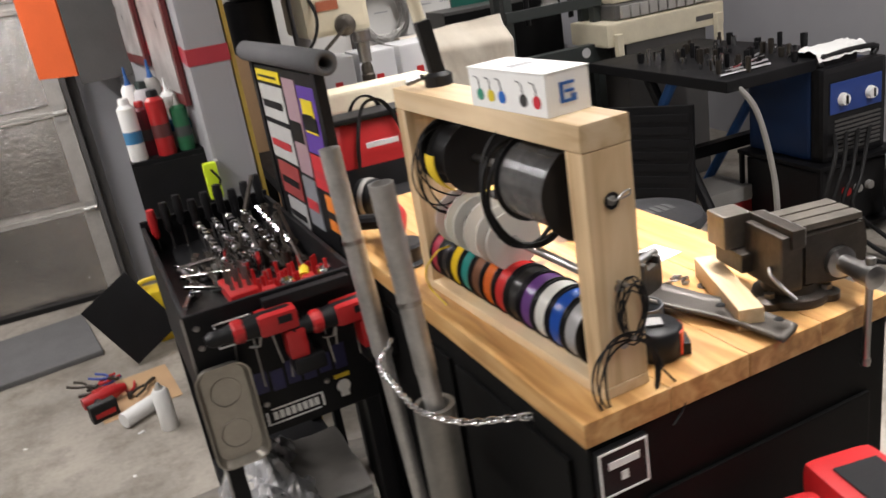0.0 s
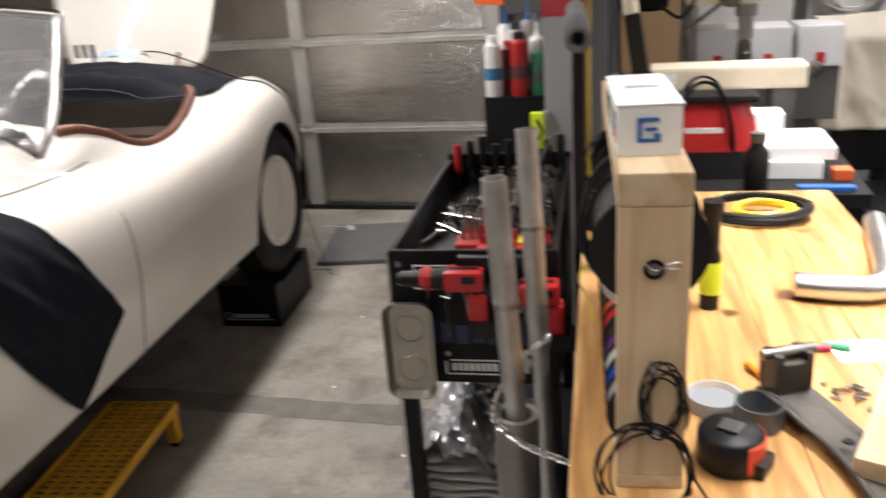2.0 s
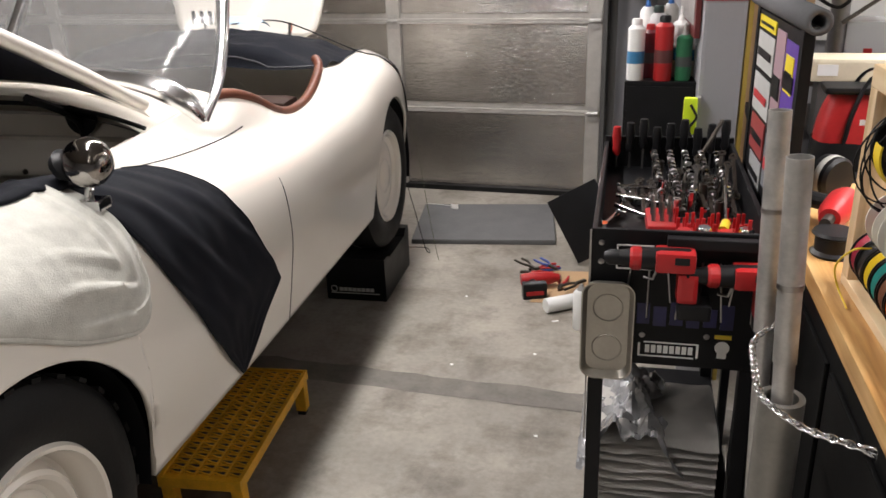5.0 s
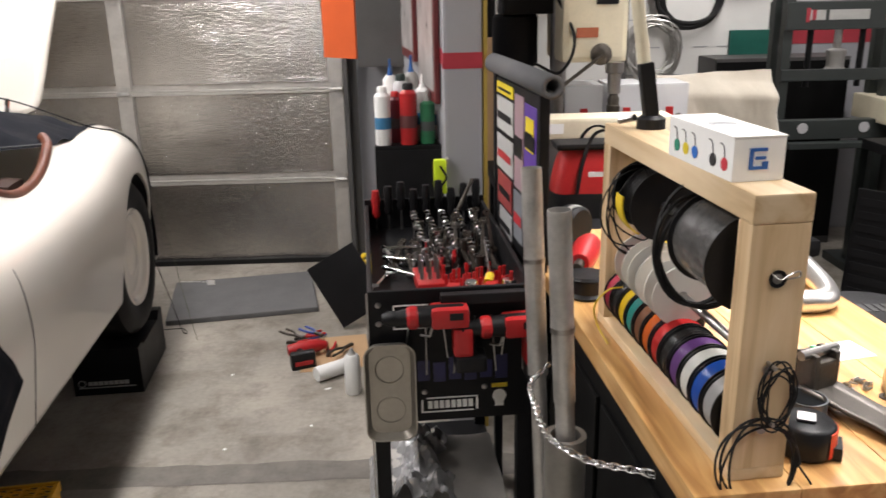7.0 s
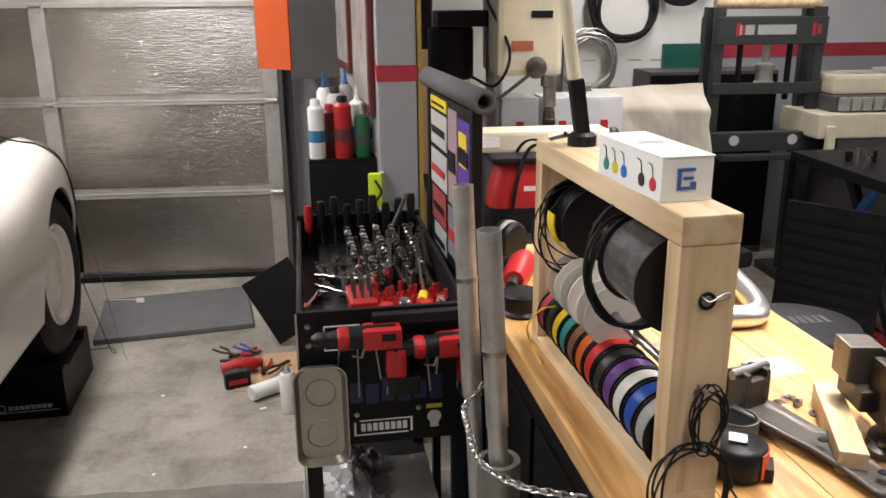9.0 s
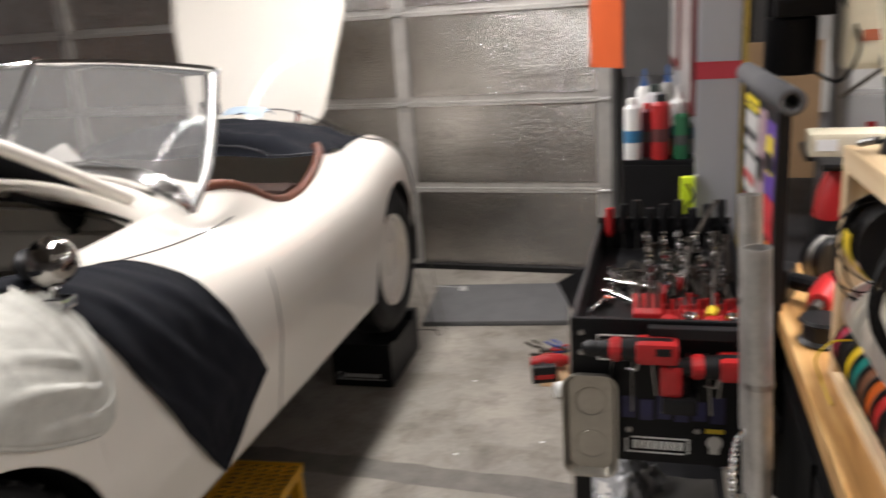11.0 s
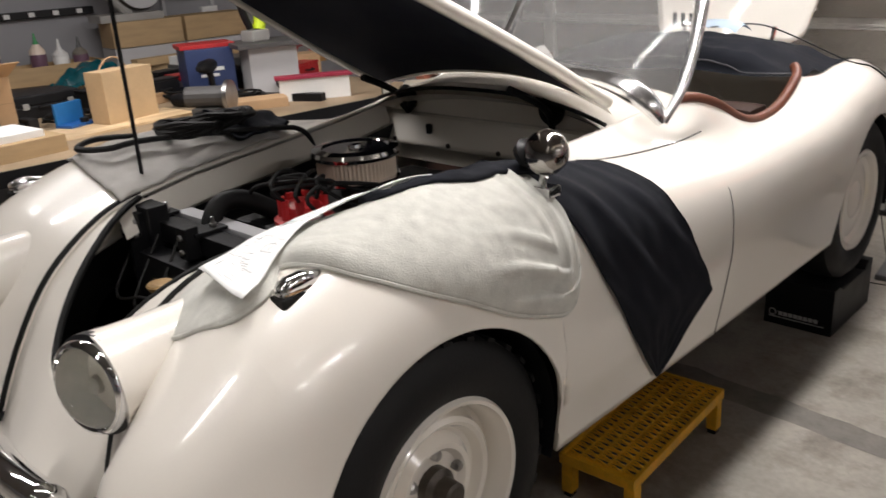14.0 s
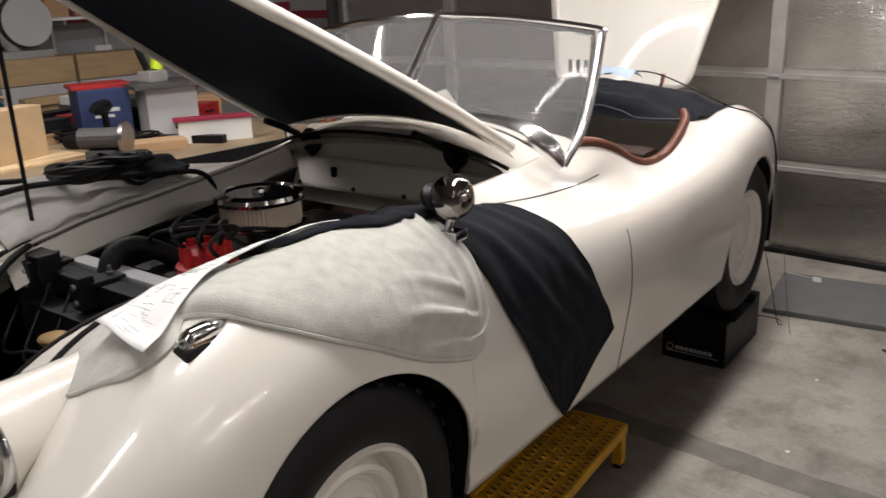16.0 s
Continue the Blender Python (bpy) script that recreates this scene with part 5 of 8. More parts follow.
part("power_cord", sweep(B(), curve_pts([(-0.05, 0.0, 1.6), (0.02, -0.1, 1.42), (-0.03, -0.1, 1.3), (-0.10, 0.05, 1.32)], 6), 0.006, 6), RUBBER, dp, "", True)

# swivel chair with a blanket over its back
ch = thing("office_chair", "black swivel chair standing behind the bench", "chair", 1.82, 3.38, 0, 14)
part("seat", box(B(), -0.24, 0.24, -0.24, 0.24, 0.5, 0.58, 0.035), BLACKP, ch, "", True)
part("backrest", box(B(), -0.2, 0.2, 0.2, 0.27, 0.62, 1.12, 0.03), BLACKP, ch, "", True)
part("spine", box(B(), -0.03, 0.03, 0.22, 0.26, 0.48, 0.64, 0.008), BLACK, ch)
part("gas_lift", rod(B(), (0, 0, 0.1), (0, 0, 0.5), 0.025, 14), BLACK, ch)
for k in range(5):
    a = 2 * math.pi * k / 5
    lg = part("foot", rod(B(), (0, 0, 0.12), (0.3 * math.cos(a), 0.3 * math.sin(a), 0.075), 0.022, 8, 0.014), BLACK, ch)
    part("castor", lathe(B(), [(0, -0.02), (0.026, -0.018), (0.026, 0.018), (0, 0.02)], Matrix.Translation((0.3 * math.cos(a), 0.3 * math.sin(a), 0.027)) @ ZAX["x"], 14), BLACKP, lg)
BLANK = mat("pale_canvas_blanket", (0.62, 0.56, 0.46), 0.85, var=0.12, scale=7, bump=0.5, bscale=160, sheen=0.3)


def blank(u, v):
    x = -0.31 + 0.58 * u + 0.02 * rough_n((u * 3, v * 5, 9))
    s = (v - 0.42) * 1.0
    y = 0.235 + (0.085 if s > 0 else -0.085) * min(1, abs(s) * 14) + 0.03 * rough_n((u * 4, v * 4, 5)) + (0.022 * rough_n((u * 9 + v * 5, v * 8, 6)) + 0.014 * abs(rough_n((u * 17 + v * 9, v * 13, 3)))) * min(1, abs(s) * 3) - 0.10 * max(0, -s - 0.2)
    z = 1.135 - abs(s) * 0.98 + 0.015 * rough_n((u * 3, 1, 2)) - 0.05 * u * (v < 0.42)
    return Vector((x, y, z))


bk = tagged(part("blanket", sheet(B(), blank, 60, 70), BLANK, None, "", True, 80), "pale canvas blanket hung over a chair back", "blanket")
bk.matrix_world = pose(1.82, 3.38, 0.10, 0, 0, 14)
solid(bk, 0.006, 0)

# stool
st = thing("stool", "round black padded shop stool with chrome ring", "stool", 1.62, 1.985, 0)
st.scale = (0.88, 0.88, 1)
part("seat", lathe(B(), [(0, 0.775), (0.12, 0.775), (0.168, 0.768), (0.18, 0.75), (0.178, 0.735), (0, 0.735)], None, 48), BLACKP, st, "padded black vinyl seat", True)
part("rim", lathe(B(), [(0.178, 0.72), (0.184, 0.722), (0.184, 0.748), (0.178, 0.75)], None, 48), CHROME, st, "chrome rim", True)
bm = B()
for k in range(7):
    box(bm, -0.085 + 0.025 * k, -0.068 + 0.025 * k, -0.03, 0.03, 0.7755, 0.7765)
part("logo_print", bm, paint(0.03, 0.03, 0.03), st)
for k in range(4):
    a = math.pi / 4 + k * math.pi / 2
    part("leg", rod(B(), (0.13 * math.cos(a), 0.13 * math.sin(a), 0.735), (0.2 * math.cos(a), 0.2 * math.sin(a), 0), 0.012, 10), CHROME, st)
part("foot_ring", sweep(B(), [(0.178 * math.cos(a), 0.178 * math.sin(a), 0.25) for a in [2 * math.pi * k / 32 for k in range(33)]], 0.009, 8), CHROME, st)

# ---------- tool cart ----------
cart = thing("tool_cart", "black steel tool cart crowded with hand tools", "tool cart", 0.318, 1.72, 0, 3.5)
CW, CD = 0.375, 0.80
part("front_panel", box(B(), 0, CW, 0, 0.012, 0.635, 0.962, 0.003), BLACK, cart, "black front panel")
part("back_panel", box(B(), 0, CW, CD - 0.012, CD, 0.80, 0.975, 0.003), BLACK, cart)
for x in (0, CW - 0.012):
    part("side_panel", box(B(), x, x + 0.012, 0.013, CD - 0.013, 0.635, 0.960, 0.003), BLACK, cart)
part("top_tray", box(B(), 0.013, CW - 0.013, 0.013, CD - 0.013, 0.872, 0.882), BLACKP, cart)
part("drawer_bottom", box(B(), 0.013, CW - 0.013, 0.013, CD - 0.013, 0.636, 0.646), BLACK, cart)
part("edge_strip", box(B(), -0.004, 0.0, -0.004, 0.0, 0.42, 0.96), STEEL, cart, "bright worn corner edge")
for x in (0.002, CW - 0.037):
    for y in (0.002, CD - 0.037):
        part("leg", box(B(), x, x + 0.035, y, y + 0.035, 0.09, 0.634, 0.003), BLACK, cart)
        part("castor", lathe(B(), [(0, -0.015), (0.04, -0.015), (0.045, -0.01), (0.045, 0.01), (0.04, 0.015), (0, 0.015)], Matrix.Translation((x + 0.017, y + 0.017, 0.045)) @ ZAX["x"], 20), RUBBER, cart)
part("lower_shelf", box(B(), 0.003, CW - 0.003, 0.003, CD - 0.003, 0.16, 0.18, 0.003), BLACK, cart)
PURP = mat("faded_purple_print", (0.012, 0.012, 0.075), 0.4, var=0.4, scale=24, bump=0.05)
bm = B()
for k in range(7):
    box(bm, 0.07 + 0.036 * k, 0.098 + 0.036 * k, -0.0015, -0.0002, 0.735 + 0.004 * (k % 2), 0.795 - 0.006 * (k % 3))
part("faded_print", bm, PURP, cart, "dark purple printed shapes")
bm = B()
for a in ((0.125, 0.245, 0.692, 0.695), (0.115, 0.235, 0.657, 0.660), (0.24, 0.245, 0.66, 0.695), (0.112, 0.117, 0.657, 0.69)):
    box(bm, a[0], a[1], -0.002, -0.0003, a[2], a[3])
for k in range(8):
    box(bm, 0.128 + 0.0135 * k, 0.138 + 0.0135 * k, -0.002, -0.0003, 0.667, 0.686)
part("outlined_sticker", bm, PAPER, cart, "white outlined sticker")
bm = lathe(B(), [(0, 0.0018), (0.016, 0.0018), (0.016, 0)], Matrix.Translation((0.295, 0, 0.690)) @ Matrix.Rotation(radians(90), 4, "X"), 20)
box(bm, 0.285, 0.305, -0.0018, -0.0002, 0.664, 0.680)
part("round_sticker", bm, PAPER, cart)
part("sticker_caption", box(B(), 0.277, 0.313, -0.0018, -0.0002, 0.712, 0.722), YELP, cart)
bm = B()
for a in ((0.055, 0.135, 0.870, 0.873), (0.055, 0.135, 0.925, 0.928), (0.055, 0.058, 0.870, 0.928), (0.132, 0.135, 0.870, 0.928)):
    box(bm, a[0], a[1], -0.002, -0.0003, a[2], a[3])
part("white_outline", bm, PAPER, cart)
for x, z in ((0.022, 0.93), (0.022, 0.885), (0.12, 0.71), (0.26, 0.715), (0.245, 0.865)):
    part("rivet", lathe(B(), [(0, 0.004), (0.006, 0.003), (0.007, 0)], Matrix.Translation((x, 0, z)) @ Matrix.Rotation(radians(90), 4, "X"), 10), STEEL, cart)
mc = pose(0.318, 1.72, 0, 0, 0, 3.5)


def C3(x, y, z):
    return mc @ Vector((x, y, z))


def on_cart(name, label, cat, x, y, z, rz=0, group=""):
    t = thing(name, label, cat, 0, 0, 0, 0, group)
    t.matrix_world = mc @ pose(x, y, z, 0, 0, rz)
    return t


# hand tools lying in the tray
random.seed(11)
TOOLC = [STEEL, DARKSTEEL, DARKSTEEL]
for k in range(30):
    t = on_cart("spanner", "steel combination spanner in the cart tray", "spanner", 0.07 + 0.0095 * k + random.uniform(-0.004, 0.004), 0.40 + random.uniform(-0.05, 0.10), 0.884 + 0.006 * (k % 3), random.uniform(-12, 12), "spanners in the tray")
    ln = random.uniform(0.10, 0.19)
    tilt = random.uniform(0.02, 0.11) if k > 12 else 0.012
    bm = B()
    box(bm, -0.005, 0.005, -ln / 2, ln / 2, 0, 0.005, 0.001)
    for e in (-1, 1):
        lathe(bm, [(0.005, 0), (0.011, 0), (0.011, 0.007), (0.005, 0.007), (0.005, 0)], at(0, e * ln / 2, -0.001), 12)
    bmesh.ops.transform(bm, matrix=Matrix.Translation((0, 0, tilt / 2)) @ Matrix.Rotation(math.atan2(tilt, ln), 4, "X"), verts=bm.verts[:])
    part("shaft", bm, TOOLC[k % 3], t)
for k in range(26):
    t = on_cart("socket", "chrome socket on a rail in the cart tray", "socket", 0.16 + 0.034 * (k % 5), 0.30 + 0.07 * (k // 5) + 0.01 * (k % 3), 0.883 + 0.004 * (k % 2), 0, "sockets on rails")
    h = 0.03 + 0.02 * ((k * 7) % 3)
    part("body", lathe(B(), [(0.006, h), (0.011, h), (0.011, h * 0.5), (0.009, 0.0), (0, 0)], None, 12), CHROME if k % 4 else DARKSTEEL, t, "", True, 40)
for k in range(5):
    t = on_cart("wrench_rail", "upright rack of small toothed spanners", "tool rack", 0.15 + 0.042 * k, 0.50, 0.883, 4, "spanner racks")
    part("rail", box(B(), -0.006, 0.006, -0.13, 0.13, 0, 0.018, 0.002), BLACKP, t)
    for j in range(11):
        y = -0.12 + 0.024 * j
        b2 = lathe(B(), [(0.004, -0.003), (0.010, -0.003), (0.010, 0.003), (0.004, 0.003), (0.004, -0.003)], Matrix.Translation((0, y, 0.048 + 0.004 * j)) @ ZAX["y"] @ Matrix.Rotation(0.4, 4, "X"), 10)
        part("spanner", box(b2, -0.004, 0.004, y - 0.002, y + 0.002, 0.012, 0.042 + 0.004 * j), CHROME if (j + k) % 3 else STEEL, t)
rt = on_cart("organiser_tray", "red plastic tool organiser in the cart", "tray", 0.155, 0.235, 0.883, 2)
part("base", box(B(), -0.035, 0.035, -0.07, 0.07, 0, 0.03, 0.006), REDP, rt)
for k in range(6):
    part("bit", rod(B(), (-0.02 + 0.02 * (k % 3), -0.03 + 0.05 * (k // 3), 0.03), (-0.02 + 0.02 * (k % 3), -0.02 + 0.05 * (k // 3), 0.075), 0.005, 8), STEEL, rt)
pr = on_cart("plier_rack", "red rack with a row of pliers handles", "tool rack", 0.265, 0.17, 0.883, 3)
part("base", box(B(), -0.085, 0.085, -0.075, 0.06, 0, 0.02, 0.004), REDP, pr)
for k in range(9):
    for j in range(3):
        x, y = -0.075 + 0.019 * k, -0.05 + 0.04 * j
        part("prong", box(B(), x - 0.004, x + 0.004, y - 0.003, y + 0.003, 0.02, 0.045 + 0.012 * ((k + j) % 3), 0.001), REDP, pr)
for k in range(4):
    t = on_cart("cutter", "red-handled cutter head in the tray", "tool", 0.20 + 0.045 * k, 0.085 + 0.02 * (k % 2), 0.883, 0, "cutters")
    part("head", lathe(B(), [(0, 0), (0.016, 0), (0.018, 0.006), (0.018, 0.05), (0.014, 0.056), (0, 0.056)], None, 18), REDP if k % 2 == 0 else CHROME, t, "", True, 40)
ys = on_cart("screwdriver", "yellow-handled screwdriver in the tray", "screwdriver", 0.285, 0.10, 0.935, 40)
part("handle", rod(B(), (0, 0, 0), (0.02, 0.012, 0.01), 0.011, 10), YELP, ys)
part("blade", rod(B(), (-0.002, 0, 0), (-0.05, -0.06, -0.03), 0.003, 8), STEEL, ys)
part("blade", rod(B(), (0.02, 0.012, 0.01), (0.10, 0.10, 0.06), 0.003, 8), STEEL, ys)
for k in range(9):
    t = on_cart("screwdriver", "black-handled screwdriver standing in the rear rack", "screwdriver", 0.035 + 0.039 * k, 0.765, 0.883, 0, "screwdrivers in the rack")
    hh = 0.10 + 0.012 * (k % 3)
    part("handle", lathe(B(), [(0, hh + 0.03), (0.011, hh + 0.027), (0.014, hh), (0.011, hh - 0.03), (0.013, hh - 0.05), (0.008, hh - 0.06), (0, hh - 0.06)], None, 14), BLACKP if k else REDP, t, "", True)
    part("blade", rod(B(), (0, 0, 0), (0, 0, hh - 0.06), 0.003, 8), STEEL, t)
for k in range(6):
    t = on_cart("ratchet", "chrome ratchet handle in the cart tray", "ratchet", 0.045 + 0.014 * k, 0.30 + 0.09 * (k % 3), 0.884 + 0.004 * k, 70 + 22 * k, "ratchets")
    bm = rod(B(), (-0.08, 0, 0.006), (0.06, 0, 0.008), 0.005, 10, 0.006)
    part("handle", lathe(bm, [(0, 0), (0.014, 0), (0.014, 0.014), (0, 0.014)], at(-0.085, 0, 0), 14), CHROME, t, "", True, 40)
sr = on_cart("strut_bar", "dark steel pry bar leaning in the cart", "bar", 0.25, 0.62, 0.884)
part("bar", rod(B(), (-0.02, 0.0, 0.0), (0.08, 0.1, 0.16), 0.006, 8), DARKSTEEL, sr)


def drill(x, z, rz, label):
    d = on_cart("cordless_drill", label, "drill", x, -0.045, z, rz, "drills on the cart")
    part("motor_body", sweep(B(), [(-0.115, 0, 0.0), (-0.09, 0, 0.0), (-0.03, 0, 0), (0.03, 0, 0), (0.045, 0, 0)], [0.016, 0.021, 0.026, 0.026, 0.018], 18), BLACKP, d, "black motor housing", True)
    part("side_cover", box(B(), -0.040, 0.044, -0.0290, 0.0290, -0.022, 0.024, 0.012), REDP, d, "red side cover", True)
    part("collar", lathe(B(), [(0.021, -0.014), (0.0255, -0.008), (0.026, 0.006), (0.022, 0.012)], Matrix.Translation((-0.078, 0, 0)) @ ZAX["x"], 18), REDP, d)
    part("chuck", lathe(B(), [(0, 0), (0.010, 0), (0.017, 0.012), (0.017, 0.032), (0, 0.032)], Matrix.Translation((-0.146, 0, 0)) @ ZAX["x"], 16), BLACKP, d, "", True)
    part("grip", sweep(B(), curve_pts([(0.02, 0, -0.01), (0.035, 0, -0.05), (0.045, 0, -0.095)], 4), 0.018, 14, flat=1.15), BLACKP, d, "", True)
    part("battery", box(B(), 0.012, 0.082, -0.03, 0.03, -0.128, -0.092, 0.008), BLACKP, d, "black battery pack")
    part("grip_panel", box(B(), 0.008, 0.052, -0.0245, 0.0245, -0.092, -0.024, 0.010), REDP, d)
    part("vent", box(B(), 0.0, 0.03, -0.0305, -0.0292, 0.0, 0.016), BLACKP, d)
    part("bit_belt_hook", sweep(B(), [(-0.03, 0.02, -0.02), (-0.04, 0.03, -0.06), (-0.06, 0.04, -0.06)], 0.003, 6), STEEL, d)


drill(0.175, 0.915, 0, "red and black cordless drill hung on the cart")
drill(0.335, 0.885, 3, "red and black cordless impact driver hung on the cart")
bar = on_cart("tool_holder", "black magnetic bar with thin picks along the cart front", "tool holder", 0.19, -0.02, 0.945)
part("bar", box(B(), -0.03, 0.16, -0.012, 0.012, -0.012, 0.012, 0.003), BLACKP, bar)
for k in range(8):
    x = -0.10 + 0.037 * k
    part("pick", rod(B(), (x, 0.015, -0.05), (x + 0.012 * ((k % 3) - 1), 0.017, -0.15 - 0.04 * (k % 2)), 0.002, 6), STEEL, bar)

mt = on_cart("magnetic_tray", "rounded stainless magnetic tray stuck to the cart leg", "tray", 0.042, -0.04, 0.735, 0)


def rrect(sx, sz, r, n=6):
    out = []
    for cx, cz, a0 in ((sx - r, sz - r, 0), (-sx + r, sz - r, 90), (-sx + r, -sz + r, 180), (sx - r, -sz + r, 270)):
        for k in range(n + 1):
            a = radians(a0 + 90 * k / n)
            out.append((cx + r * math.cos(a), cz + r * math.sin(a)))
    return out


def dish(bm, layers):
    rings = [[bm.verts.new((x, y, z)) for x, z in rrect(sx, sz, r)] for sx, sz, r, y in layers]
    for a, b in zip(rings, rings[1:]):
        for k in range(len(a)):
            bm.faces.new((a[k], a[(k + 1) % len(a)], b[(k + 1) % len(b)], b[k]))
    bm.faces.new(rings[-1])
    bm.faces.new(rings[0])
    return bm


TRAYM = mat("brushed_tray_steel", (0.36, 0.34, 0.30), 0.38, 0.85, var=0.15, scale=14, bump=0.1)
part("dish", dish(B(), [(0.050, 0.112, 0.026, 0.02), (0.057, 0.118, 0.03, -0.006), (0.058, 0.119, 0.03, -0.009), (0.055, 0.116, 0.028, -0.009), (0.046, 0.107, 0.024, 0.012)]), TRAYM, mt, "", True, 40)
for z in (0.05, -0.05):
    part("magnet", lathe(B(), [(0.030, 0.0), (0.033, 0.001), (0.034, 0)], Matrix.Translation((0, 0.0115, z)) @ Matrix.Rotation(radians(90), 4, "X"), 28), TRAYM, mt)
part("stem", box(B(), -0.02, 0.02, 0.02, 0.041, -0.03, 0.03, 0.003), BLACK, mt)

# rags in a clear bag on the lower shelf
rg = on_cart("rag_stack", "stack of folded grey shop rags", "rags", 0.17, 0.20, 0.18)
for k in range(9):
    part("rag", sheet(B(), lambda u, v, k=k: Vector((-0.14 + 0.29 * u, -0.16 + 0.32 * v, 0.012 + 0.026 * k + 0.012 * rough_n((u * 3, v * 3, k * 2.3)) - 0.015 * abs(2 * v - 1) ** 3)), 14, 12), GREYC, rg, "", True, 80)
pb = on_cart("plastic_bag", "crumpled clear plastic bag over the rags", "bag", 0.12, 0.14, 0.42)
part("film", sheet(B(), lambda u, v: Vector((-0.14 + 0.26 * u, -0.13 + 0.34 * v, 0.02 - 0.12 * abs(2 * u - 1) ** 2 + 0.05 * rough_n((u * 5, v * 5, 9)) + 0.03 * rough_n((u * 13, v * 13, 4)))), 34, 34), mat("crinkled_film", (0.55, 0.55, 0.56), 0.18, 0.5, var=0.3, scale=20, bump=0.4, bscale=60, coat=0.5), pb, "", True, 25)

# ---------- pipes, bollard and chain ----------
def hollow(a, b, r, wall=0.002):
    m = Matrix.Translation(a) @ (b - a).to_track_quat("Z", "Y").to_matrix().to_4x4()
    h = (b - a).length
    return lathe(B(), [(0, 0), (r, 0), (r, h), (r - wall, h), (r - wall, h * 0.5), (0, h * 0.5)], m, 28)


bo = thing("pipe_stand", "grey steel tube socket standing on the floor", "stand", 0.676, 1.255, 0)
part("tube", lathe(B(), [(0.026, 0.80), (0.026, 0.865), (0.036, 0.865), (0.036, 0.02), (0.07, 0.018), (0.07, 0), (0, 0)], None, 28), mat("grey_steel_tube", (0.23, 0.22, 0.20), 0.45, 0.6, var=0.2, scale=14, bump=0.1), bo, "", True, 40)
p1 = thing("steel_pipe", "galvanised steel pipe standing in a socket", "pipe", 0, 0, 0, 0, "upright pipes")
A0, A1 = Vector((0.679, 1.252, 0.80)), Vector((0.657, 1.258, 1.262))
part("upper_tube", hollow(A0.lerp(A1, 0.56), A1, 0.0195), GALV, p1, "", True)
part("middle_tube", sweep(B(), [A0.lerp(A1, 0.28), A0.lerp(A1, 0.565)], 0.0185, 24), GALV, p1, "", True)
part("lower_tube", sweep(B(), [A0, A0.lerp(A1, 0.29)], 0.0165, 24), GALV, p1, "", True)
part("collar", sweep(B(), [A0.lerp(A1, 0.555), A0.lerp(A1, 0.575)], 0.0205, 24), STEEL, p1, "", True)
p2 = thing("steel_pipe", "tall thin galvanised pipe leaning upright", "pipe", 0, 0, 0, 0, "upright pipes")
A0, A1 = Vector((0.705, 1.50, 0.0)), Vector((0.658, 1.58, 1.262))
part("upper_tube", hollow(A0.lerp(A1, 0.66), A1, 0.0205), GALV, p2, "", True)
part("lower_tube", sweep(B(), [A0, A0.lerp(A1, 0.67)], 0.0165, 20), GALV, p2, "", True)
part("collar", sweep(B(), [A0.lerp(A1, 0.85), A0.lerp(A1, 0.857)], 0.022, 24), STEEL, p2, "", True)
chn = thing("chain", "bright zinc chain holding the pipes to the bench", "chain", 0, 0, 0)
CP = curve_pts([(0.70, 1.55, 0.86), (0.652, 1.50, 0.838), (0.640, 1.36, 0.862), (0.640, 1.26, 0.872), (0.652, 1.205, 0.878), (0.70, 1.17, 0.865), (0.75, 1.14, 0.868), (0.788, 1.112, 0.875)], 40)
ZINC = mat("bright_zinc", (0.72, 0.72, 0.72), 0.22, 1.0, var=0.08)
ln, last, k = 0.0, CP[0], 0
links = []
for a, b in zip(CP, CP[1:]):
    ln += (b - a).length
    if ln > 0.0118:
        links.append((b, (b - a).normalized()))
        ln = 0
for k, (c, d) in enumerate(links):
    s = d.cross(Vector((0, 0, 1))).normalized()
    up = s if k % 2 else d.cross(s).normalized()
    loop = [c + d * 0.0095 * math.cos(t) + up * 0.0055 * math.sin(t) for t in [2 * math.pi * j / 10 for j in range(11)]]
    part("link", sweep(B(), loop, 0.0020, 6), ZINC, chn)
hk = c + Vector((0.004, -0.002, 0))
part("snap_hook", sweep(B(), curve_pts([hk + Vector((-0.02, 0.012, 0)), hk + Vector((-0.01, 0.0, 0.008)), hk + Vector((0.008, -0.008, 0.004)), hk + Vector((0.008, -0.008, -0.006)), hk + Vector((-0.012, 0.004, -0.006)), hk + Vector((-0.02, 0.012, 0))], 5), 0.002, 6), ZINC, chn)
part("eye_plate", box(B(), 0.786, 0.800, 1.10, 1.125, 0.862, 0.886, 0.002), ZINC, chn)

# ---------- board of stickers with a foam roll on top ----------
sb = thing("sticker_board", "black panel frame covered in racing stickers", "board", 0.728, 1.86, 0, 5.5)
part("frame", box(box(box(B(), -0.012, 0.012, 0, 0.03, 0, 1.37, 0.003), -0.012, 0.012, 0.52, 0.55, 0, 1.37, 0.003), -0.008, 0.004, 0.031, 0.519, 0.9, 1.36), BLACK, sb)
random.seed(21)
ST = [(0.75, 0.75, 0.72), (0.7, 0.7, 0.68), (0.10, 0.04, 0.30), (0.75, 0.6, 0.02), (0.55, 0.03, 0.04), (0.7, 0.2, 0.02), (0.72, 0.72, 0.7), (0.6, 0.35, 0.4)]
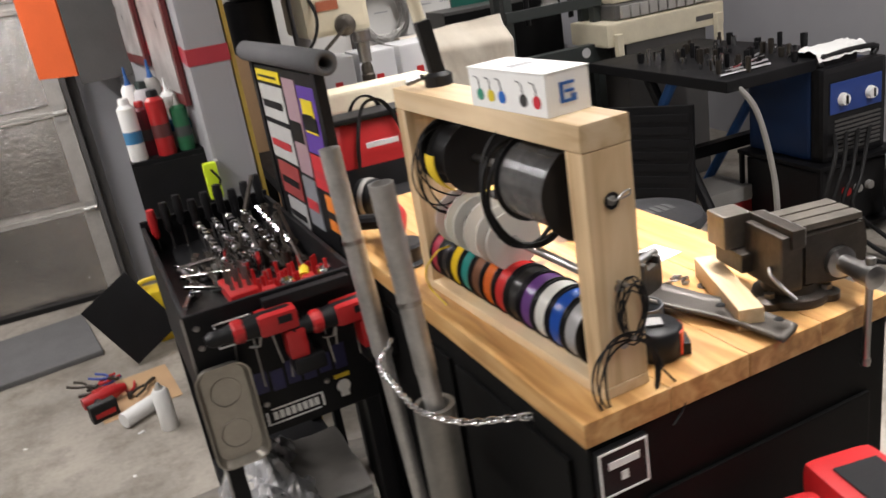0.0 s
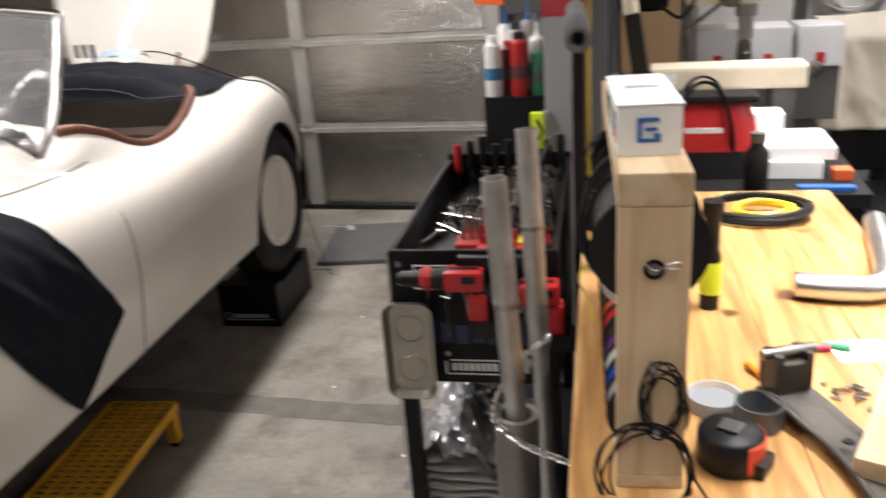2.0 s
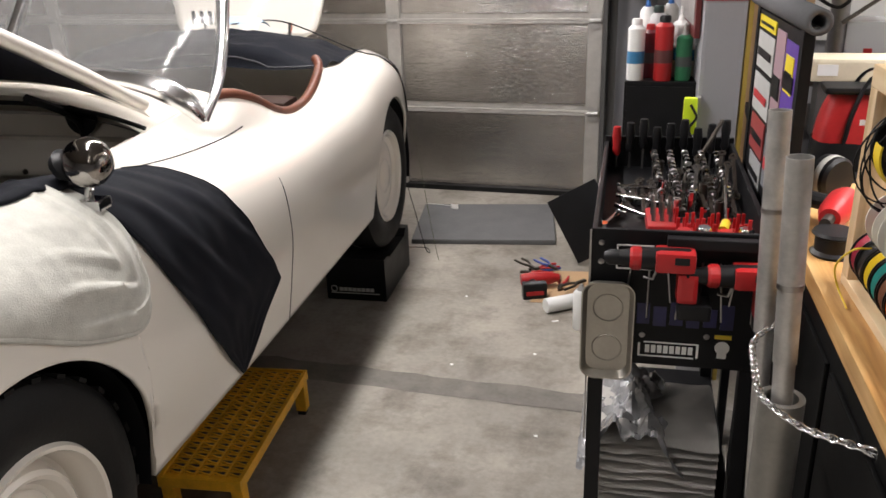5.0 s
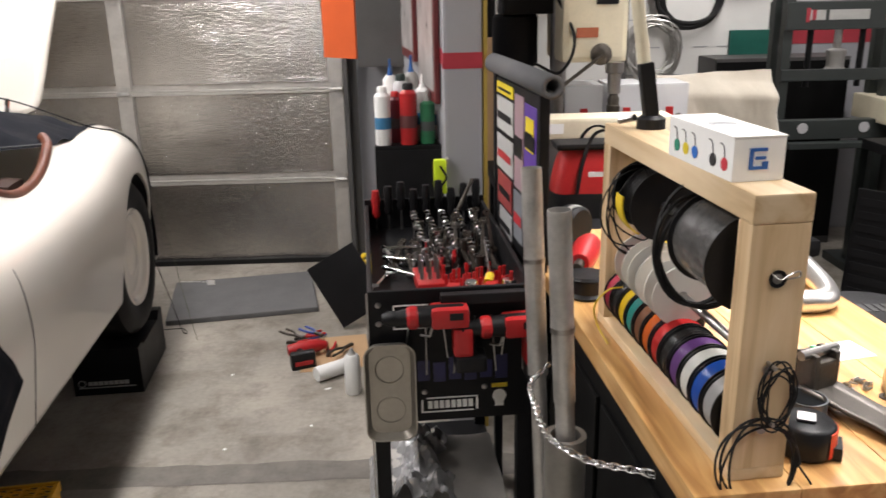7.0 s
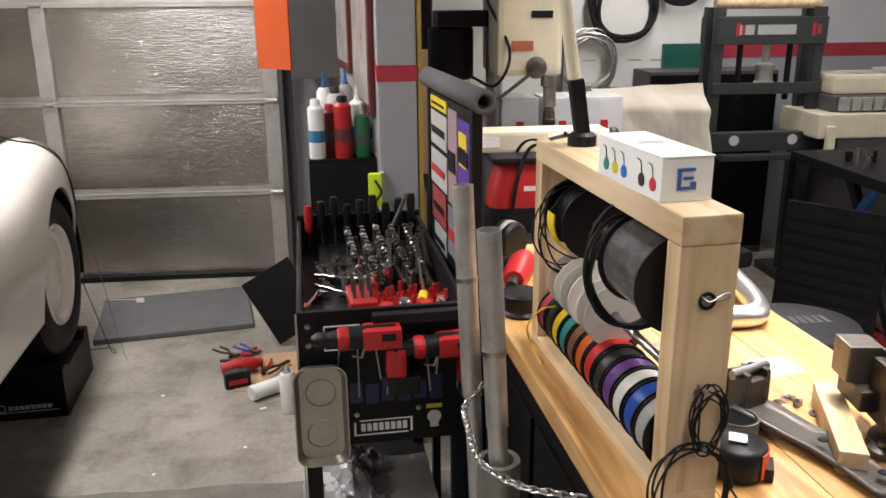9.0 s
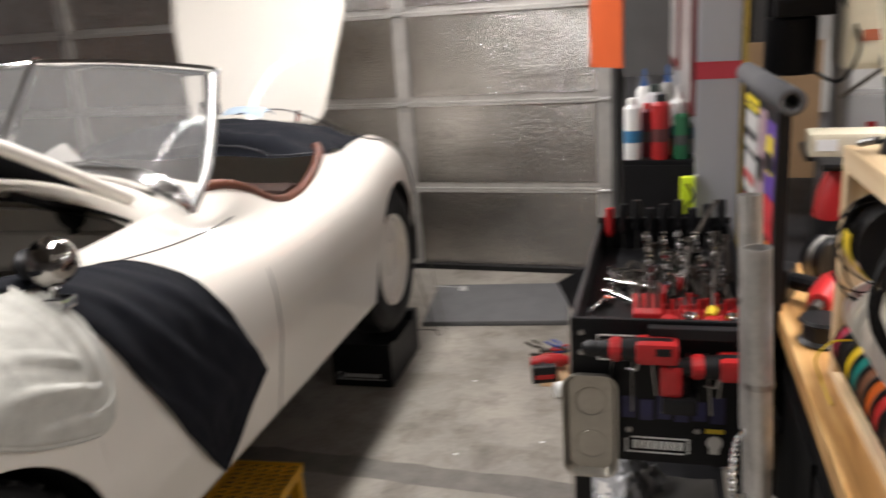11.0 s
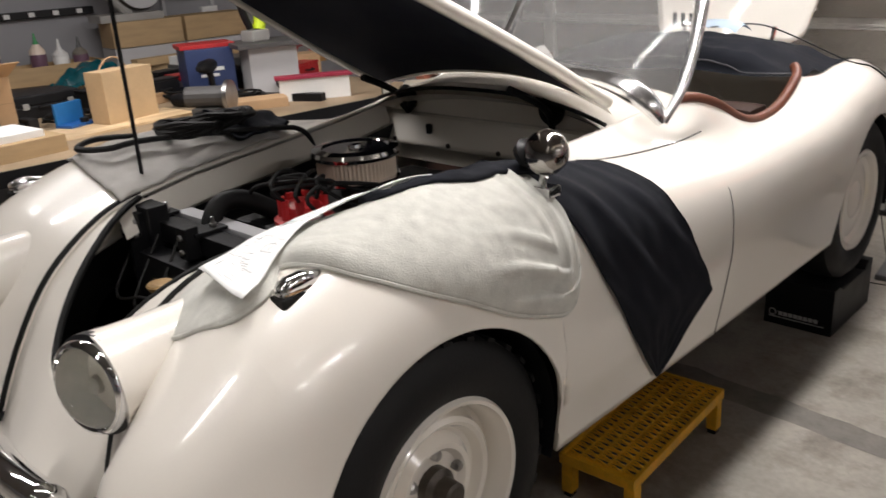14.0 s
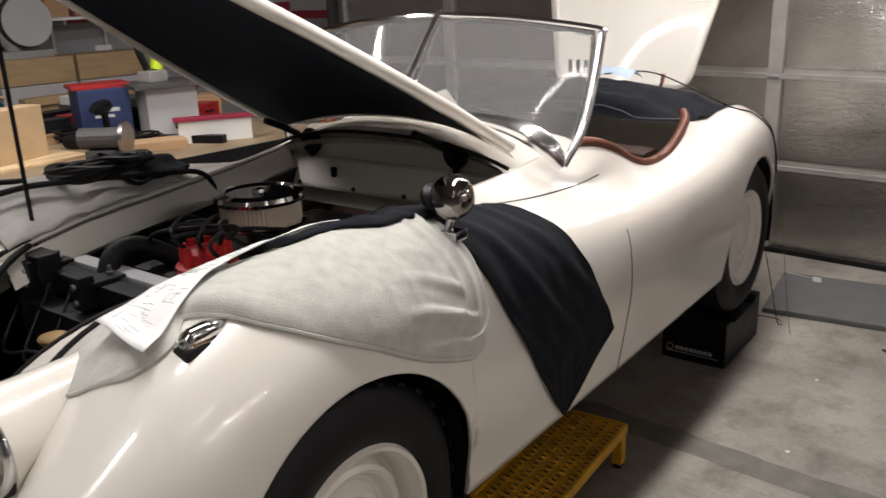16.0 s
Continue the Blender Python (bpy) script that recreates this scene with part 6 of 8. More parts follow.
for k, (y0, y1, z0, z1, c) in enumerate([(0.035, 0.16, 1.17, 1.33, (0.10, 0.04, 0.30)), (0.06, 0.14, 1.22, 1.30, (0.75, 0.6, 0.02)), (0.04, 0.16, 1.08, 1.165, (0.55, 0.03, 0.04)), (0.04, 0.11, 0.98, 1.07, (0.7, 0.2, 0.02)), (0.17, 0.27, 1.10, 1.34, (0.36, 0.24, 0.27)), (0.17, 0.27, 0.96, 1.09, (0.2, 0.21, 0.23)), (0.29, 0.50, 1.22, 1.31, (0.5, 0.5, 0.48)), (0.29, 0.50, 1.32, 1.35, (0.75, 0.6, 0.02)), (0.29, 0.50, 1.11, 1.205, (0.48, 0.48, 0.47)), (0.30, 0.48, 1.01, 1.10, (0.3, 0.05, 0.05)), (0.30, 0.46, 0.92, 1.0, (0.35, 0.35, 0.35))]):
    s = part("sticker", box(B(), -0.0105 - 0.001 * (k % 2) - (0.001 if k == 1 else 0), -0.0083, y0, y1, z0, z1), paint(*c), sb)
    bm = B()
    zz = z0 + (z1 - z0) * 0.35
    box(bm, -0.0135, -0.0127, y0 + (y1 - y0) * 0.1, y1 - (y1 - y0) * 0.1, zz, zz + (z1 - z0) * 0.22)
    part("print_bar", bm, paint(0.45, 0.03, 0.04) if k % 3 == 2 else BLACKP, s)
o = part("foam_roll", sweep(B(), [(0.0, -0.06, 1.39), (0.0, 0.60, 1.39)], 0.027, 24, False), mat("grey_foam", (0.10, 0.10, 0.105), 0.8, var=0.15, bump=0.4), sb, "dark grey foam tube", True)
solid(o, 0.012)
part("foam_core", box(B(), -0.012, 0.012, -0.04, 0.58, 1.372, 1.378), PAPER, sb)

# ---------- cabinet with aerosols ----------
cb = thing("black_cabinet", "narrow black steel cabinet beside the post", "cabinet", 0.283, 3.04, 0)
part("body", box(B(), 0, 0.25, 0, 0.30, 0, 1.047, 0.004), BLACK, cb)
part("front_sheet", box(B(), 0.008, 0.242, -0.004, -0.0005, 0.05, 1.03, 0.001), BLACKP, cb)


def can(x, y, z, r, h, body, cap, label, nozzle=False):
    c = thing("aerosol_can", label, "can", x, y, z, random.uniform(0, 360), "aerosols on the cabinet")
    part("body", lathe(B(), [(0, 0), (r * 0.95, 0), (r, 0.004), (r, h * 0.84), (r * 0.6, h * 0.9), (0, h * 0.9)], None, 24), body, c, "", True, 40)
    part("label_band", lathe(B(), [(r + 0.0004, h * 0.28), (r + 0.0006, h * 0.33), (r + 0.0006, h * 0.46), (r + 0.0004, h * 0.48)], None, 24), paint(0.10, 0.03, 0.03) if body is REDP else (paint(0.04, 0.18, 0.35) if body is PAPER else paint(0.07, 0.07, 0.07)), c, "", True)
    if nozzle:
        part("nozzle", lathe(B(), [(r * 0.5, h * 0.88), (r * 0.3, h * 0.95), (0.006, h), (0.004, h * 1.12), (0, h * 1.13)], None, 14), cap, c, "", True)
    else:
        part("cap", lathe(B(), [(r * 0.62, h * 0.88), (r * 0.62, h * 0.97), (r * 0.5, h), (0, h)], None, 20), cap, c, "", True, 40)


random.seed(5)
for i, (x, y, r, h, b_, c_, lb, nz) in enumerate([
        (0.316, 3.075, 0.030, 0.215, PAPER, PAPER, "white aerosol can on the cabinet", False), (0.362, 3.13, 0.026, 0.19, paint(0.15, 0.02, 0.03), REDP, "dark red aerosol can with red cap", False),
        (0.412, 3.075, 0.032, 0.225, REDP, BLACKP, "red aerosol can with black cap", False), (0.482, 3.085, 0.028, 0.175, paint(0.02, 0.14, 0.06), GREYM, "green aerosol can on the cabinet", True),
        (0.345, 3.20, 0.028, 0.27, PAPER, BLUE, "white caulk tube with blue tip", True), (0.425, 3.22, 0.028, 0.28, GREYM, BLUE, "grey caulk tube with blue tip", True), (0.465, 3.16, 0.03, 0.22, PAPER, PAPER, "white plastic bottle among aerosol cans", True),
        (0.385, 3.17, 0.03, 0.25, LIGHTW, GREEN, "pale bottle with a teal cap", False), (0.505, 3.18, 0.026, 0.2, PAPER, PAPER, "white spray bottle among aerosol cans", True)]):
    can(x, y, 1.047, r, h, b_, c_, lb, nz)
nl = thing("work_light", "neon yellow work light hung on the post", "torch", 0.515, 2.755, 0.93)
part("body", box(B(), -0.022, 0.022, -0.018, 0.018, 0, 0.12, 0.012), NEON, nl, "", True)
part("cable", sweep(B(), curve_pts([(0.0, -0.02, 0.1), (0.02, -0.025, 0.06), (0.0, -0.025, 0.02), (0.03, -0.02, -0.04)], 5), 0.004, 6), RUBBER, nl, "", True)
part("hanger", box(B(), 0.018, 0.03, -0.005, 0.034, 0.09, 0.12, 0.002), GREYM, nl)

# orange and charcoal wall cabinet
oc = thing("wall_cabinet", "charcoal wall cabinet with an orange side", "cabinet", 0, 0, 0)
m = Matrix.Translation((0.155, 4.30, 0))
part("front", box(B(), 0, 0.31, -0.01, 0.0, 1.228, 1.95, 0.003, m), CHARC, oc, "charcoal front")
part("body", box(B(), 0.001, 0.31, 0.001, 0.62, 1.25, 1.95, 0.003, m), CHARC, oc)
part("orange_door", box(B(), -0.012, 0, 0, 0.24, 1.27, 1.95, 0.002, m @ Matrix.Rotation(radians(48), 4, "Z")), ORANGE, oc, "orange enamelled panel")
for k, y in enumerate((0.10, 0.75)):
    fr = thing("framed_poster", "maroon-framed poster on the partition", "picture", 0, 0, 0, 0, "framed posters")
    mm = Matrix.Translation((0.545, 2.92, 0)) @ Matrix.Rotation(radians(6.5), 4, "Z")
    part("frame", box(B(), -0.022, -0.0035, y, y + 0.5, 1.20 + 0.1 * k, 1.95, 0.003, mm), MAROON, fr)
    part("print", box(B(), -0.0245, -0.0225, y + 0.03, y + 0.47, 1.24 + 0.1 * k, 1.92, 0, mm), mat("poster_print", (0.36, 0.34, 0.33), 0.3, var=0.5, scale=9, bump=0), fr)

# ---------- floor things between cart and car ----------
mtt = tagged(part("rubber_mat", box(B(), -0.40, 0.40, -0.30, 0.30, 0, 0.028, 0.008), MATT), "thick grey foam mat lying by the door", "mat")
mtt.matrix_world = pose(-0.53, 4.27, 0, 0, 0, 10)
mtt.scale = (0.96, 1, 1)
bp2 = tagged(part("black_plate", box(B(), -0.13, 0.13, -0.006, 0.006, 0, 0.34, 0.003), BLACK), "black steel plate leaning by the cabinet", "plate")
bp2.matrix_world = Matrix.Translation((0.165, 3.80, 0.075)) @ Matrix.Rotation(radians(-12), 4, "X") @ Matrix.Rotation(radians(-30), 4, "Y")
jc = thing("jerry_can", "yellow plastic container behind a plate", "can", 0.20, 4.05, 0)
part("body", box(B(), -0.09, 0.09, -0.07, 0.07, 0, 0.26, 0.025), YELP, jc, "", True)
part("handle", sweep(B(), curve_pts([(-0.06, 0, 0.25), (-0.05, 0, 0.30), (0.05, 0, 0.30), (0.06, 0, 0.25)], 4), 0.012, 8), YELP, jc, "", True)
jw = thing("water_jug", "white plastic jug on the floor", "jug", 0.06, 4.15, 0)
part("body", lathe(B(), [(0, 0), (0.06, 0), (0.065, 0.01), (0.065, 0.14), (0.03, 0.2), (0.025, 0.23), (0, 0.23)], None, 20), WHP, jw, "", True)
part("cap", lathe(B(), [(0.028, 0.22), (0.028, 0.25), (0, 0.25)], None, 16), PAPER, jw)


def floor_can(x, y, lying, label):
    c = thing("spray_can", label, "can", x, y, 0, 35, "cans on the floor")
    m = (Matrix.Translation((0, 0, 0.033)) @ ZAX["x"]) if lying else Matrix()
    part("body", lathe(B(), [(0, 0), (0.031, 0), (0.033, 0.005), (0.033, 0.16), (0.022, 0.175), (0, 0.175)], m, 24), PAPER, c, "", True, 40)
    part("cap", lathe(B(), [(0.021, 0.174), (0.021, 0.2), (0, 0.2)] if lying else [(0.02, 0.174), (0.012, 0.185), (0.006, 0.2), (0, 0.2)], m, 16), BLACKP if lying else GREYM, c, "", True)


floor_can(-0.02, 3.23, True, "white spray can lying on the concrete")
floor_can(0.145, 3.12, False, "white spray can standing on the concrete")
dr = thing("cordless_drill", "red cordless drill lying on the floor", "drill", -0.11, 3.43, 0, 20)
part("motor_body", sweep(B(), [(-0.05, 0.05, 0.045), (0.0, 0.05, 0.045), (0.08, 0.05, 0.045), (0.13, 0.05, 0.045)], [0.024, 0.032, 0.03, 0.016], 16), REDP, dr, "", True)
part("grip", rod(B(), (0, 0.03, 0.04), (0.0, -0.04, 0.04), 0.019, 12), BLACKP, dr)
part("battery", box(B(), -0.06, 0.05, -0.08, -0.035, 0, 0.075, 0.008), BLACKP, dr)
part("battery_label", box(B(), -0.045, 0.035, -0.0815, -0.0802, 0.02, 0.04), REDP, dr)
random.seed(8)
for k in range(9):
    t = thing("pliers", "worn hand pliers lying on the floor", "pliers", -0.12 + random.uniform(-0.05, 0.20), 3.55 + random.uniform(-0.06, 0.12), 0.002 + 0.006 * k, random.uniform(0, 360), "floor tools")
    c_ = (paint(0.05, 0.08, 0.30), REDP, DARKSTEEL)[k % 3]
    part("handle", sweep(B(), curve_pts([(0, 0, 0.008), (0.04, 0.018, 0.009), (0.10, 0.02, 0.008)], 4), 0.006, 8), c_, t, "", True)
    part("handle", sweep(B(), curve_pts([(0, 0, 0.008), (0.04, -0.018, 0.009), (0.10, -0.02, 0.008)], 4), 0.006, 8), c_, t, "", True)
    part("jaw", box(B(), -0.05, 0.005, -0.008, 0.008, 0.002, 0.014, 0.003), DARKSTEEL, t)
cp = tagged(part("cardboard_sheet", box(B(), -0.16, 0.16, -0.18, 0.18, 0, 0.002, 0, pose(0.03, 3.52, 0.001, 0, 0, 8)), CARD), "flat brown cardboard under loose tools", "cardboard")
for k, (x, y) in enumerate(((0.035, 3.155), (-0.40, 3.32), (0.0, 2.85), (-0.30, 2.7), (0.1, 2.3))):
    s = tagged(part("paper_scrap", box(B(), -0.014 + 0.008 * (k > 0), 0.014 - 0.008 * (k > 0), -0.006, 0.006, 0, 0.0015, 0, pose(x, y, 0.001, 0, 0, 40 * k + 30)), PAPER), "small white scrap of paper on the concrete", "scrap")
tg = thing("hang_tag", "white tag on a wire beside the rear wheel", "tag", -0.68, 3.62, 0)
part("wire", sweep(B(), curve_pts([(0.03, 0.1, 0.0), (0.01, 0.06, 0.2), (-0.01, 0.02, 0.45), (-0.04, -0.02, 0.75)], 6), 0.0012, 6), paint(0.10, 0.11, 0.06), tg, "", True)
part("tag", box(B(), 0.12, 0.155, 0.05, 0.052, 0.30, 0.322), PAPER, tg)
part("tag_string", rod(B(), (0.01, 0.02, 0.33), (0.13, 0.05, 0.315), 0.001, 5), PAPER, tg)
cbb = tagged(part("floor_cable", sweep(B(), curve_pts([(-0.80, 3.72, 0.40), (-0.76, 3.74, 0.2), (-0.73, 3.76, 0.04), (-0.72, 3.80, 0.005), (-0.76, 3.86, 0.005), (-0.86, 3.85, 0.005)], 8), 0.002, 6), RUBBER, None, "", True), "thin black cable running down to the floor", "cable")

# wheel ramps under the car
mcar = pose(-1.349, 0.885, 0, 0, 0, 4.5)


def ramp(lx, ly, h):
    r = thing("wheel_ramp", "black solid foam wheel ramp under a tyre", "ramp", 0, 0, 0, 0, "wheel ramps")
    r.matrix_world = mcar @ Matrix.Translation((lx, ly, 0))
    bm = B()
    prof = [(-0.25, 0), (0.20, 0), (0.20, h + 0.03), (0.15, h + 0.03), (0.11, h), (-0.16, h), (-0.19, h + 0.02), (-0.25, h + 0.02)]
    a = [bm.verts.new((-0.15, y, z)) for y, z in prof]
    b = [bm.verts.new((0.13, y, z)) for y, z in prof]
    bm.faces.new(a)
    bm.faces.new(b)
    for k in range(len(a)):
        bm.faces.new((a[k], a[(k + 1) % len(a)], b[(k + 1) % len(b)], b[k]))
    part("block", bm, BLACK, r)
    bm = B()
    for k in range(8):
        box(bm, -0.09 + 0.021 * k, -0.073 + 0.021 * k, -0.2525, -0.2502, 0.045, 0.062)
    lathe(bm, [(0.012, 0), (0.016, 0), (0.016, 0.002), (0.012, 0.002)], Matrix.Translation((-0.115, -0.25, 0.055)) @ Matrix.Rotation(radians(90), 4, "X"), 16)
    part("label_bars", box(bm, -0.13, 0.10, -0.2525, -0.2502, 0.033, 0.037), paint(0.5, 0.5, 0.5), r)


for s in (1, -1):
    ramp(0.655 * s, 2.50, 0.183)
    ramp(0.655 * s, 0.0, 0.180)

# yellow work step beside the car
stp = thing("work_step", "low yellow steel step with a punched grip tread", "step", -0.79, 1.96, 0, 7.5)
SW, SL, SH = 0.125, 0.315, 0.158
part("frame", box(box(box(box(B(), -SW, SW, -SL, -SL + 0.012, SH - 0.035, SH, 0.003), -SW, SW, SL - 0.012, SL, SH - 0.035, SH, 0.003), -SW, -SW + 0.012, -SL + 0.012, SL - 0.012, SH - 0.035, SH, 0.003), SW - 0.012, SW, -SL + 0.012, SL - 0.012, SH - 0.035, SH, 0.003), YELLOW, stp)
for i in range(5):
    x0 = -SW + 0.013 + i * 0.0452
    tread = part("tread_plank", box(B(), x0, x0 + 0.0435, -SL + 0.013, SL - 0.013, SH - 0.014, SH - 0.006, 0.001), YELLOW, stp)
    bm = B()
    for j in range(22):
        y = -SL + 0.03 + j * 0.0268
        sweep(bm, curve_pts([(x0 + 0.004, y, SH - 0.006), (x0 + 0.014, y + 0.004, SH + 0.001), (x0 + 0.030, y - 0.003, SH + 0.001), (x0 + 0.041, y + 0.003, SH - 0.006)], 2), 0.0035, 5)
    part("grip_teeth", bm, YELLOW, tread)
    # dark flats laid on the tread stand for the shade in its holes
    bm = B()
    for j in range(22):
        y = -SL + 0.043 + j * 0.0268
        box(bm, x0 + 0.005, x0 + 0.039, y - 0.0085, y + 0.0055, SH - 0.0058, SH - 0.0052)
    part("punched_hole_shade", bm, DARK, tread)
for x in (-SW + 0.02, SW - 0.02):
    for y in (-SL + 0.03, SL - 0.03):
        lg = part("leg", box(B(), x - 0.018, x + 0.018, y - 0.02, y + 0.02, 0.018, SH - 0.0352, 0.003), YELLOW, stp)
        part("foot", box(B(), x - 0.014, x + 0.014, y - 0.016, y + 0.016, 0, 0.018, 0.004), RUBBER, lg)
PLAINW = mat("plain_plywood", (0.46, 0.32, 0.17), 0.6, var=0.14, scale=6, bump=0.15, bscale=120, stretch=(6, 1, 6))

# ---------- things laid on the car ----------
def skin(y, s, off=0.014, side=1):
    """The point s metres round the flank from its inner edge at y, raised by off."""
    pts = section(y, side, 60)
    d = 0
    for p, q in zip(pts, pts[1:]):
        L_ = (q - p).length
        if d + L_ >= s or q is pts[-1]:
            t = (q - p).normalized()
            n = Vector((t.z * -1, 0, t.x)) if side > 0 else Vector((t.z, 0, -t.x))
            return p.lerp(q, max(-2.0, min(1, (s - d) / max(L_, 1e-6)))) + n.normalized() * off
        d += L_


def laid(name, fn, nu, nv, material, label, cat, t=0.006):
    o = tagged(part(name, sheet(B(), fn, nu, nv), material, None, "", True, 80), label, cat)
    o.matrix_world = mcar
    solid(o, t, 0)
    return o


def upward(p, k):
    return p + Vector((0.5 * k, 0, 0.87 * k))


TL = [(-0.37, 0.26), (-0.345, 0.335), (-0.30, 0.36), (-0.25, 0.352), (-0.205, 0.31), (-0.165, 0.35), (-0.12, 0.408), (-0.04, 0.462), (0.08, 0.505), (0.2, 0.545), (0.3, 0.567), (0.385, 0.563), (0.425, 0.49), (0.44, 0.34)]
TT = [(-0.37, 0.20), (-0.335, 0.11), (-0.28, 0.07), (-0.2, 0.07), (-0.1, 0.035), (0.1, 0.02), (0.3, 0.06), (0.40, 0.16), (0.44, 0.25)]


def towel(u, v):
    y = -0.37 + 0.81 * u
    a, b = spl(TT, y), spl(TL, y)
    s = a + (b - a) * v
    e = min(0.81 * (1 - u), 0.30 * (1 - v) + 0.10 * max(0, 0.75 - u))
    gather = max(0, min(1, (u - 0.60) / 0.22))
    arcs = max(0, math.sin(e * 150 + 1.6 * rough_n((u * 4, v * 4, 2)) - 0.6)) ** 1.5 * max(0, 1 - e / 0.16)
    fold = 0.007 + 0.019 * arcs * gather + 0.007 * (1 - abs(math.sin(u * 8.5 + v * 2.6 + rough_n((u * 3, v * 3, 4))))) ** 3 * v
    fold += 0.006 * rough_n((u * 5, v * 3, 7)) + 0.0014 * rough_n((u * 40, v * 26, 5)) + 0.012 * math.exp(-((u - 0.27) / 0.05) ** 2) * max(0, v - 0.4)
    edge = 1 - 0.8 * max(abs(2 * v - 1), abs(2 * u - 1)) ** 10
    return upward(skin(y, max(0.0, s), 0.014), (0.008 + fold) * edge)


ft = laid("fender_towel", towel, 110, 60, TOWEL, "grey-green fleece towel draped over the front wing", "towel", 0.008)


def s_at(y, z):
    """How far round the flank the height z lies."""
    pts = section(y, 1, 60)
    d = 0
    for p, q in zip(pts, pts[1:]):
        d += (q - p).length
        if q.z < z and q.x > spl(CX, y):
            break
    return d


def lin(keys, t):
    for (a, x), (b, y) in zip(keys, keys[1:]):
        if t <= b:
            return x + (y - x) * (t - a) / (b - a)
    return keys[-1][1]


S1, S2, S3, S4 = s_at(0.82, 0.462), s_at(1.05, 0.646), s_at(0.875, 0.925), s_at(0.84, 0.99)


def cover(u, v):
    ly, ls = 0.40 + (0.815 - 0.40) * v ** 1.9, 0.15 + (S1 - 0.15) * v
    ry = lin([(0, 0.70), (0.06, 0.78), (0.12, 0.84), (0.24, 0.875), (0.70, 1.05), (0.735, 1.04), (1, 0.82)], v)
    rs = lin([(0, 0.15), (0.06, 0.17), (0.12, S4), (0.24, S3), (0.70, S2), (0.735, S2 + 0.012), (1, S1)], v)
    y, s = ly + (ry - ly) * u, ls + (rs - ls) * u
    p = skin(y, s, 0.0155)
    return p + Vector((1, 0, 0.3)) * (0.004 + 0.016 * max(0, rough_n((u * 3 + v * 4, v * 3.5, 2))) * (1 - v) + 0.009 * max(0, math.sin(u * 13 - v * 8)) ** 2 * (1 - v) + 0.005 * rough_n((u * 9, v * 9, 5)))


fc = laid("fender_cover", cover, 40, 60, CLOTHB, "black padded wing cover hanging down the car's side", "cover", 0.005)
part("hem", sweep(B(), [cover(1, i / 40) for i in range(41)], 0.0045, 6), CLOTHB, fc, "", True)
part("hem", sweep(B(), [cover(0, i / 40) for i in range(41)], 0.0045, 6), CLOTHB, fc, "", True)
ob = part("inner_flap", sheet(B(), lambda u, v: Vector((spl(IX, 0.14 + 0.42 * u) - 0.045 + 0.06 * v, 0.14 + 0.42 * u, spl(IZ, 0.14 + 0.42 * u) + 0.010 + 0.014 * u + 0.012 * math.sin(v * 3.1) + 0.008 * rough_n((u * 9, v * 2, 3)))), 30, 6), CLOTHB, fc, "black strip lying along the engine bay", True, 80)
solid(ob, 0.004, 0)
part("hem", sweep(B(), [towel(i / 60, 1) for i in range(61)], 0.006, 8), TOWEL, ft, "", True)
part("hem", sweep(B(), [towel(0, i / 20) for i in range(21)], 0.006, 8), TOWEL, ft, "", True)


def strip(u, v):
    y = 0.02 + 0.44 * u
    return skin(y, 0.225 + 0.008 * math.sin(u * 14) - 0.05 * u + (0.012 + 0.055 * u) * v, 0.034) + Vector((0, 0, 0.008 * math.sin(v * 3.1) + 0.008 * rough_n((u * 9, v * 2, 4))))


laid("cover_roll", strip, 40, 8, CLOTHB, "rolled black edge of the wing cover", "cover", 0.006)


def rcloth(u, v):
    y = -0.10 + 0.62 * u
    s = 0.0 + (0.30 + 0.05 * math.sin(u * 7)) * v
    p = skin(y, s, 0.014, -1)
    return p + Vector((-0.3, 0, 1)) * (0.006 + 0.016 * abs(rough_n((u * 4, v * 4, 6))) + 0.006 * rough_n((u * 11, v * 9, 2)))


laid("wing_cloth", rcloth, 50, 30, GREYC, "grey cotton cloth laid on the far wing", "cloth", 0.005)
laid("wing_cloth", lambda u, v: Vector((-0.405 - 0.02 * v + 0.02 * rough_n((u * 3, v * 2, 3)), 0.03 + 0.16 * u, 1.045 - 0.13 * v * (1 - 0.4 * abs(2 * u - 1)))) + Vector((0.012 * math.sin(u * 9), 0, 0)), 14, 12, GREYC, "corner of grey cloth hanging into the engine bay", "cloth", 0.004)
for k in range(2):
    c_ = coil("light_cable", "black cable coiled on the far wing", (-0.53 + 0.03 * k, 0.26 + 0.10 * k, 1.105 + 0.012 * k), 0.13 - 0.03 * k, 0.08, 5, 0.009, RUBBER, "z", 0.012)
    c_.matrix_world = mcar
lp = tagged(part("cable_loop", sweep(B(), curve_pts([(-0.58, 0.1, 1.13), (-0.62, 0.0, 1.135), (-0.56, -0.08, 1.13), (-0.50, -0.02, 1.125), (-0.50, 0.12, 1.125), (-0.45, 0.5, 1.09), (-0.44, 0.62, 1.06), (-0.43, 0.66, 0.98)], 6), 0.009, 8), RUBBER, None, "", True), "thick black cable loop on the far wing", "cable")
lp.matrix_world = mcar
lc = laid("black_cloth", lambda u, v: skin(0.36 + 0.22 * u, 0.02 + 0.2 * v, 0.03, -1) + Vector((0, 0, 0.03 * rough_n((u * 3, v * 3, 1)) + 0.02)), 16, 14, CLOTHB, "crumpled black cloth on the far wing", "cloth")

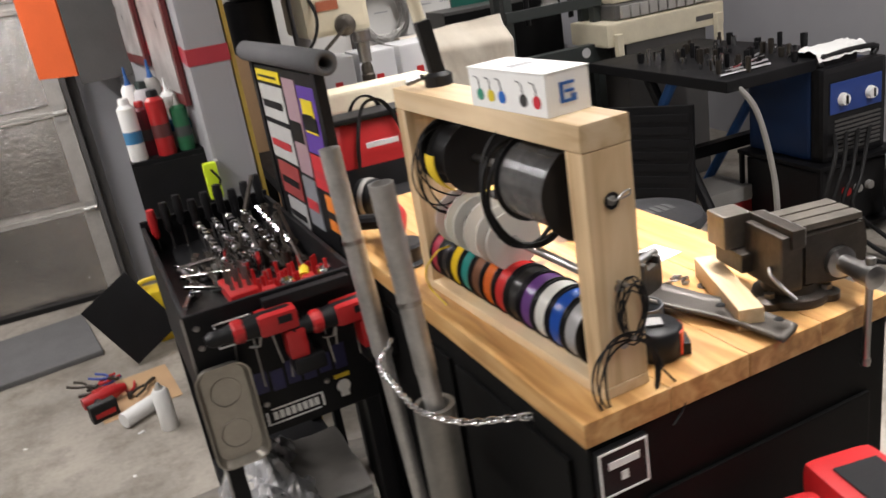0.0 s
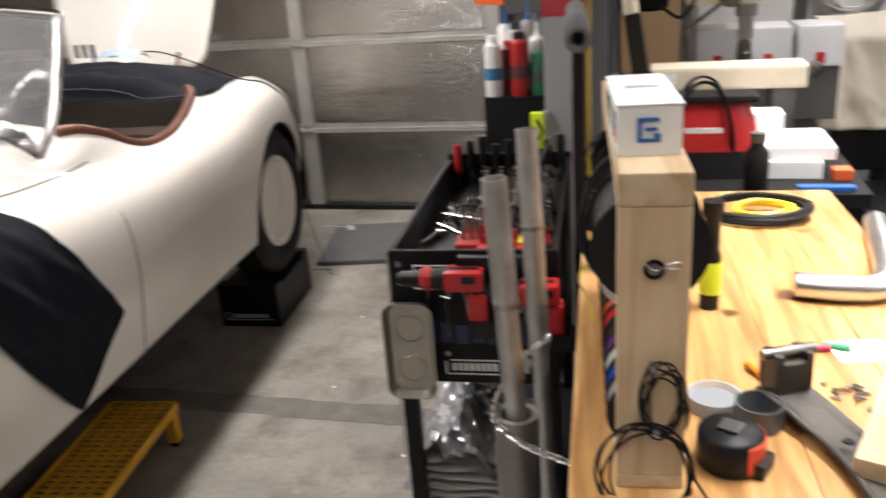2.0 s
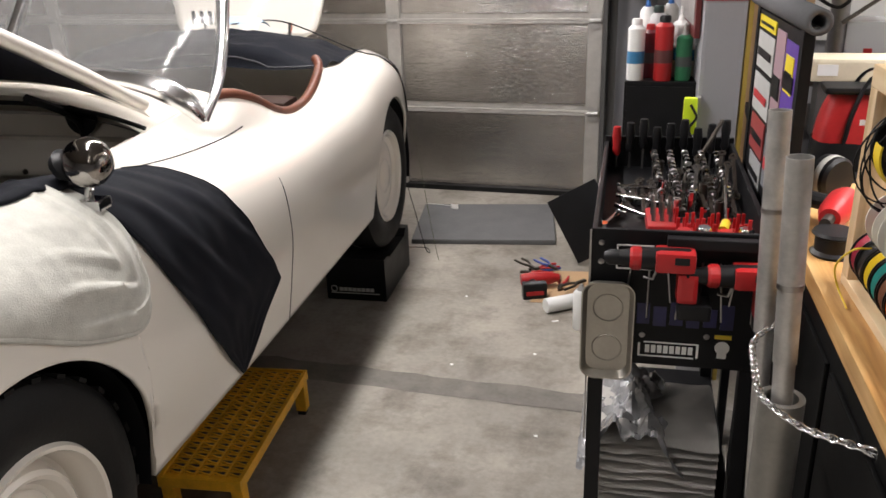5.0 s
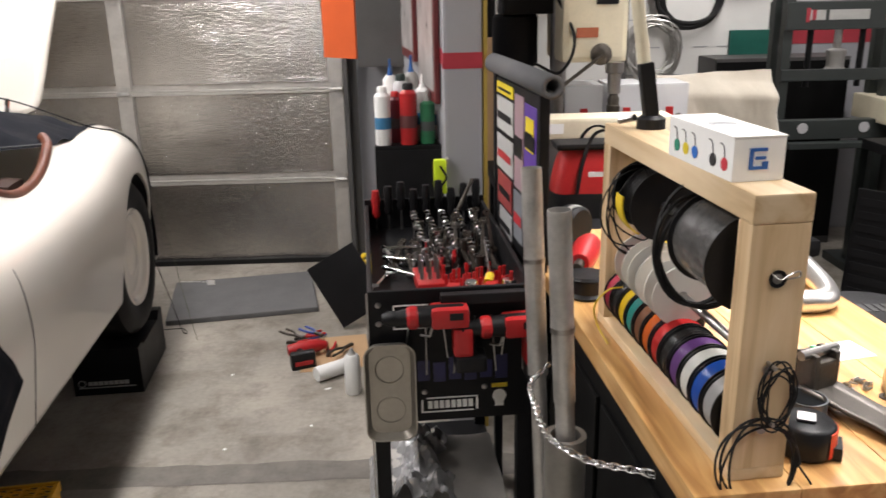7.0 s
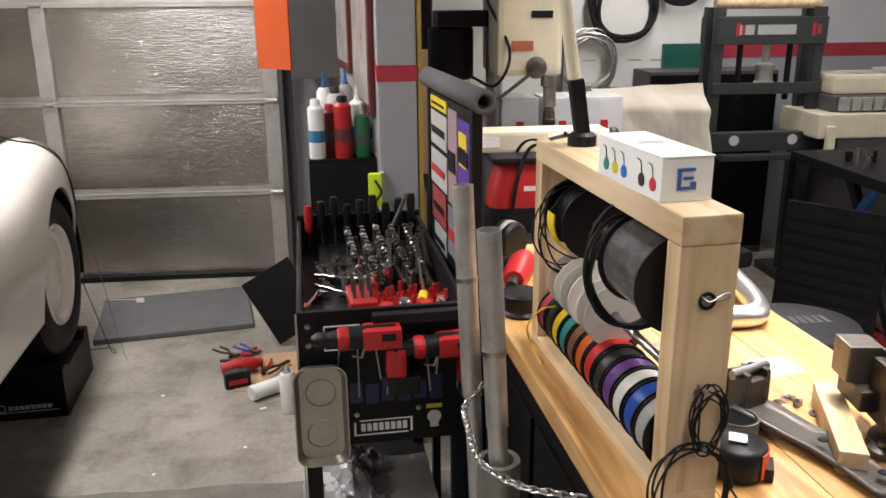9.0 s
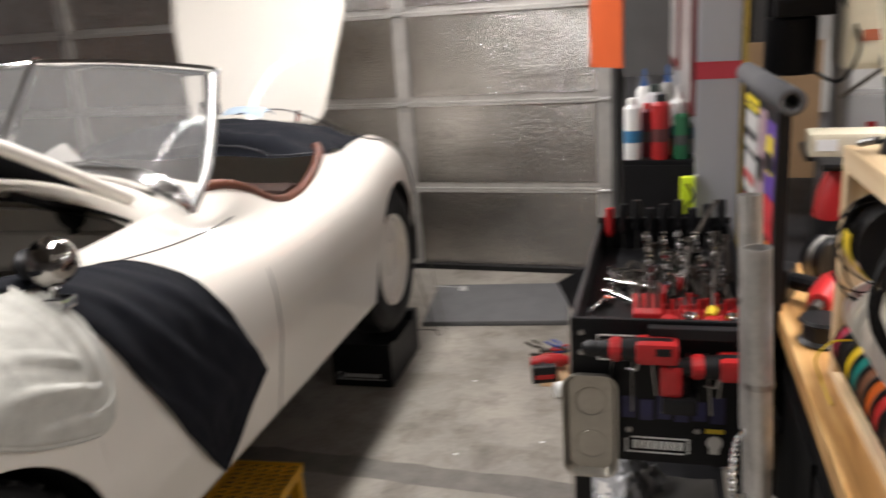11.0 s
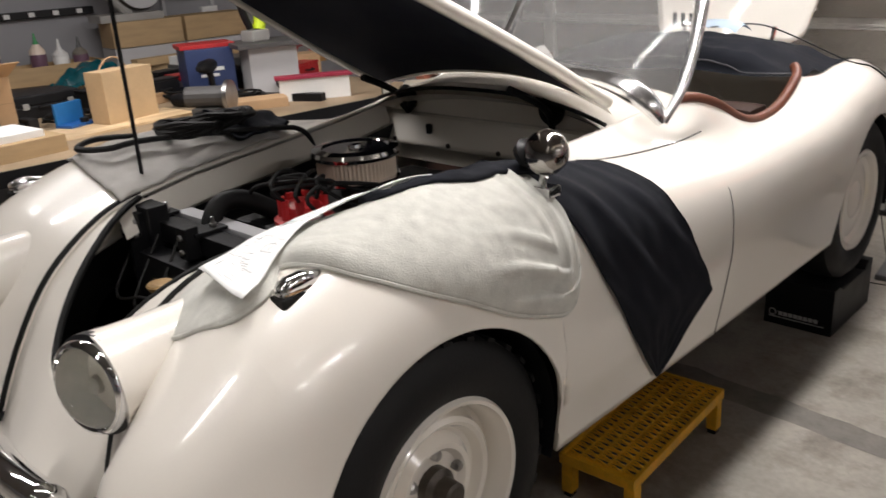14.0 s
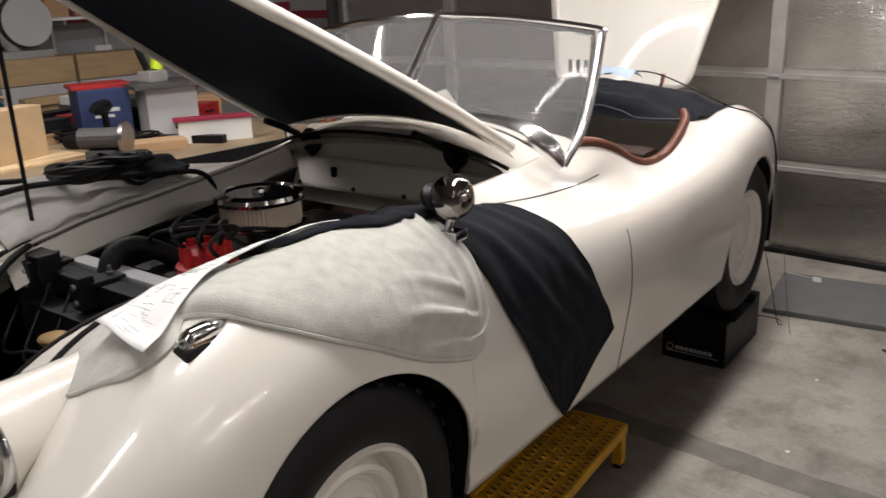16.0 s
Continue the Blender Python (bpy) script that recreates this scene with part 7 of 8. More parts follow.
paps = [((0.425, -0.29), (0.625, -0.325), (0.40, -0.06), (0.50, -0.04), 0), ((0.41, -0.08), (0.515, -0.07), (0.545, 0.20), (0.582, 0.20), 0.004)]
for a, b_, c_, d_, h in paps:
    def pap(u, v, a=a, b_=b_, c_=c_, d_=d_, h=h):
        p = (Vector(a).lerp(Vector(b_), u)).lerp(Vector(c_).lerp(Vector(d_), u), v)
        return Vector((p.x, p.y, max(1.056 + h, zsurf(p.x, p.y) + 0.038 + h) + 0.010 * math.sin(v * 3.1) + 0.006 * rough_n((u * 2, v * 3, h))))
    pp = laid("wiring_sheet", pap, 12, 16, PAPER, "white printed wiring sheet lying on the wing", "paper", 0.002)
    bm = B()
    random.seed(4)
    for k in range(46):
        u0, v0 = random.uniform(0.08, 0.8), random.uniform(0.05, 0.9)
        du, dv = random.choice(((0.25, 0.0), (0.0, 0.10), (0.12, 0.0), (0.18, 0.005)))
        pts = [pap(min(0.95, u0 + du * j / 3), min(0.95, v0 + dv * j / 3), a, b_, c_, d_, h) + Vector((0, 0, 0.0012)) for j in range(4)]
        sweep(bm, pts, 0.0004, 4)
    part("fine_print", bm, paint(0.25, 0.25, 0.26), pp)["kind"] = "stuff"

sl = thing("ball_mirror", "chrome ball-backed mirror clipped to the wing", "mirror", 0, 0, 0)
sl.matrix_world = mcar @ Matrix.Translation((0.718, 0.425, 1.165))
sl.scale = (1.18, 1.18, 1.18)
part("shell", lathe(B(), [(0, -0.044), (0.018, -0.040), (0.034, -0.028), (0.043, -0.01), (0.044, 0.006), (0.038, 0.02), (0.026, 0.028), (0, 0.03)], Matrix.Rotation(radians(70), 4, "X"), 32), mat("dark_chrome", (0.36, 0.34, 0.32), 0.10, 1.0, var=0.1), sl, "dark chrome shell", True)
part("stem", rod(B(), (0, 0, -0.03), (-0.02, 0.0, -0.09), 0.008, 10), CHROME, sl)
part("clip", box(B(), -0.045, 0.02, -0.02, 0.02, -0.085, -0.065, 0.005), CHROME, sl)
part("cup", lathe(B(), [(0, 0), (0.025, 0.005), (0.03, 0.02), (0.02, 0.03), (0, 0.03)], Matrix.Translation((-0.06, 0.0, -0.015)) @ Matrix.Rotation(radians(60), 4, "Y"), 20), BLACKP, sl, "", True)

ph = thing("folded_visor", "pale blue plastic visor lying on the folded top", "visor", 0, 0, 0)
ph.matrix_world = mcar @ pose(0.12, 2.50, 1.208, 0, 0, -15)
part("shell", sheet(B(), lambda u, v: Vector((-0.12 + 0.24 * u, -0.05 + 0.10 * v, 0.035 - 0.05 * (2 * v - 1) ** 2 * 0.6 - 0.02 * (2 * u - 1) ** 4)), 16, 8), paint(0.45, 0.55, 0.65, 0.25), ph, "", True)
for k in range(3):
    part("fitting", rod(B(), (-0.22 - 0.05 * k, 0.05, -0.01), (-0.22 - 0.05 * k, 0.05, 0.05), 0.01, 10), BLACKP, ph)

laid("door_cloth", lambda u, v: Vector((-0.64 + 0.20 * v + 0.01 * rough_n((u * 6, v * 3, 4)), 1.36 + 0.72 * u, 1.10 + 0.055 * math.sin(v * 3.1) - 0.05 * math.sin(u * 3.1) - 0.10 * max(0, v - 0.6) + 0.022 * rough_n((u * 5, v * 3, 8)))), 30, 12, GREYC, "crumpled grey cloth bundled on the far door", "cloth", 0.006)
rw = [skin(2.50 + 0.022 * i, 0.10 + 0.022 * i, 0.018) for i in range(22)]
cw = tagged(part("thin_cord", sweep(B(), curve_pts([(0.10, 2.44, 1.215), (0.25, 2.50, 1.225), (0.40, 2.47, 1.20)] + rw[2::4], 4), 0.0035, 6), RUBBER, None, "", True), "thin black cord running over the rear wing", "cable")
cw.matrix_world = mcar

# ---------- machines in the far bay ----------
PRESSG = paint(0.028, 0.034, 0.032)
ps = thing("shop_press", "dark grey-green hydraulic shop press with gauge plate", "press", 2.66, 4.42, 0)
for x in (-0.30, 0.26):
    part("upright", box(box(B(), x, x + 0.05, -0.08, -0.03, 0, 1.55, 0.004), x, x + 0.05, 0.05, 0.1, 0, 1.55, 0.004), PRESSG, ps)
# dark cabinet added behind the press to keep the pale wall from showing
sc = thing("backing_cabinet", "dark cabinet added as a backing behind the press", "cabinet", 2.70, 5.10, 0)
part("body", box(B(), -0.46, 0.36, -0.14, 0.16, 0, 1.17, 0.004), CHARC, sc)
for x in (-0.455, -0.048):
    part("door", box(B(), x, x + 0.40, -0.150, -0.1405, 0.05, 1.15, 0.003), DULL, sc)
part("top_beam", box(box(B(), -0.30, 0.31, -0.10, -0.081, 1.36, 1.50, 0.004), -0.30, 0.31, 0.101, 0.12, 1.36, 1.50, 0.004), PRESSG, ps)
part("roller", rod(B(), (-0.28, 0, 1.57), (0.3, 0, 1.57), 0.03, 18), WOOD, ps)
part("mid_beam", box(B(), -0.30, 0.31, -0.10, -0.081, 1.10, 1.16, 0.004), PRESSG, ps)
part("bed", box(box(B(), -0.30, 0.31, -0.15, -0.081, 0.80, 0.90, 0.004), -0.27, 0.27, -0.22, -0.151, 0.76, 0.79, 0.004), PRESSG, ps)
part("jack", lathe(B(), [(0, 1.13), (0.05, 1.13), (0.055, 1.14), (0.05, 1.16), (0.045, 1.16), (0.045, 1.22), (0.05, 1.23), (0.05, 1.25), (0.02, 1.26), (0.02, 1.36), (0, 1.36)], at(0.03, 0.0, 0), 22), GREYM, ps, "grey bottle jack", True, 40)
part("label", box(box(B(), -0.08, 0.13, -0.1025, -0.1005, 1.41, 1.46), -0.18, -0.10, -0.1025, -0.1005, 1.41, 1.46), paint(0.42, 0.42, 0.4), ps)
for x in (-0.2, 0.22):
    part("arrow_mark", box(box(B(), x, x + 0.02, -0.1028, -0.1005, 1.40, 1.47), x + 0.03, x + 0.05, -0.1028, -0.1005, 1.41, 1.46), REDSTR, ps)
for x in (-0.13, 0.15):
    part("spring", rod(B(), (x, -0.02, 1.06), (x, -0.02, 1.36), 0.016, 10), BLACK, ps)
for x in (-0.34, 0.22):
    part("foot", box(B(), x, x + 0.12, -0.25, 0.25, 0, 0.05, 0.004), PRESSG, ps)
for x in (-0.18, 0.15):
    part("round_plate", lathe(B(), [(0, 0), (0.028, 0), (0.028, 0.003), (0, 0.003)], Matrix.Translation((x, -0.151, 0.86)) @ Matrix.Rotation(radians(90), 4, "X"), 16), LIGHTW, ps)

wb = tagged(part("notice_board", box(B(), 0.95, 2.75, 5.27, 5.296, 0.9, 1.95, 0.003), WHITE), "white wall board with pinned drawings", "board")
for k in range(12):
    x, z = 1.75 + 0.15 * (k % 5), 1.05 + 0.17 * (k // 5)
    part("written_bar", box(B(), x, x + 0.09, 5.267, 5.2695, z, z + 0.006), paint(0.4, 0.4, 0.42), wb)
gp = tagged(part("green_plate", box(B(), 2.42, 2.80, 5.235, 5.262, 1.02, 1.32, 0.004), paint(0.01, 0.10, 0.075)), "dark green cutting mat hung on the wall board", "mat")
coil("hose", "black rubber hose coiled on a wall hook", (2.15, 5.22, 1.55), 0.20, 0.20, 4, 0.013, RUBBER, "y", 0.02)
coil("hose", "black rubber hose coiled on a wall hook", (2.52, 5.22, 1.70), 0.15, 0.13, 3, 0.014, RUBBER, "y", 0.02)
coil("wire_loop", "large coil of bright steel wire on the wall", (1.93, 5.2, 1.22), 0.15, 0.17, 12, 0.006, GALV, "y", 0.022)
pn = tagged(part("dark_panel", box(B(), 0.70, 0.94, 5.25, 5.298, 0.7, 1.9, 0.004), BLACK), "tall black panel hung against the wall", "panel")
cbp = tagged(part("tan_board", box(B(), 0.72, 1.05, 4.3, 4.33, 0, 1.36, 0.004), CARD), "tan hardboard sheet leaning behind the post", "board")
wt = thing("welding_table", "black steel table crowded with sockets", "table", 3.02, 3.45, 0)
part("top", box(B(), -0.36, 0.36, -0.55, 0.55, 0.80, 0.85, 0.006), BLACK, wt)
for x in (-0.30, 0.30):
    part("leg", sweep(B(), [(x, -0.48, 0), (x, 0.1, 0.80)], 0.028, 10), BLACK, wt)
    part("leg", sweep(B(), [(x, 0.48, 0), (x, -0.1, 0.80)], 0.026, 10), BLUE, wt)
part("beam", box(B(), -0.3, 0.3, -0.03, 0.03, 0.36, 0.42, 0.004), BLACK, wt)
random.seed(14)
for k in range(60):
    t = thing("socket", "steel socket standing on the black table", "socket", 2.72 + random.uniform(0, 0.6), 2.95 + random.uniform(0, 0.85), 0.85, 0, "sockets on the table")
    h, r = random.uniform(0.025, 0.075), random.uniform(0.008, 0.018)
    part("body", lathe(B(), [(r * 0.6, h * 0.8), (r * 0.6, h), (r, h), (r, h * 0.4), (r * 0.8, 0), (0, 0)], None, 12), (CHROME, BLACKP, DARKSTEEL)[k % 3], t, "", True, 40)
for k in range(4):
    t = thing("torque_bar", "long chrome bar lying on the table", "bar", 2.74 + 0.06 * k, 2.98 + 0.05 * k, 0.85, 8 * k, "bars on the table")
    part("bar", rod(B(), (-0.05, 0, 0.012), (0.22, 0.0, 0.012), 0.008, 8), CHROME, t)
pnl = tagged(part("louvre_panel", box(B(), -0.22, 0.22, -0.012, 0.012, 0, 0.74, 0.004), BLACK), "dark ribbed panel leaning on the table", "panel")
pnl.matrix_world = Matrix.Translation((2.44, 3.22, 0.0)) @ Matrix.Rotation(radians(-52), 4, "Z") @ Matrix.Rotation(radians(-6), 4, "X")
for k in range(12):
    part("rib", box(B(), -0.20, 0.20, -0.018, -0.0125, 0.04 + 0.057 * k, 0.075 + 0.057 * k, 0.003), BLACK, pnl)
bd = thing("bead_bender", "cream enamelled sheet metal machine", "machine", 3.25, 4.35, 0)
part("stand", box(B(), -0.25, 0.3, -0.2, 0.2, 0, 0.88, 0.006), CHARC, bd)
part("base", box(B(), -0.38, 0.42, -0.22, 0.18, 0.88, 1.01, 0.012), BEIGE, bd, "cream base")
part("top_cover", box(B(), -0.26, 0.36, -0.12, 0.20, 1.10, 1.20, 0.02, Matrix.Translation((0, 0, 0))), BEIGE, bd, "cream top cover")
part("dark_slope", box(B(), -0.28, 0.38, -0.16, 0.10, 1.012, 1.098, 0.01), CHARC, bd)
for k in range(10):
    part("finger", box(B(), -0.25 + 0.062 * k, -0.20 + 0.062 * k, -0.19, -0.162, 1.02, 1.09, 0.004), GREYM, bd)
for k in range(3):
    part("plate", box(B(), -0.1 + 0.17 * k, 0.06 + 0.17 * k, -0.06, 0.08, 1.20, 1.205 + 0.02 * k, 0.003), GREYM, bd)
for x in (-0.32, 0.36):
    part("strut", box(B(), x - 0.02, x + 0.02, -0.26, -0.222, 0.78, 0.95, 0.004), BEIGE, bd)
part("label_bar", box(B(), 0.22, 0.36, -0.2225, -0.2205, 0.92, 0.95), CHARC, bd)

wc = thing("welder_cart", "black welding cart with cables", "cart", 3.32, 3.05, 0)
for z in (0.03, 0.36):
    part("shelf", box(B(), -0.24, 0.24, -0.24, 0.30, z, z + 0.02, 0.003), BLACK, wc)
for x in (-0.23, 0.21):
    for y in (-0.23, 0.28):
        part("post", box(B(), x, x + 0.02, y, y + 0.02, 0, 0.36, 0.002), BLACK, wc)
wl = thing("welder", "blue and black welding machine with two knobs", "welder", 3.32, 3.05, 0.38)
part("shell", box(B(), -0.18, 0.18, -0.12, 0.28, 0.0, 0.42, 0.02), paint(0.008, 0.03, 0.10), wl, "dark blue painted shell")
part("face", box(B(), -0.185, 0.185, -0.20, -0.121, 0.0, 0.43, 0.025), BLACKP, wl, "black front face")
part("panel", box(B(), -0.15, 0.15, -0.206, -0.2005, 0.22, 0.36, 0.004), paint(0.02, 0.05, 0.22), wl)
for x in (-0.08, 0.08):
    kn = part("knob", lathe(B(), [(0, 0.025), (0.025, 0.022), (0.03, 0), (0, 0)], Matrix.Translation((x, -0.206, 0.28)) @ Matrix.Rotation(radians(90), 4, "X"), 20), PAPER, wl, "pale control knob", True, 40)
    part("pointer", box(B(), x - 0.004, x + 0.004, -0.236, -0.2315, 0.262, 0.30), BLACKP, kn)
for k in range(8):
    part("louvre", box(B(), -0.12, 0.15, -0.205, -0.2005, 0.04 + 0.02 * k, 0.05 + 0.02 * k), CHARC, wl)
part("handle", sweep(B(), curve_pts([(-0.15, -0.15, 0.43), (-0.15, -0.15, 0.47), (0.15, -0.15, 0.47), (0.15, -0.15, 0.43)], 4), 0.015, 10), BLACKP, wl, "", True)
rg2 = tagged(part("white_rag", sheet(B(), lambda u, v: Vector((3.14 + 0.30 * u, 2.88 + 0.2 * v, 0.875 + 0.03 * abs(rough_n((u * 5, v * 5, 2))) - 0.04 * (2 * v - 1) ** 4)), 16, 12), PAPER, None, "", True), "crumpled white rag on the welder", "rag")
w2 = thing("power_unit", "dark power unit on the cart's lower shelf", "machine", 3.32, 3.05, 0.05)
part("case", box(B(), -0.2, 0.2, -0.2, 0.28, 0, 0.29, 0.015), BLACKP, w2)
for k, c_ in enumerate((REDP, GREYM, GREYM)):
    part("knob", lathe(B(), [(0, 0.02), (0.02, 0.018), (0.022, 0), (0, 0)], Matrix.Translation((-0.05 + 0.07 * k, -0.2, 0.17)) @ Matrix.Rotation(radians(90), 4, "X"), 16), c_, w2)
coil("welding_cable", "coiled black welding cable on the cart", (3.52, 2.76, 0.22), 0.10, 0.14, 7, 0.009, RUBBER, "y", 0.02)
for k in range(4):
    tagged(part("welding_lead", sweep(B(), curve_pts([(3.20 + 0.07 * k, 2.85, 0.50), (3.05 + 0.05 * k, 2.70, 0.46 - 0.04 * k), (2.94 + 0.06 * k, 2.66, 0.22), (3.0 + 0.09 * k, 2.60, 0.012 + 0.012 * k), (3.3 - 0.1 * k, 2.35 - 0.12 * k, 0.012 + 0.002 * k), (2.6 + 0.3 * k, 2.1 + 0.1 * k, 0.012)], 8), 0.010, 8), RUBBER, None, "", True), "thick black welding lead trailing on the floor", "cable", "welding leads")
tcn = tagged(part("torch_lead", sweep(B(), curve_pts([(2.72, 2.92, 0.83), (2.78, 2.86, 0.70), (2.84, 2.83, 0.40), (2.86, 2.80, 0.015), (2.95, 2.7, 0.013)], 8), 0.013, 8), GREYM, None, "", True), "grey torch lead hanging from the table", "cable")
tcn2 = thing("chop_saw", "grey and red machine on the floor", "machine", 2.98, 3.45, 0)
part("base", box(B(), -0.2, 0.2, -0.15, 0.15, 0, 0.12, 0.01), paint(0.3, 0.02, 0.02), tcn2)
part("body", box(B(), -0.16, 0.14, -0.16, 0.10, 0.121, 0.20, 0.012), GREYM, tcn2)
rd = thing("red_stand", "tall red plastic stand with a black inlay", "tool case", 1.115, 0.815, 0.275, -8)
part("body", box(box(B(), -0.16, 0.13, -0.10, 0.10, 0.30, 0.44, 0.03), 0.0, 0.12, -0.08, 0.09, 0.43, 0.50, 0.02), REDP, rd, "", True)
for x in (-0.13, 0.10):
    part("leg", box(B(), x - 0.03, x + 0.02, -0.08, 0.08, -0.275, 0.31, 0.01), REDP, rd)
part("inlay", box(B(), 0.025, 0.10, -0.045, 0.05, 0.5005, 0.504, 0.002), BLACKP, rd)
part("ridge", box(B(), -0.14, 0.0, -0.05, 0.06, 0.4405, 0.47, 0.012), REDP, rd)

# ---------- bench and clutter along the left wall ----------
lb = thing("long_bench", "long plywood work table with a black edge", "table", -3.55, 1.75, 0)
part("top", box(B(), -0.75, 0.70, -1.9, 1.2, 0.875, 0.915, 0.004), mat("work_table_top", (0.30, 0.22, 0.14), 0.55, var=0.3, scale=5), lb)
part("edge", box(B(), 0.701, 0.716, -1.9, 1.2, 0.855, 0.917, 0.002), BLACK, lb)
for x in (-0.68, 0.62):
    for y in (-1.8, -0.3, 1.1):
        part("leg", box(B(), x - 0.04, x + 0.04, y - 0.04, y + 0.04, 0, 0.874, 0.003), WOODZ, lb)
b2 = thing("wall_bench", "wooden bench fixed along the grey wall", "bench", -5.25, 2.0, 0)
part("top", box(B(), -0.44, 0.40, -2.2, 1.6, 0.86, 0.90, 0.004), BENCHW, b2)
part("front", box(B(), 0.30, 0.32, -2.2, 1.6, 0, 0.859), CHARC, b2)


def boxy(name, label, cat, x, y, z, w, d, h, rz, material, flaps=False):
    t = thing(name, label, cat, x, y, z, rz)
    part("body", box(B(), -w / 2, w / 2, -d / 2, d / 2, 0, h, 0.004), material, t)
    if flaps:
        for sx in (-1, 1):
            part("flap", box(B(), -0.001, 0.002, -d / 2, d / 2, 0, w * 0.42, 0, Matrix.Translation((sx * w / 2, 0, h)) @ Matrix.Rotation(radians(62 * sx), 4, "Y")), material, t)
        part("tape", box(B(), w / 2 + 0.0003, w / 2 + 0.0012, -d / 2, d / 2, h * 0.55, h * 0.56), paint(0.3, 0.2, 0.1), t)
    return t


boxy("carton", "open brown cardboard carton on the bench", "box", -3.72, 0.82, 0.915, 0.34, 0.40, 0.27, 12, CARD, True)
boxy("carton", "low brown cardboard tray on the table", "box", -3.22, 2.0, 0.915, 0.16, 0.42, 0.045, -22, CARD)
boxy("paper_bag", "folded kraft paper bag with handles", "bag", -3.47, 1.50, 0.927, 0.12, 0.30, 0.24, 20, mat("kraft_paper", (0.56, 0.40, 0.23), 0.8, var=0.1), False)
tagged(part("bag_handle", sweep(B(), curve_pts([(-3.50, 1.42, 1.166), (-3.52, 1.47, 1.21), (-3.54, 1.53, 1.21), (-3.55, 1.57, 1.166)], 4), 0.004, 6), CARD), "twisted paper handle of the kraft bag", "handle")
pw = tagged(part("plywood_sheet", box(B(), -0.14, 0.14, -0.42, 0.42, 0, 0.012, 0.001, pose(-3.40, 1.35, 0.915, 0, 0, 8)), WOOD), "pale plywood offcut on the table", "plywood")
bj = thing("blue_jig", "blue aluminium corner jig on the plywood", "jig", -3.52, 1.28, 0.927, 25)
part("foot", box(B(), -0.05, 0.05, -0.08, 0.08, 0, 0.012, 0.002), BLUE, bj)
part("upright", box(B(), -0.05, -0.035, -0.08, 0.08, 0.012, 0.11, 0.002), paint(0.02, 0.16, 0.42), bj)
part("knob", lathe(B(), [(0, 0), (0.02, 0), (0.02, 0.02), (0, 0.022)], at(0.02, 0.03, 0.012), 14), BLACKP, bj)
boxy("paper_stack", "stack of white papers on a wooden box", "papers", -3.15, 0.80, 0.985, 0.26, 0.36, 0.03, 10, PAPER)
boxy("wooden_box", "brown wooden tray under papers", "box", -3.13, 0.80, 0.915, 0.30, 0.5, 0.07, 10, PLAINW)
bb = boxy("machine_base", "dark blue router table base", "machine", -3.86, 2.14, 0.915, 0.26, 0.26, 0.26, -15, paint(0.03, 0.05, 0.14))
part("label_bars", box(box(B(), 0.131, 0.133, -0.06, 0.07, 0.14, 0.16), 0.131, 0.133, -0.06, 0.04, 0.11, 0.125), PAPER, bb)
boxy("parts_tray", "shallow red plastic tray on a blue machine", "tray", -3.86, 2.14, 1.175, 0.22, 0.30, 0.022, -15, REDP)
boxy("cloth_stack", "folded white cloths stacked on the bench", "cloth", -4.35, 2.35, 1.04, 0.24, 0.30, 0.05, 8, PAPER)
boxy("parts_bin", "dark plastic bin under folded cloths", "bin", -4.35, 2.35, 0.915, 0.26, 0.32, 0.124, 8, CHARC)
boxy("saw_fence", "long dark aluminium fence lying on the table", "fence", -3.30, 2.20, 0.915, 0.05, 0.62, 0.04, -62, BLACK)
gm = boxy("router_table", "grey metal machine box with a dark top", "machine", -3.62, 2.40, 0.915, 0.22, 0.27, 0.25, -15, LIGHTW)
part("top", box(B(), -0.17, 0.17, -0.20, 0.20, 0.251, 0.275, 0.003), CHARC, gm)
part("knob", lathe(B(), [(0, 0), (0.03, 0), (0.03, 0.03), (0, 0.035)], Matrix.Translation((0.13, 0.02, 0.05)) @ ZAX["x"], 16), BLACKP, gm)
nt = thing("cordless_vacuum", "neon yellow cordless tool standing upright", "tool", -3.66, 2.36, 1.19, 10)
part("battery", box(B(), -0.05, 0.05, -0.06, 0.06, 0, 0.06, 0.01), GREYM, nt)
part("body", sweep(B(), curve_pts([(0, 0.03, 0.06), (0, 0.05, 0.16), (0, 0.0, 0.26), (0, -0.08, 0.33)], 5), 0.035, 14), NEON, nt, "", True)
part("grip", sweep(B(), curve_pts([(0, -0.03, 0.07), (0, -0.07, 0.17), (0, -0.09, 0.30)], 5), 0.02, 12), BLACKP, nt, "", True)
fn = thing("router_fence", "white router fence with a red rail", "fence", -3.12, 2.36, 0.915, -30)
part("plate", box(B(), -0.02, 0.02, -0.18, 0.18, 0, 0.11, 0.003), WHITE, fn)
part("rail", box(B(), -0.03, 0.035, -0.2, 0.2, 0.111, 0.13, 0.004), paint(0.30, 0.02, 0.05), fn)
part("bracket", box(B(), -0.1, -0.021, -0.02, 0.02, 0, 0.09, 0.003), REDP, fn)
gr = thing("grinder", "dark bench grinder with a steel disc", "grinder", -3.15, 1.78, 0.915, 40)
part("motor", rod(B(), (-0.1, 0, 0.10), (0.1, 0, 0.10), 0.05, 16), CHARC, gr)
part("wheel", lathe(B(), [(0, 0), (0.075, 0), (0.075, 0.02), (0, 0.02)], Matrix.Translation((0.1, 0, 0.10)) @ ZAX["x"], 24), STEEL, gr, "", True, 40)
part("foot", box(B(), -0.07, 0.07, -0.05, 0.05, 0, 0.05, 0.006), CHARC, gr)

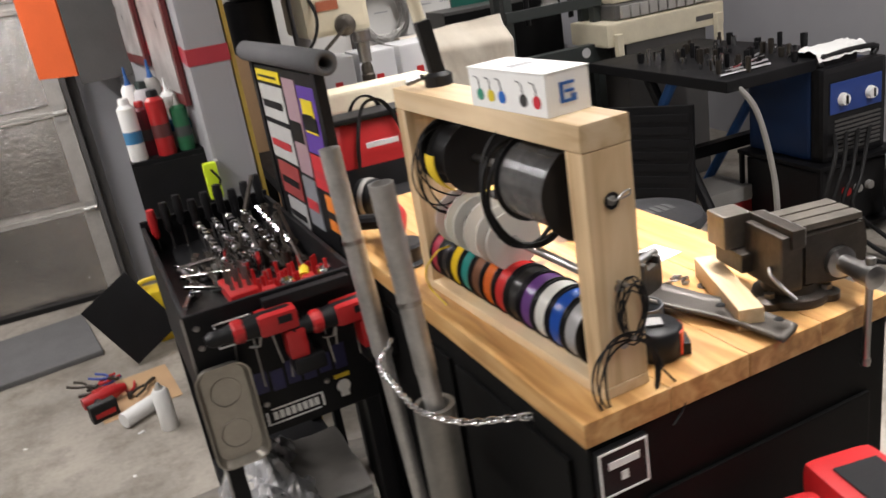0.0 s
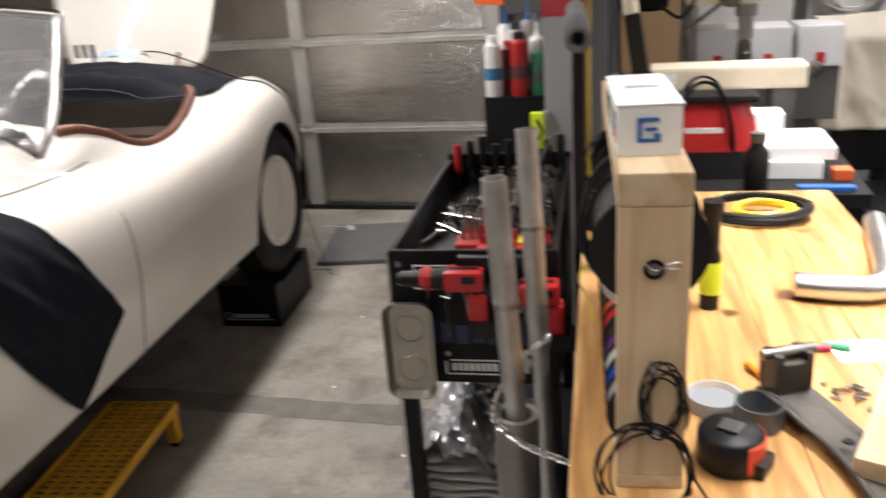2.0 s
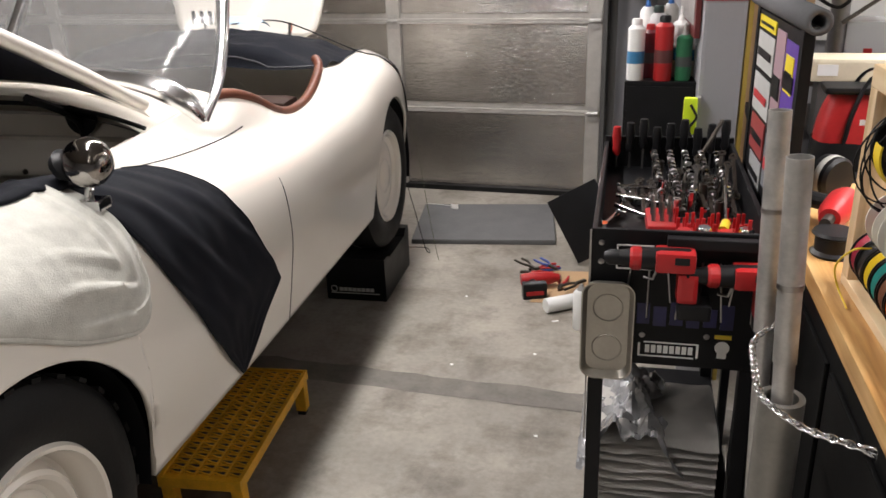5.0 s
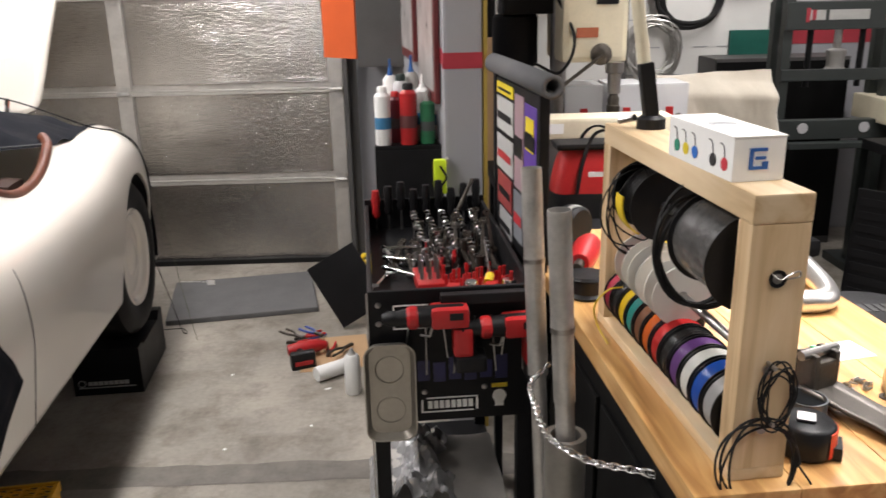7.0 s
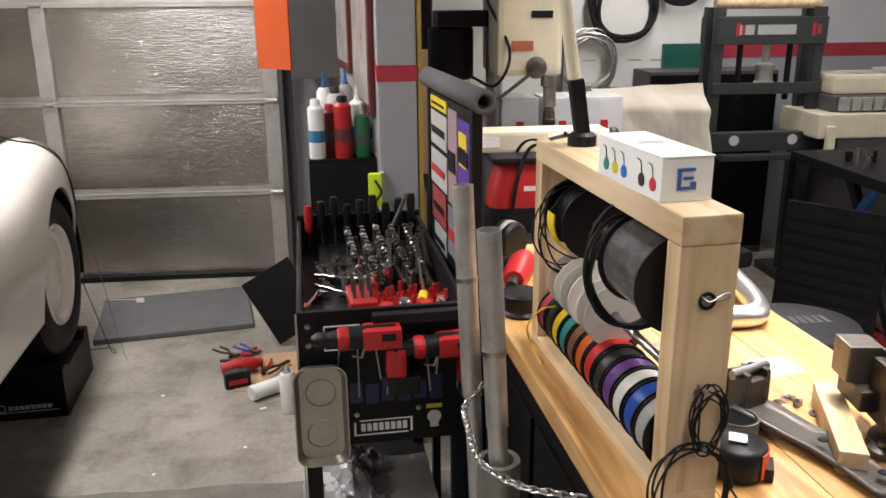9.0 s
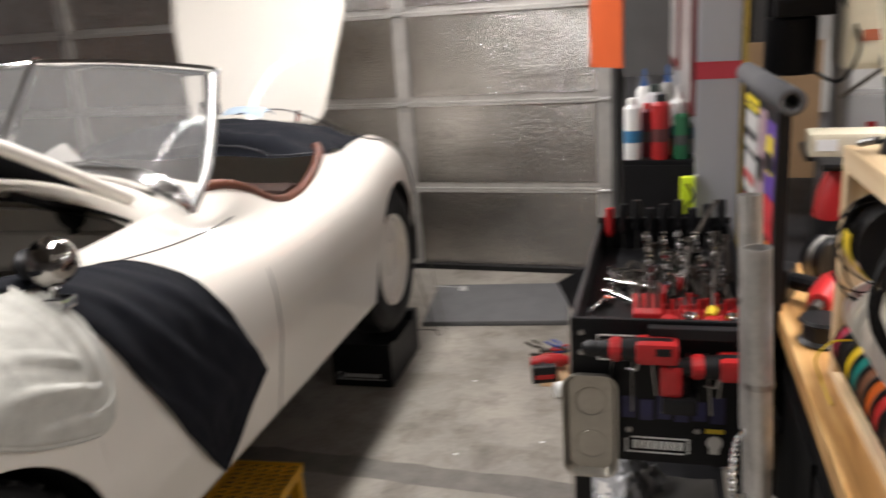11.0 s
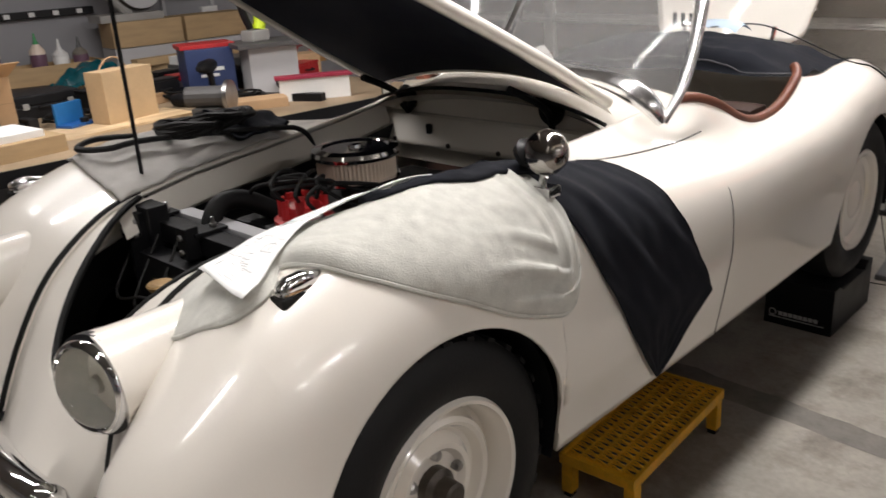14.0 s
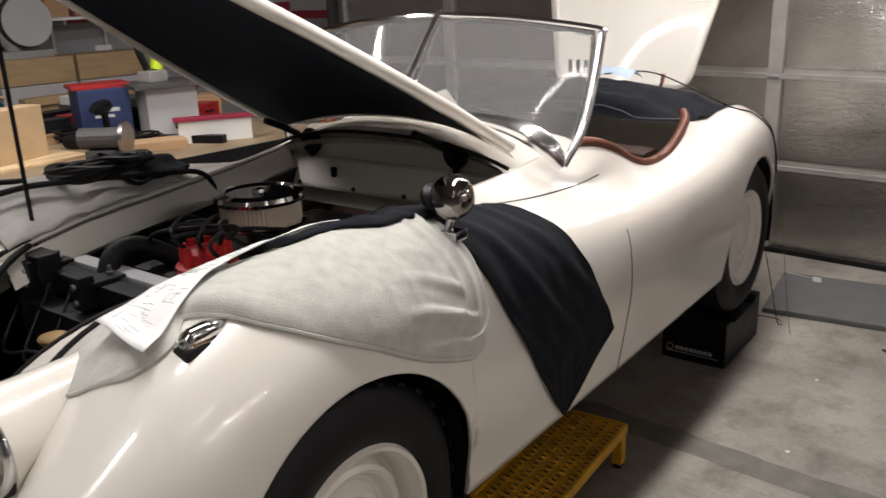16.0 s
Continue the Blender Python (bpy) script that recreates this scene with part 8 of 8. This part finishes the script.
for k, (y, c_, tip) in enumerate([(1.42, (0.72, 0.62, 0.32), (0.05, 0.08, 0.4)), (1.70, (0.72, 0.6, 0.5), (0.05, 0.3, 0.1)), (1.84, (0.75, 0.75, 0.73), (0.75, 0.75, 0.73)), (1.97, (0.2, 0.18, 0.15), (0.1, 0.1, 0.1))]):
    g = thing("glue_bottle", "plastic glue bottle in a wooden tray", "bottle", -5.36, y, 1.013, 0, "glue bottles")
    h = 0.17 if k < 2 else 0.12
    part("body", lathe(B(), [(0, 0), (0.045, 0), (0.05, 0.01), (0.05, h * 0.75), (0.02, h), (0, h)], None, 18), paint(*c_), g, "", True)
    part("spout", lathe(B(), [(0.02, h), (0.012, h + 0.02), (0.005, h + 0.07), (0, h + 0.07)], None, 12), paint(*tip), g, "", True)
    part("label", lathe(B(), [(0.0505, 0.02), (0.051, 0.022), (0.051, h * 0.6), (0.0505, h * 0.62)], None, 18), paint(0.15, 0.08, 0.12) if k != 2 else PAPER, g, "", True)
wtb = thing("glue_tray", "open pale wooden tray on the wall bench", "tray", -5.36, 1.68, 0.90)
part("base", box(B(), -0.12, 0.12, -0.40, 0.40, 0.10, 0.112), PLAINW, wtb)
part("front", box(B(), 0.12, 0.132, -0.40, 0.40, 0, 0.15, 0.002), PLAINW, wtb)
part("back", box(B(), -0.132, -0.12, -0.40, 0.40, 0, 0.15, 0.002), PLAINW, wtb)
for y in (-0.40, 0.388):
    part("end", box(B(), -0.119, 0.119, y, y + 0.012, 0, 0.15, 0.002), PLAINW, wtb)
tlb = tagged(part("teal_bag", sheet(B(), lambda u, v: Vector((-5.1 + 0.26 * v, 1.65 + 0.5 * u, 0.905 + 0.16 * math.sin(u * 3.14) * math.sin(min(1, v * 1.2) * 3.0) * 0.9 + 0.05 * rough_n((u * 7, v * 7, 3)) + 0.02)), 30, 18), mat("teal_plastic_film", (0.01, 0.09, 0.11), 0.2, var=0.4, scale=10, bump=0.5, bscale=30, coat=0.4), None, "", True, 40), "crumpled dark teal plastic bag on the bench", "bag")
tlb2 = tagged(part("black_bag", sheet(B(), lambda u, v: Vector((-4.6 + 0.35 * v, 1.2 + 1.0 * u, 0.912 + 0.10 * abs(rough_n((u * 6, v * 3, 5))) + 0.05 * rough_n((u * 13, v * 9, 2)))), 40, 18), BLACKP, None, "", True, 40), "crumpled black plastic and tool bags", "bag")
for i in range(2):
    for k in range(2):
        boxy("timber_box", "pale wooden box stacked on the wall bench", "box", -5.36 + 0.0 * i, 2.42 + 0.52 * k, 0.90 + 0.20 * i, 0.26, 0.50, 0.17 if i else 0.195, 3 * k - 2, PLAINW if i else LIGHTW)
for k in range(3):
    t = tagged(part("timber_strip", box(B(), -0.04, 0.04, -0.55, 0.55, 0, 0.05, 0.003, pose(-4.95, 2.62 + 0.03 * k, 0.90 + 0.051 * k, 0, 0, 4 * k)), PLAINW), "planed timber strip on the wall bench", "timber", "timber strips")
ms = thing("mitre_saw", "orange and grey mitre saw on the stacked boxes", "saw", -5.42, 2.32, 1.27, 0)
part("blade_guard", lathe(B(), [(0.06, 0), (0.17, 0), (0.18, 0.02), (0.17, 0.05), (0.06, 0.05)], Matrix.Translation((0.05, 0.12, 0.24)) @ ZAX["x"], 28), DARKSTEEL, ms, "", True, 40)
part("blade", lathe(B(), [(0, 0), (0.165, 0), (0.165, 0.003), (0, 0.003)], Matrix.Translation((0.11, 0.12, 0.24)) @ ZAX["x"], 40), LIGHTW, ms, "pale round blade disc")
part("motor", rod(B(), (0.0, -0.16, 0.32), (0.12, -0.16, 0.32), 0.07, 18), ORANGE, ms, "orange motor cover")
part("arm", sweep(B(), [(0.03, -0.15, 0.25), (0.03, 0.0, 0.1), (0.03, 0.05, 0.02)], 0.04, 10), GREYM, ms)
part("base", box(B(), -0.1, 0.14, -0.2, 0.25, 0, 0.05, 0.008), GREYM, ms)
psb = tagged(part("power_strip", box(B(), -5.698, -5.65, 0.9, 2.22, 1.33, 1.38, 0.006), BLACKP), "long black power strip on the wall", "power strip")
for k in range(8):
    part("outlet", box(B(), -5.6495, -5.646, 0.98 + 0.16 * k, 1.02 + 0.16 * k, 1.34, 1.37, 0.002), PAPER, psb)
hd = thing("wall_hook", "dark headset hanging on the wall", "headset", -5.66, 0.95, 1.0)
part("body", box(B(), -0.03, 0.03, -0.08, 0.08, 0, 0.22, 0.02), BLACKP, hd, "", True)
part("cord", rod(B(), (0, 0, 0.22), (0, 0.02, 0.34), 0.006, 8), RUBBER, hd)
part("cord", rod(B(), (-0.02, 0.35, -0.1), (-0.02, 0.35, 0.34), 0.004, 6), RUBBER, hd)
sh = thing("wall_shelf", "white shelf on a bracket", "shelf", -5.69, 2.95, 1.50)
part("board", box(B(), 0.0, 0.30, -0.40, 0.40, 0, 0.02, 0.003), WHITE, sh)
for y in (-0.2, 0.2):
    part("bracket", box(box(B(), 0.0, 0.02, y - 0.012, y + 0.012, -0.28, 0, 0.002), 0.02, 0.25, y - 0.01, y + 0.01, -0.03, 0, 0.002), LIGHTW, sh)
for k in range(3):
    boxy("carton", "small brown carton on the wall shelf", "box", -5.54, 2.72 + 0.2 * k, 1.52, 0.16, 0.16, 0.18, 0, CARD if k % 2 == 0 else paint(0.30, 0.12, 0.1))
ot = tagged(part("wall_outlet", box(B(), -5.699, -5.66, 3.05, 3.18, 1.18, 1.30, 0.004), PAPER), "white double socket on the wall", "outlet")
random.seed(31)
KINDS = [("tool_case", "dark plastic tool case on the bench", BLACKP), ("tool_case", "red plastic tool case on the bench", REDP), ("cardboard_box", "small brown box on the bench", CARD), ("metal_part", "bare steel machine part on the bench", GALV), ("paint_tin", "pale tin on the bench", LIGHTW)]
for k in range(34):
    n_, l_, m_ = KINDS[random.choice((0, 0, 0, 1, 2, 3, 3, 4))]
    x, y = random.uniform(-4.25, -3.85), random.uniform(0.3, 2.9)
    if k > 20:
        x, y = random.uniform(-5.2, -4.95), random.uniform(0.2, 1.6) if k % 2 else random.uniform(3.0, 3.55)
    t = thing(n_, l_, n_.replace("_", " "), x, y, 0.915 if k <= 20 else 0.90, random.uniform(-30, 30), "bench clutter")
    w, d, h = random.uniform(0.04, 0.12), random.uniform(0.05, 0.16), random.uniform(0.03, 0.12)
    if n_ == "paint_tin":
        part("tin", lathe(B(), [(0, 0), (w * 0.6, 0), (w * 0.6, h), (w * 0.55, h + 0.004), (0, h)], None, 20), m_, t, "", True, 40)
    elif n_ == "metal_part":
        part("shaft", rod(B(), (-w, 0, 0.03), (w, 0.02, 0.03), 0.03, 14), m_, t, "", True, 40)
        part("flange", lathe(B(), [(0, 0), (0.045, 0), (0.045, 0.015), (0, 0.015)], Matrix.Translation((w, 0.02, 0.045)) @ ZAX["x"], 16), STEEL, t)
    else:
        part("body", box(B(), -w, w, -d, d, 0, h, 0.008), m_, t)
        part("lid", box(B(), -w - 0.003, w + 0.003, -d - 0.003, d + 0.003, h, h + 0.012, 0.004), m_, t)
        if m_ in (BLACKP, REDP):
            part("handle", sweep(B(), curve_pts([(w, -0.03, h * 0.6), (w + 0.025, -0.025, h * 0.6), (w + 0.025, 0.025, h * 0.6), (w, 0.03, h * 0.6)], 3), 0.006, 6), BLACKP, t)

# tools at the far end of the bench, and a rack beam above
iw = thing("impact_wrench", "red and black cordless impact wrench on the bench", "impact wrench", 0.83, 1.86, 0.946, 70)
part("body", sweep(B(), [(-0.09, 0, 0.05), (-0.05, 0, 0.05), (0.03, 0, 0.05), (0.07, 0, 0.05)], [0.022, 0.032, 0.034, 0.026], 16), REDP, iw, "", True)
part("anvil", rod(B(), (-0.13, 0, 0.05), (-0.088, 0, 0.05), 0.012, 12), DARKSTEEL, iw)
part("grip", rod(B(), (0.03, 0.02, 0.045), (0.05, 0.10, 0.045), 0.019, 12), BLACKP, iw)
part("battery", box(B(), 0.015, 0.09, 0.09, 0.135, 0, 0.075, 0.008), BLACKP, iw)
fl = thing("flood_light", "round black work lamp head on the bench", "lamp head", 0.86, 2.05, 0.946, 40)
part("head", lathe(B(), [(0, 0), (0.045, 0.002), (0.052, 0.01), (0.052, 0.05), (0.035, 0.06), (0, 0.06)], Matrix.Translation((0, 0, 0.055)) @ ZAX["y"], 24), BLACKP, fl, "", True, 40)
part("band", lathe(B(), [(0.0525, 0.02), (0.054, 0.022), (0.054, 0.034), (0.0525, 0.036)], Matrix.Translation((0, 0, 0.055)) @ ZAX["y"], 24), GREYM, fl, "", True)
bw = thing("cable_reel", "flat black cable reel lying on the bench", "reel", 0.80, 1.70, 0.946)
part("reel", lathe(B(), [(0, 0), (0.04, 0), (0.044, 0.006), (0.036, 0.012), (0.036, 0.04), (0.044, 0.046), (0.04, 0.052), (0, 0.052)], None, 24), BLACKP, bw, "", True, 40)
rb2 = thing("storage_rack", "orange-beamed steel storage rack behind the bench", "rack", 1.30, 4.55, 0)
for x in (-0.55, 0.24):
    part("upright", box(B(), x, x + 0.06, 0, 0.06, 0, 1.9, 0.003), CHARC, rb2)
part("beam", box(B(), -0.489, 0.239, 0.0, 0.04, 1.66, 1.76, 0.004), ORANGE, rb2, "orange load beam")
part("shelf", box(B(), -0.489, 0.239, 0.041, 0.4, 1.74, 1.76, 0.003), CARD, rb2)


# ---------- crowded corner of the work table ----------
def hand_tool(x, y, z, rz, col, lying):
    t = thing("power_tool", "dark cordless power tool lying on the crowded table", "power tool", x, y, z, rz, "power tools on the table")
    m = pose(0, 0, 0.035, 90, 0, 0) if lying else pose(0, 0, 0.0)
    up = 0.0 if lying else 0.18
    part("body", lathe(B(), [(0, -0.09), (0.03, -0.085), (0.036, -0.05), (0.034, 0.04), (0.024, 0.07), (0.014, 0.10), (0, 0.102)], m @ Matrix.Translation((0, 0, up)) @ ZAX["x"], 16), BLACKP, t, "", True, 45)
    part("grip", sweep(B(), [m @ Vector((-0.03, 0, up)), m @ Vector((-0.045, 0, up - 0.07)), m @ Vector((-0.05, 0, up - 0.13))], [0.02, 0.017, 0.02], 10), col, t, "", True)
    part("battery", box(B(), -0.10, 0.0, -0.034, 0.034, up - 0.18, up - 0.13, 0.006, m), BLACKP, t)


def tool_case(x, y, z, rz, w, d, h, col):
    t = thing("tool_case", "closed plastic tool case on the crowded table", "tool case", x, y, z, rz, "tool cases on the table")
    part("body", box(B(), -w / 2, w / 2, -d / 2, d / 2, 0, h * 0.55, 0.008), col, t)
    part("lid", box(B(), -w / 2, w / 2, -d / 2, d / 2, h * 0.56, h, 0.008), col, t)
    part("handle", sweep(B(), curve_pts([(w / 2, -0.05, h * 0.5), (w / 2 + 0.03, -0.045, h * 0.5), (w / 2 + 0.03, 0.045, h * 0.5), (w / 2, 0.05, h * 0.5)], 4), 0.006, 8), BLACKP, t, "", True)
    for s_ in (-1, 1):
        part("latch", box(B(), w / 2, w / 2 + 0.006, s_ * d * 0.34 - 0.015, s_ * d * 0.34 + 0.015, h * 0.42, h * 0.68, 0.002), GREYM, t)


for x, y, rz, col, lying in ((-3.55, 1.86, 30, REDP, True), (-3.62, 2.02, -50, BLACKP, False), (-4.12, 1.98, 80, NEON, True), (-3.50, 0.95, 15, BLACKP, True), (-3.86, 1.62, -20, REDP, False), (-3.36, 2.62, 110, BLACKP, True), (-4.15, 0.75, 10, REDP, False)):
    hand_tool(x, y, 0.916, rz, col, lying)
for x, y, rz, w, d, h, col in ((-4.12, 1.30, 6, 0.24, 0.34, 0.12, BLACKP), (-4.10, 2.55, -8, 0.26, 0.36, 0.16, CHARC), (-3.82, 0.45, 12, 0.28, 0.38, 0.12, BLACKP), (-4.08, 1.72, 3, 0.18, 0.26, 0.10, paint(0.02, 0.06, 0.16))):
    tool_case(x, y, 0.916, rz, w, d, h, col)
for k, (x, y) in enumerate(((-3.40, 2.10), (-3.85, 1.95), (-3.70, 1.30))):
    pts = [(x + (0.07 + 0.012 * math.sin(i * 1.7 + k)) * math.cos(i * 0.5), y + (0.10 + 0.02 * math.sin(i * 0.9)) * math.sin(i * 0.5), 0.924 + 0.0011 * i + 0.006 * abs(math.sin(i * 1.1))) for i in range(40)]
    tagged(part("coiled_cable", sweep(B(), curve_pts(pts, 3), 0.006, 6), RUBBER, None, "", True), "black cable lying coiled on the crowded table", "cable", "cables on the table")
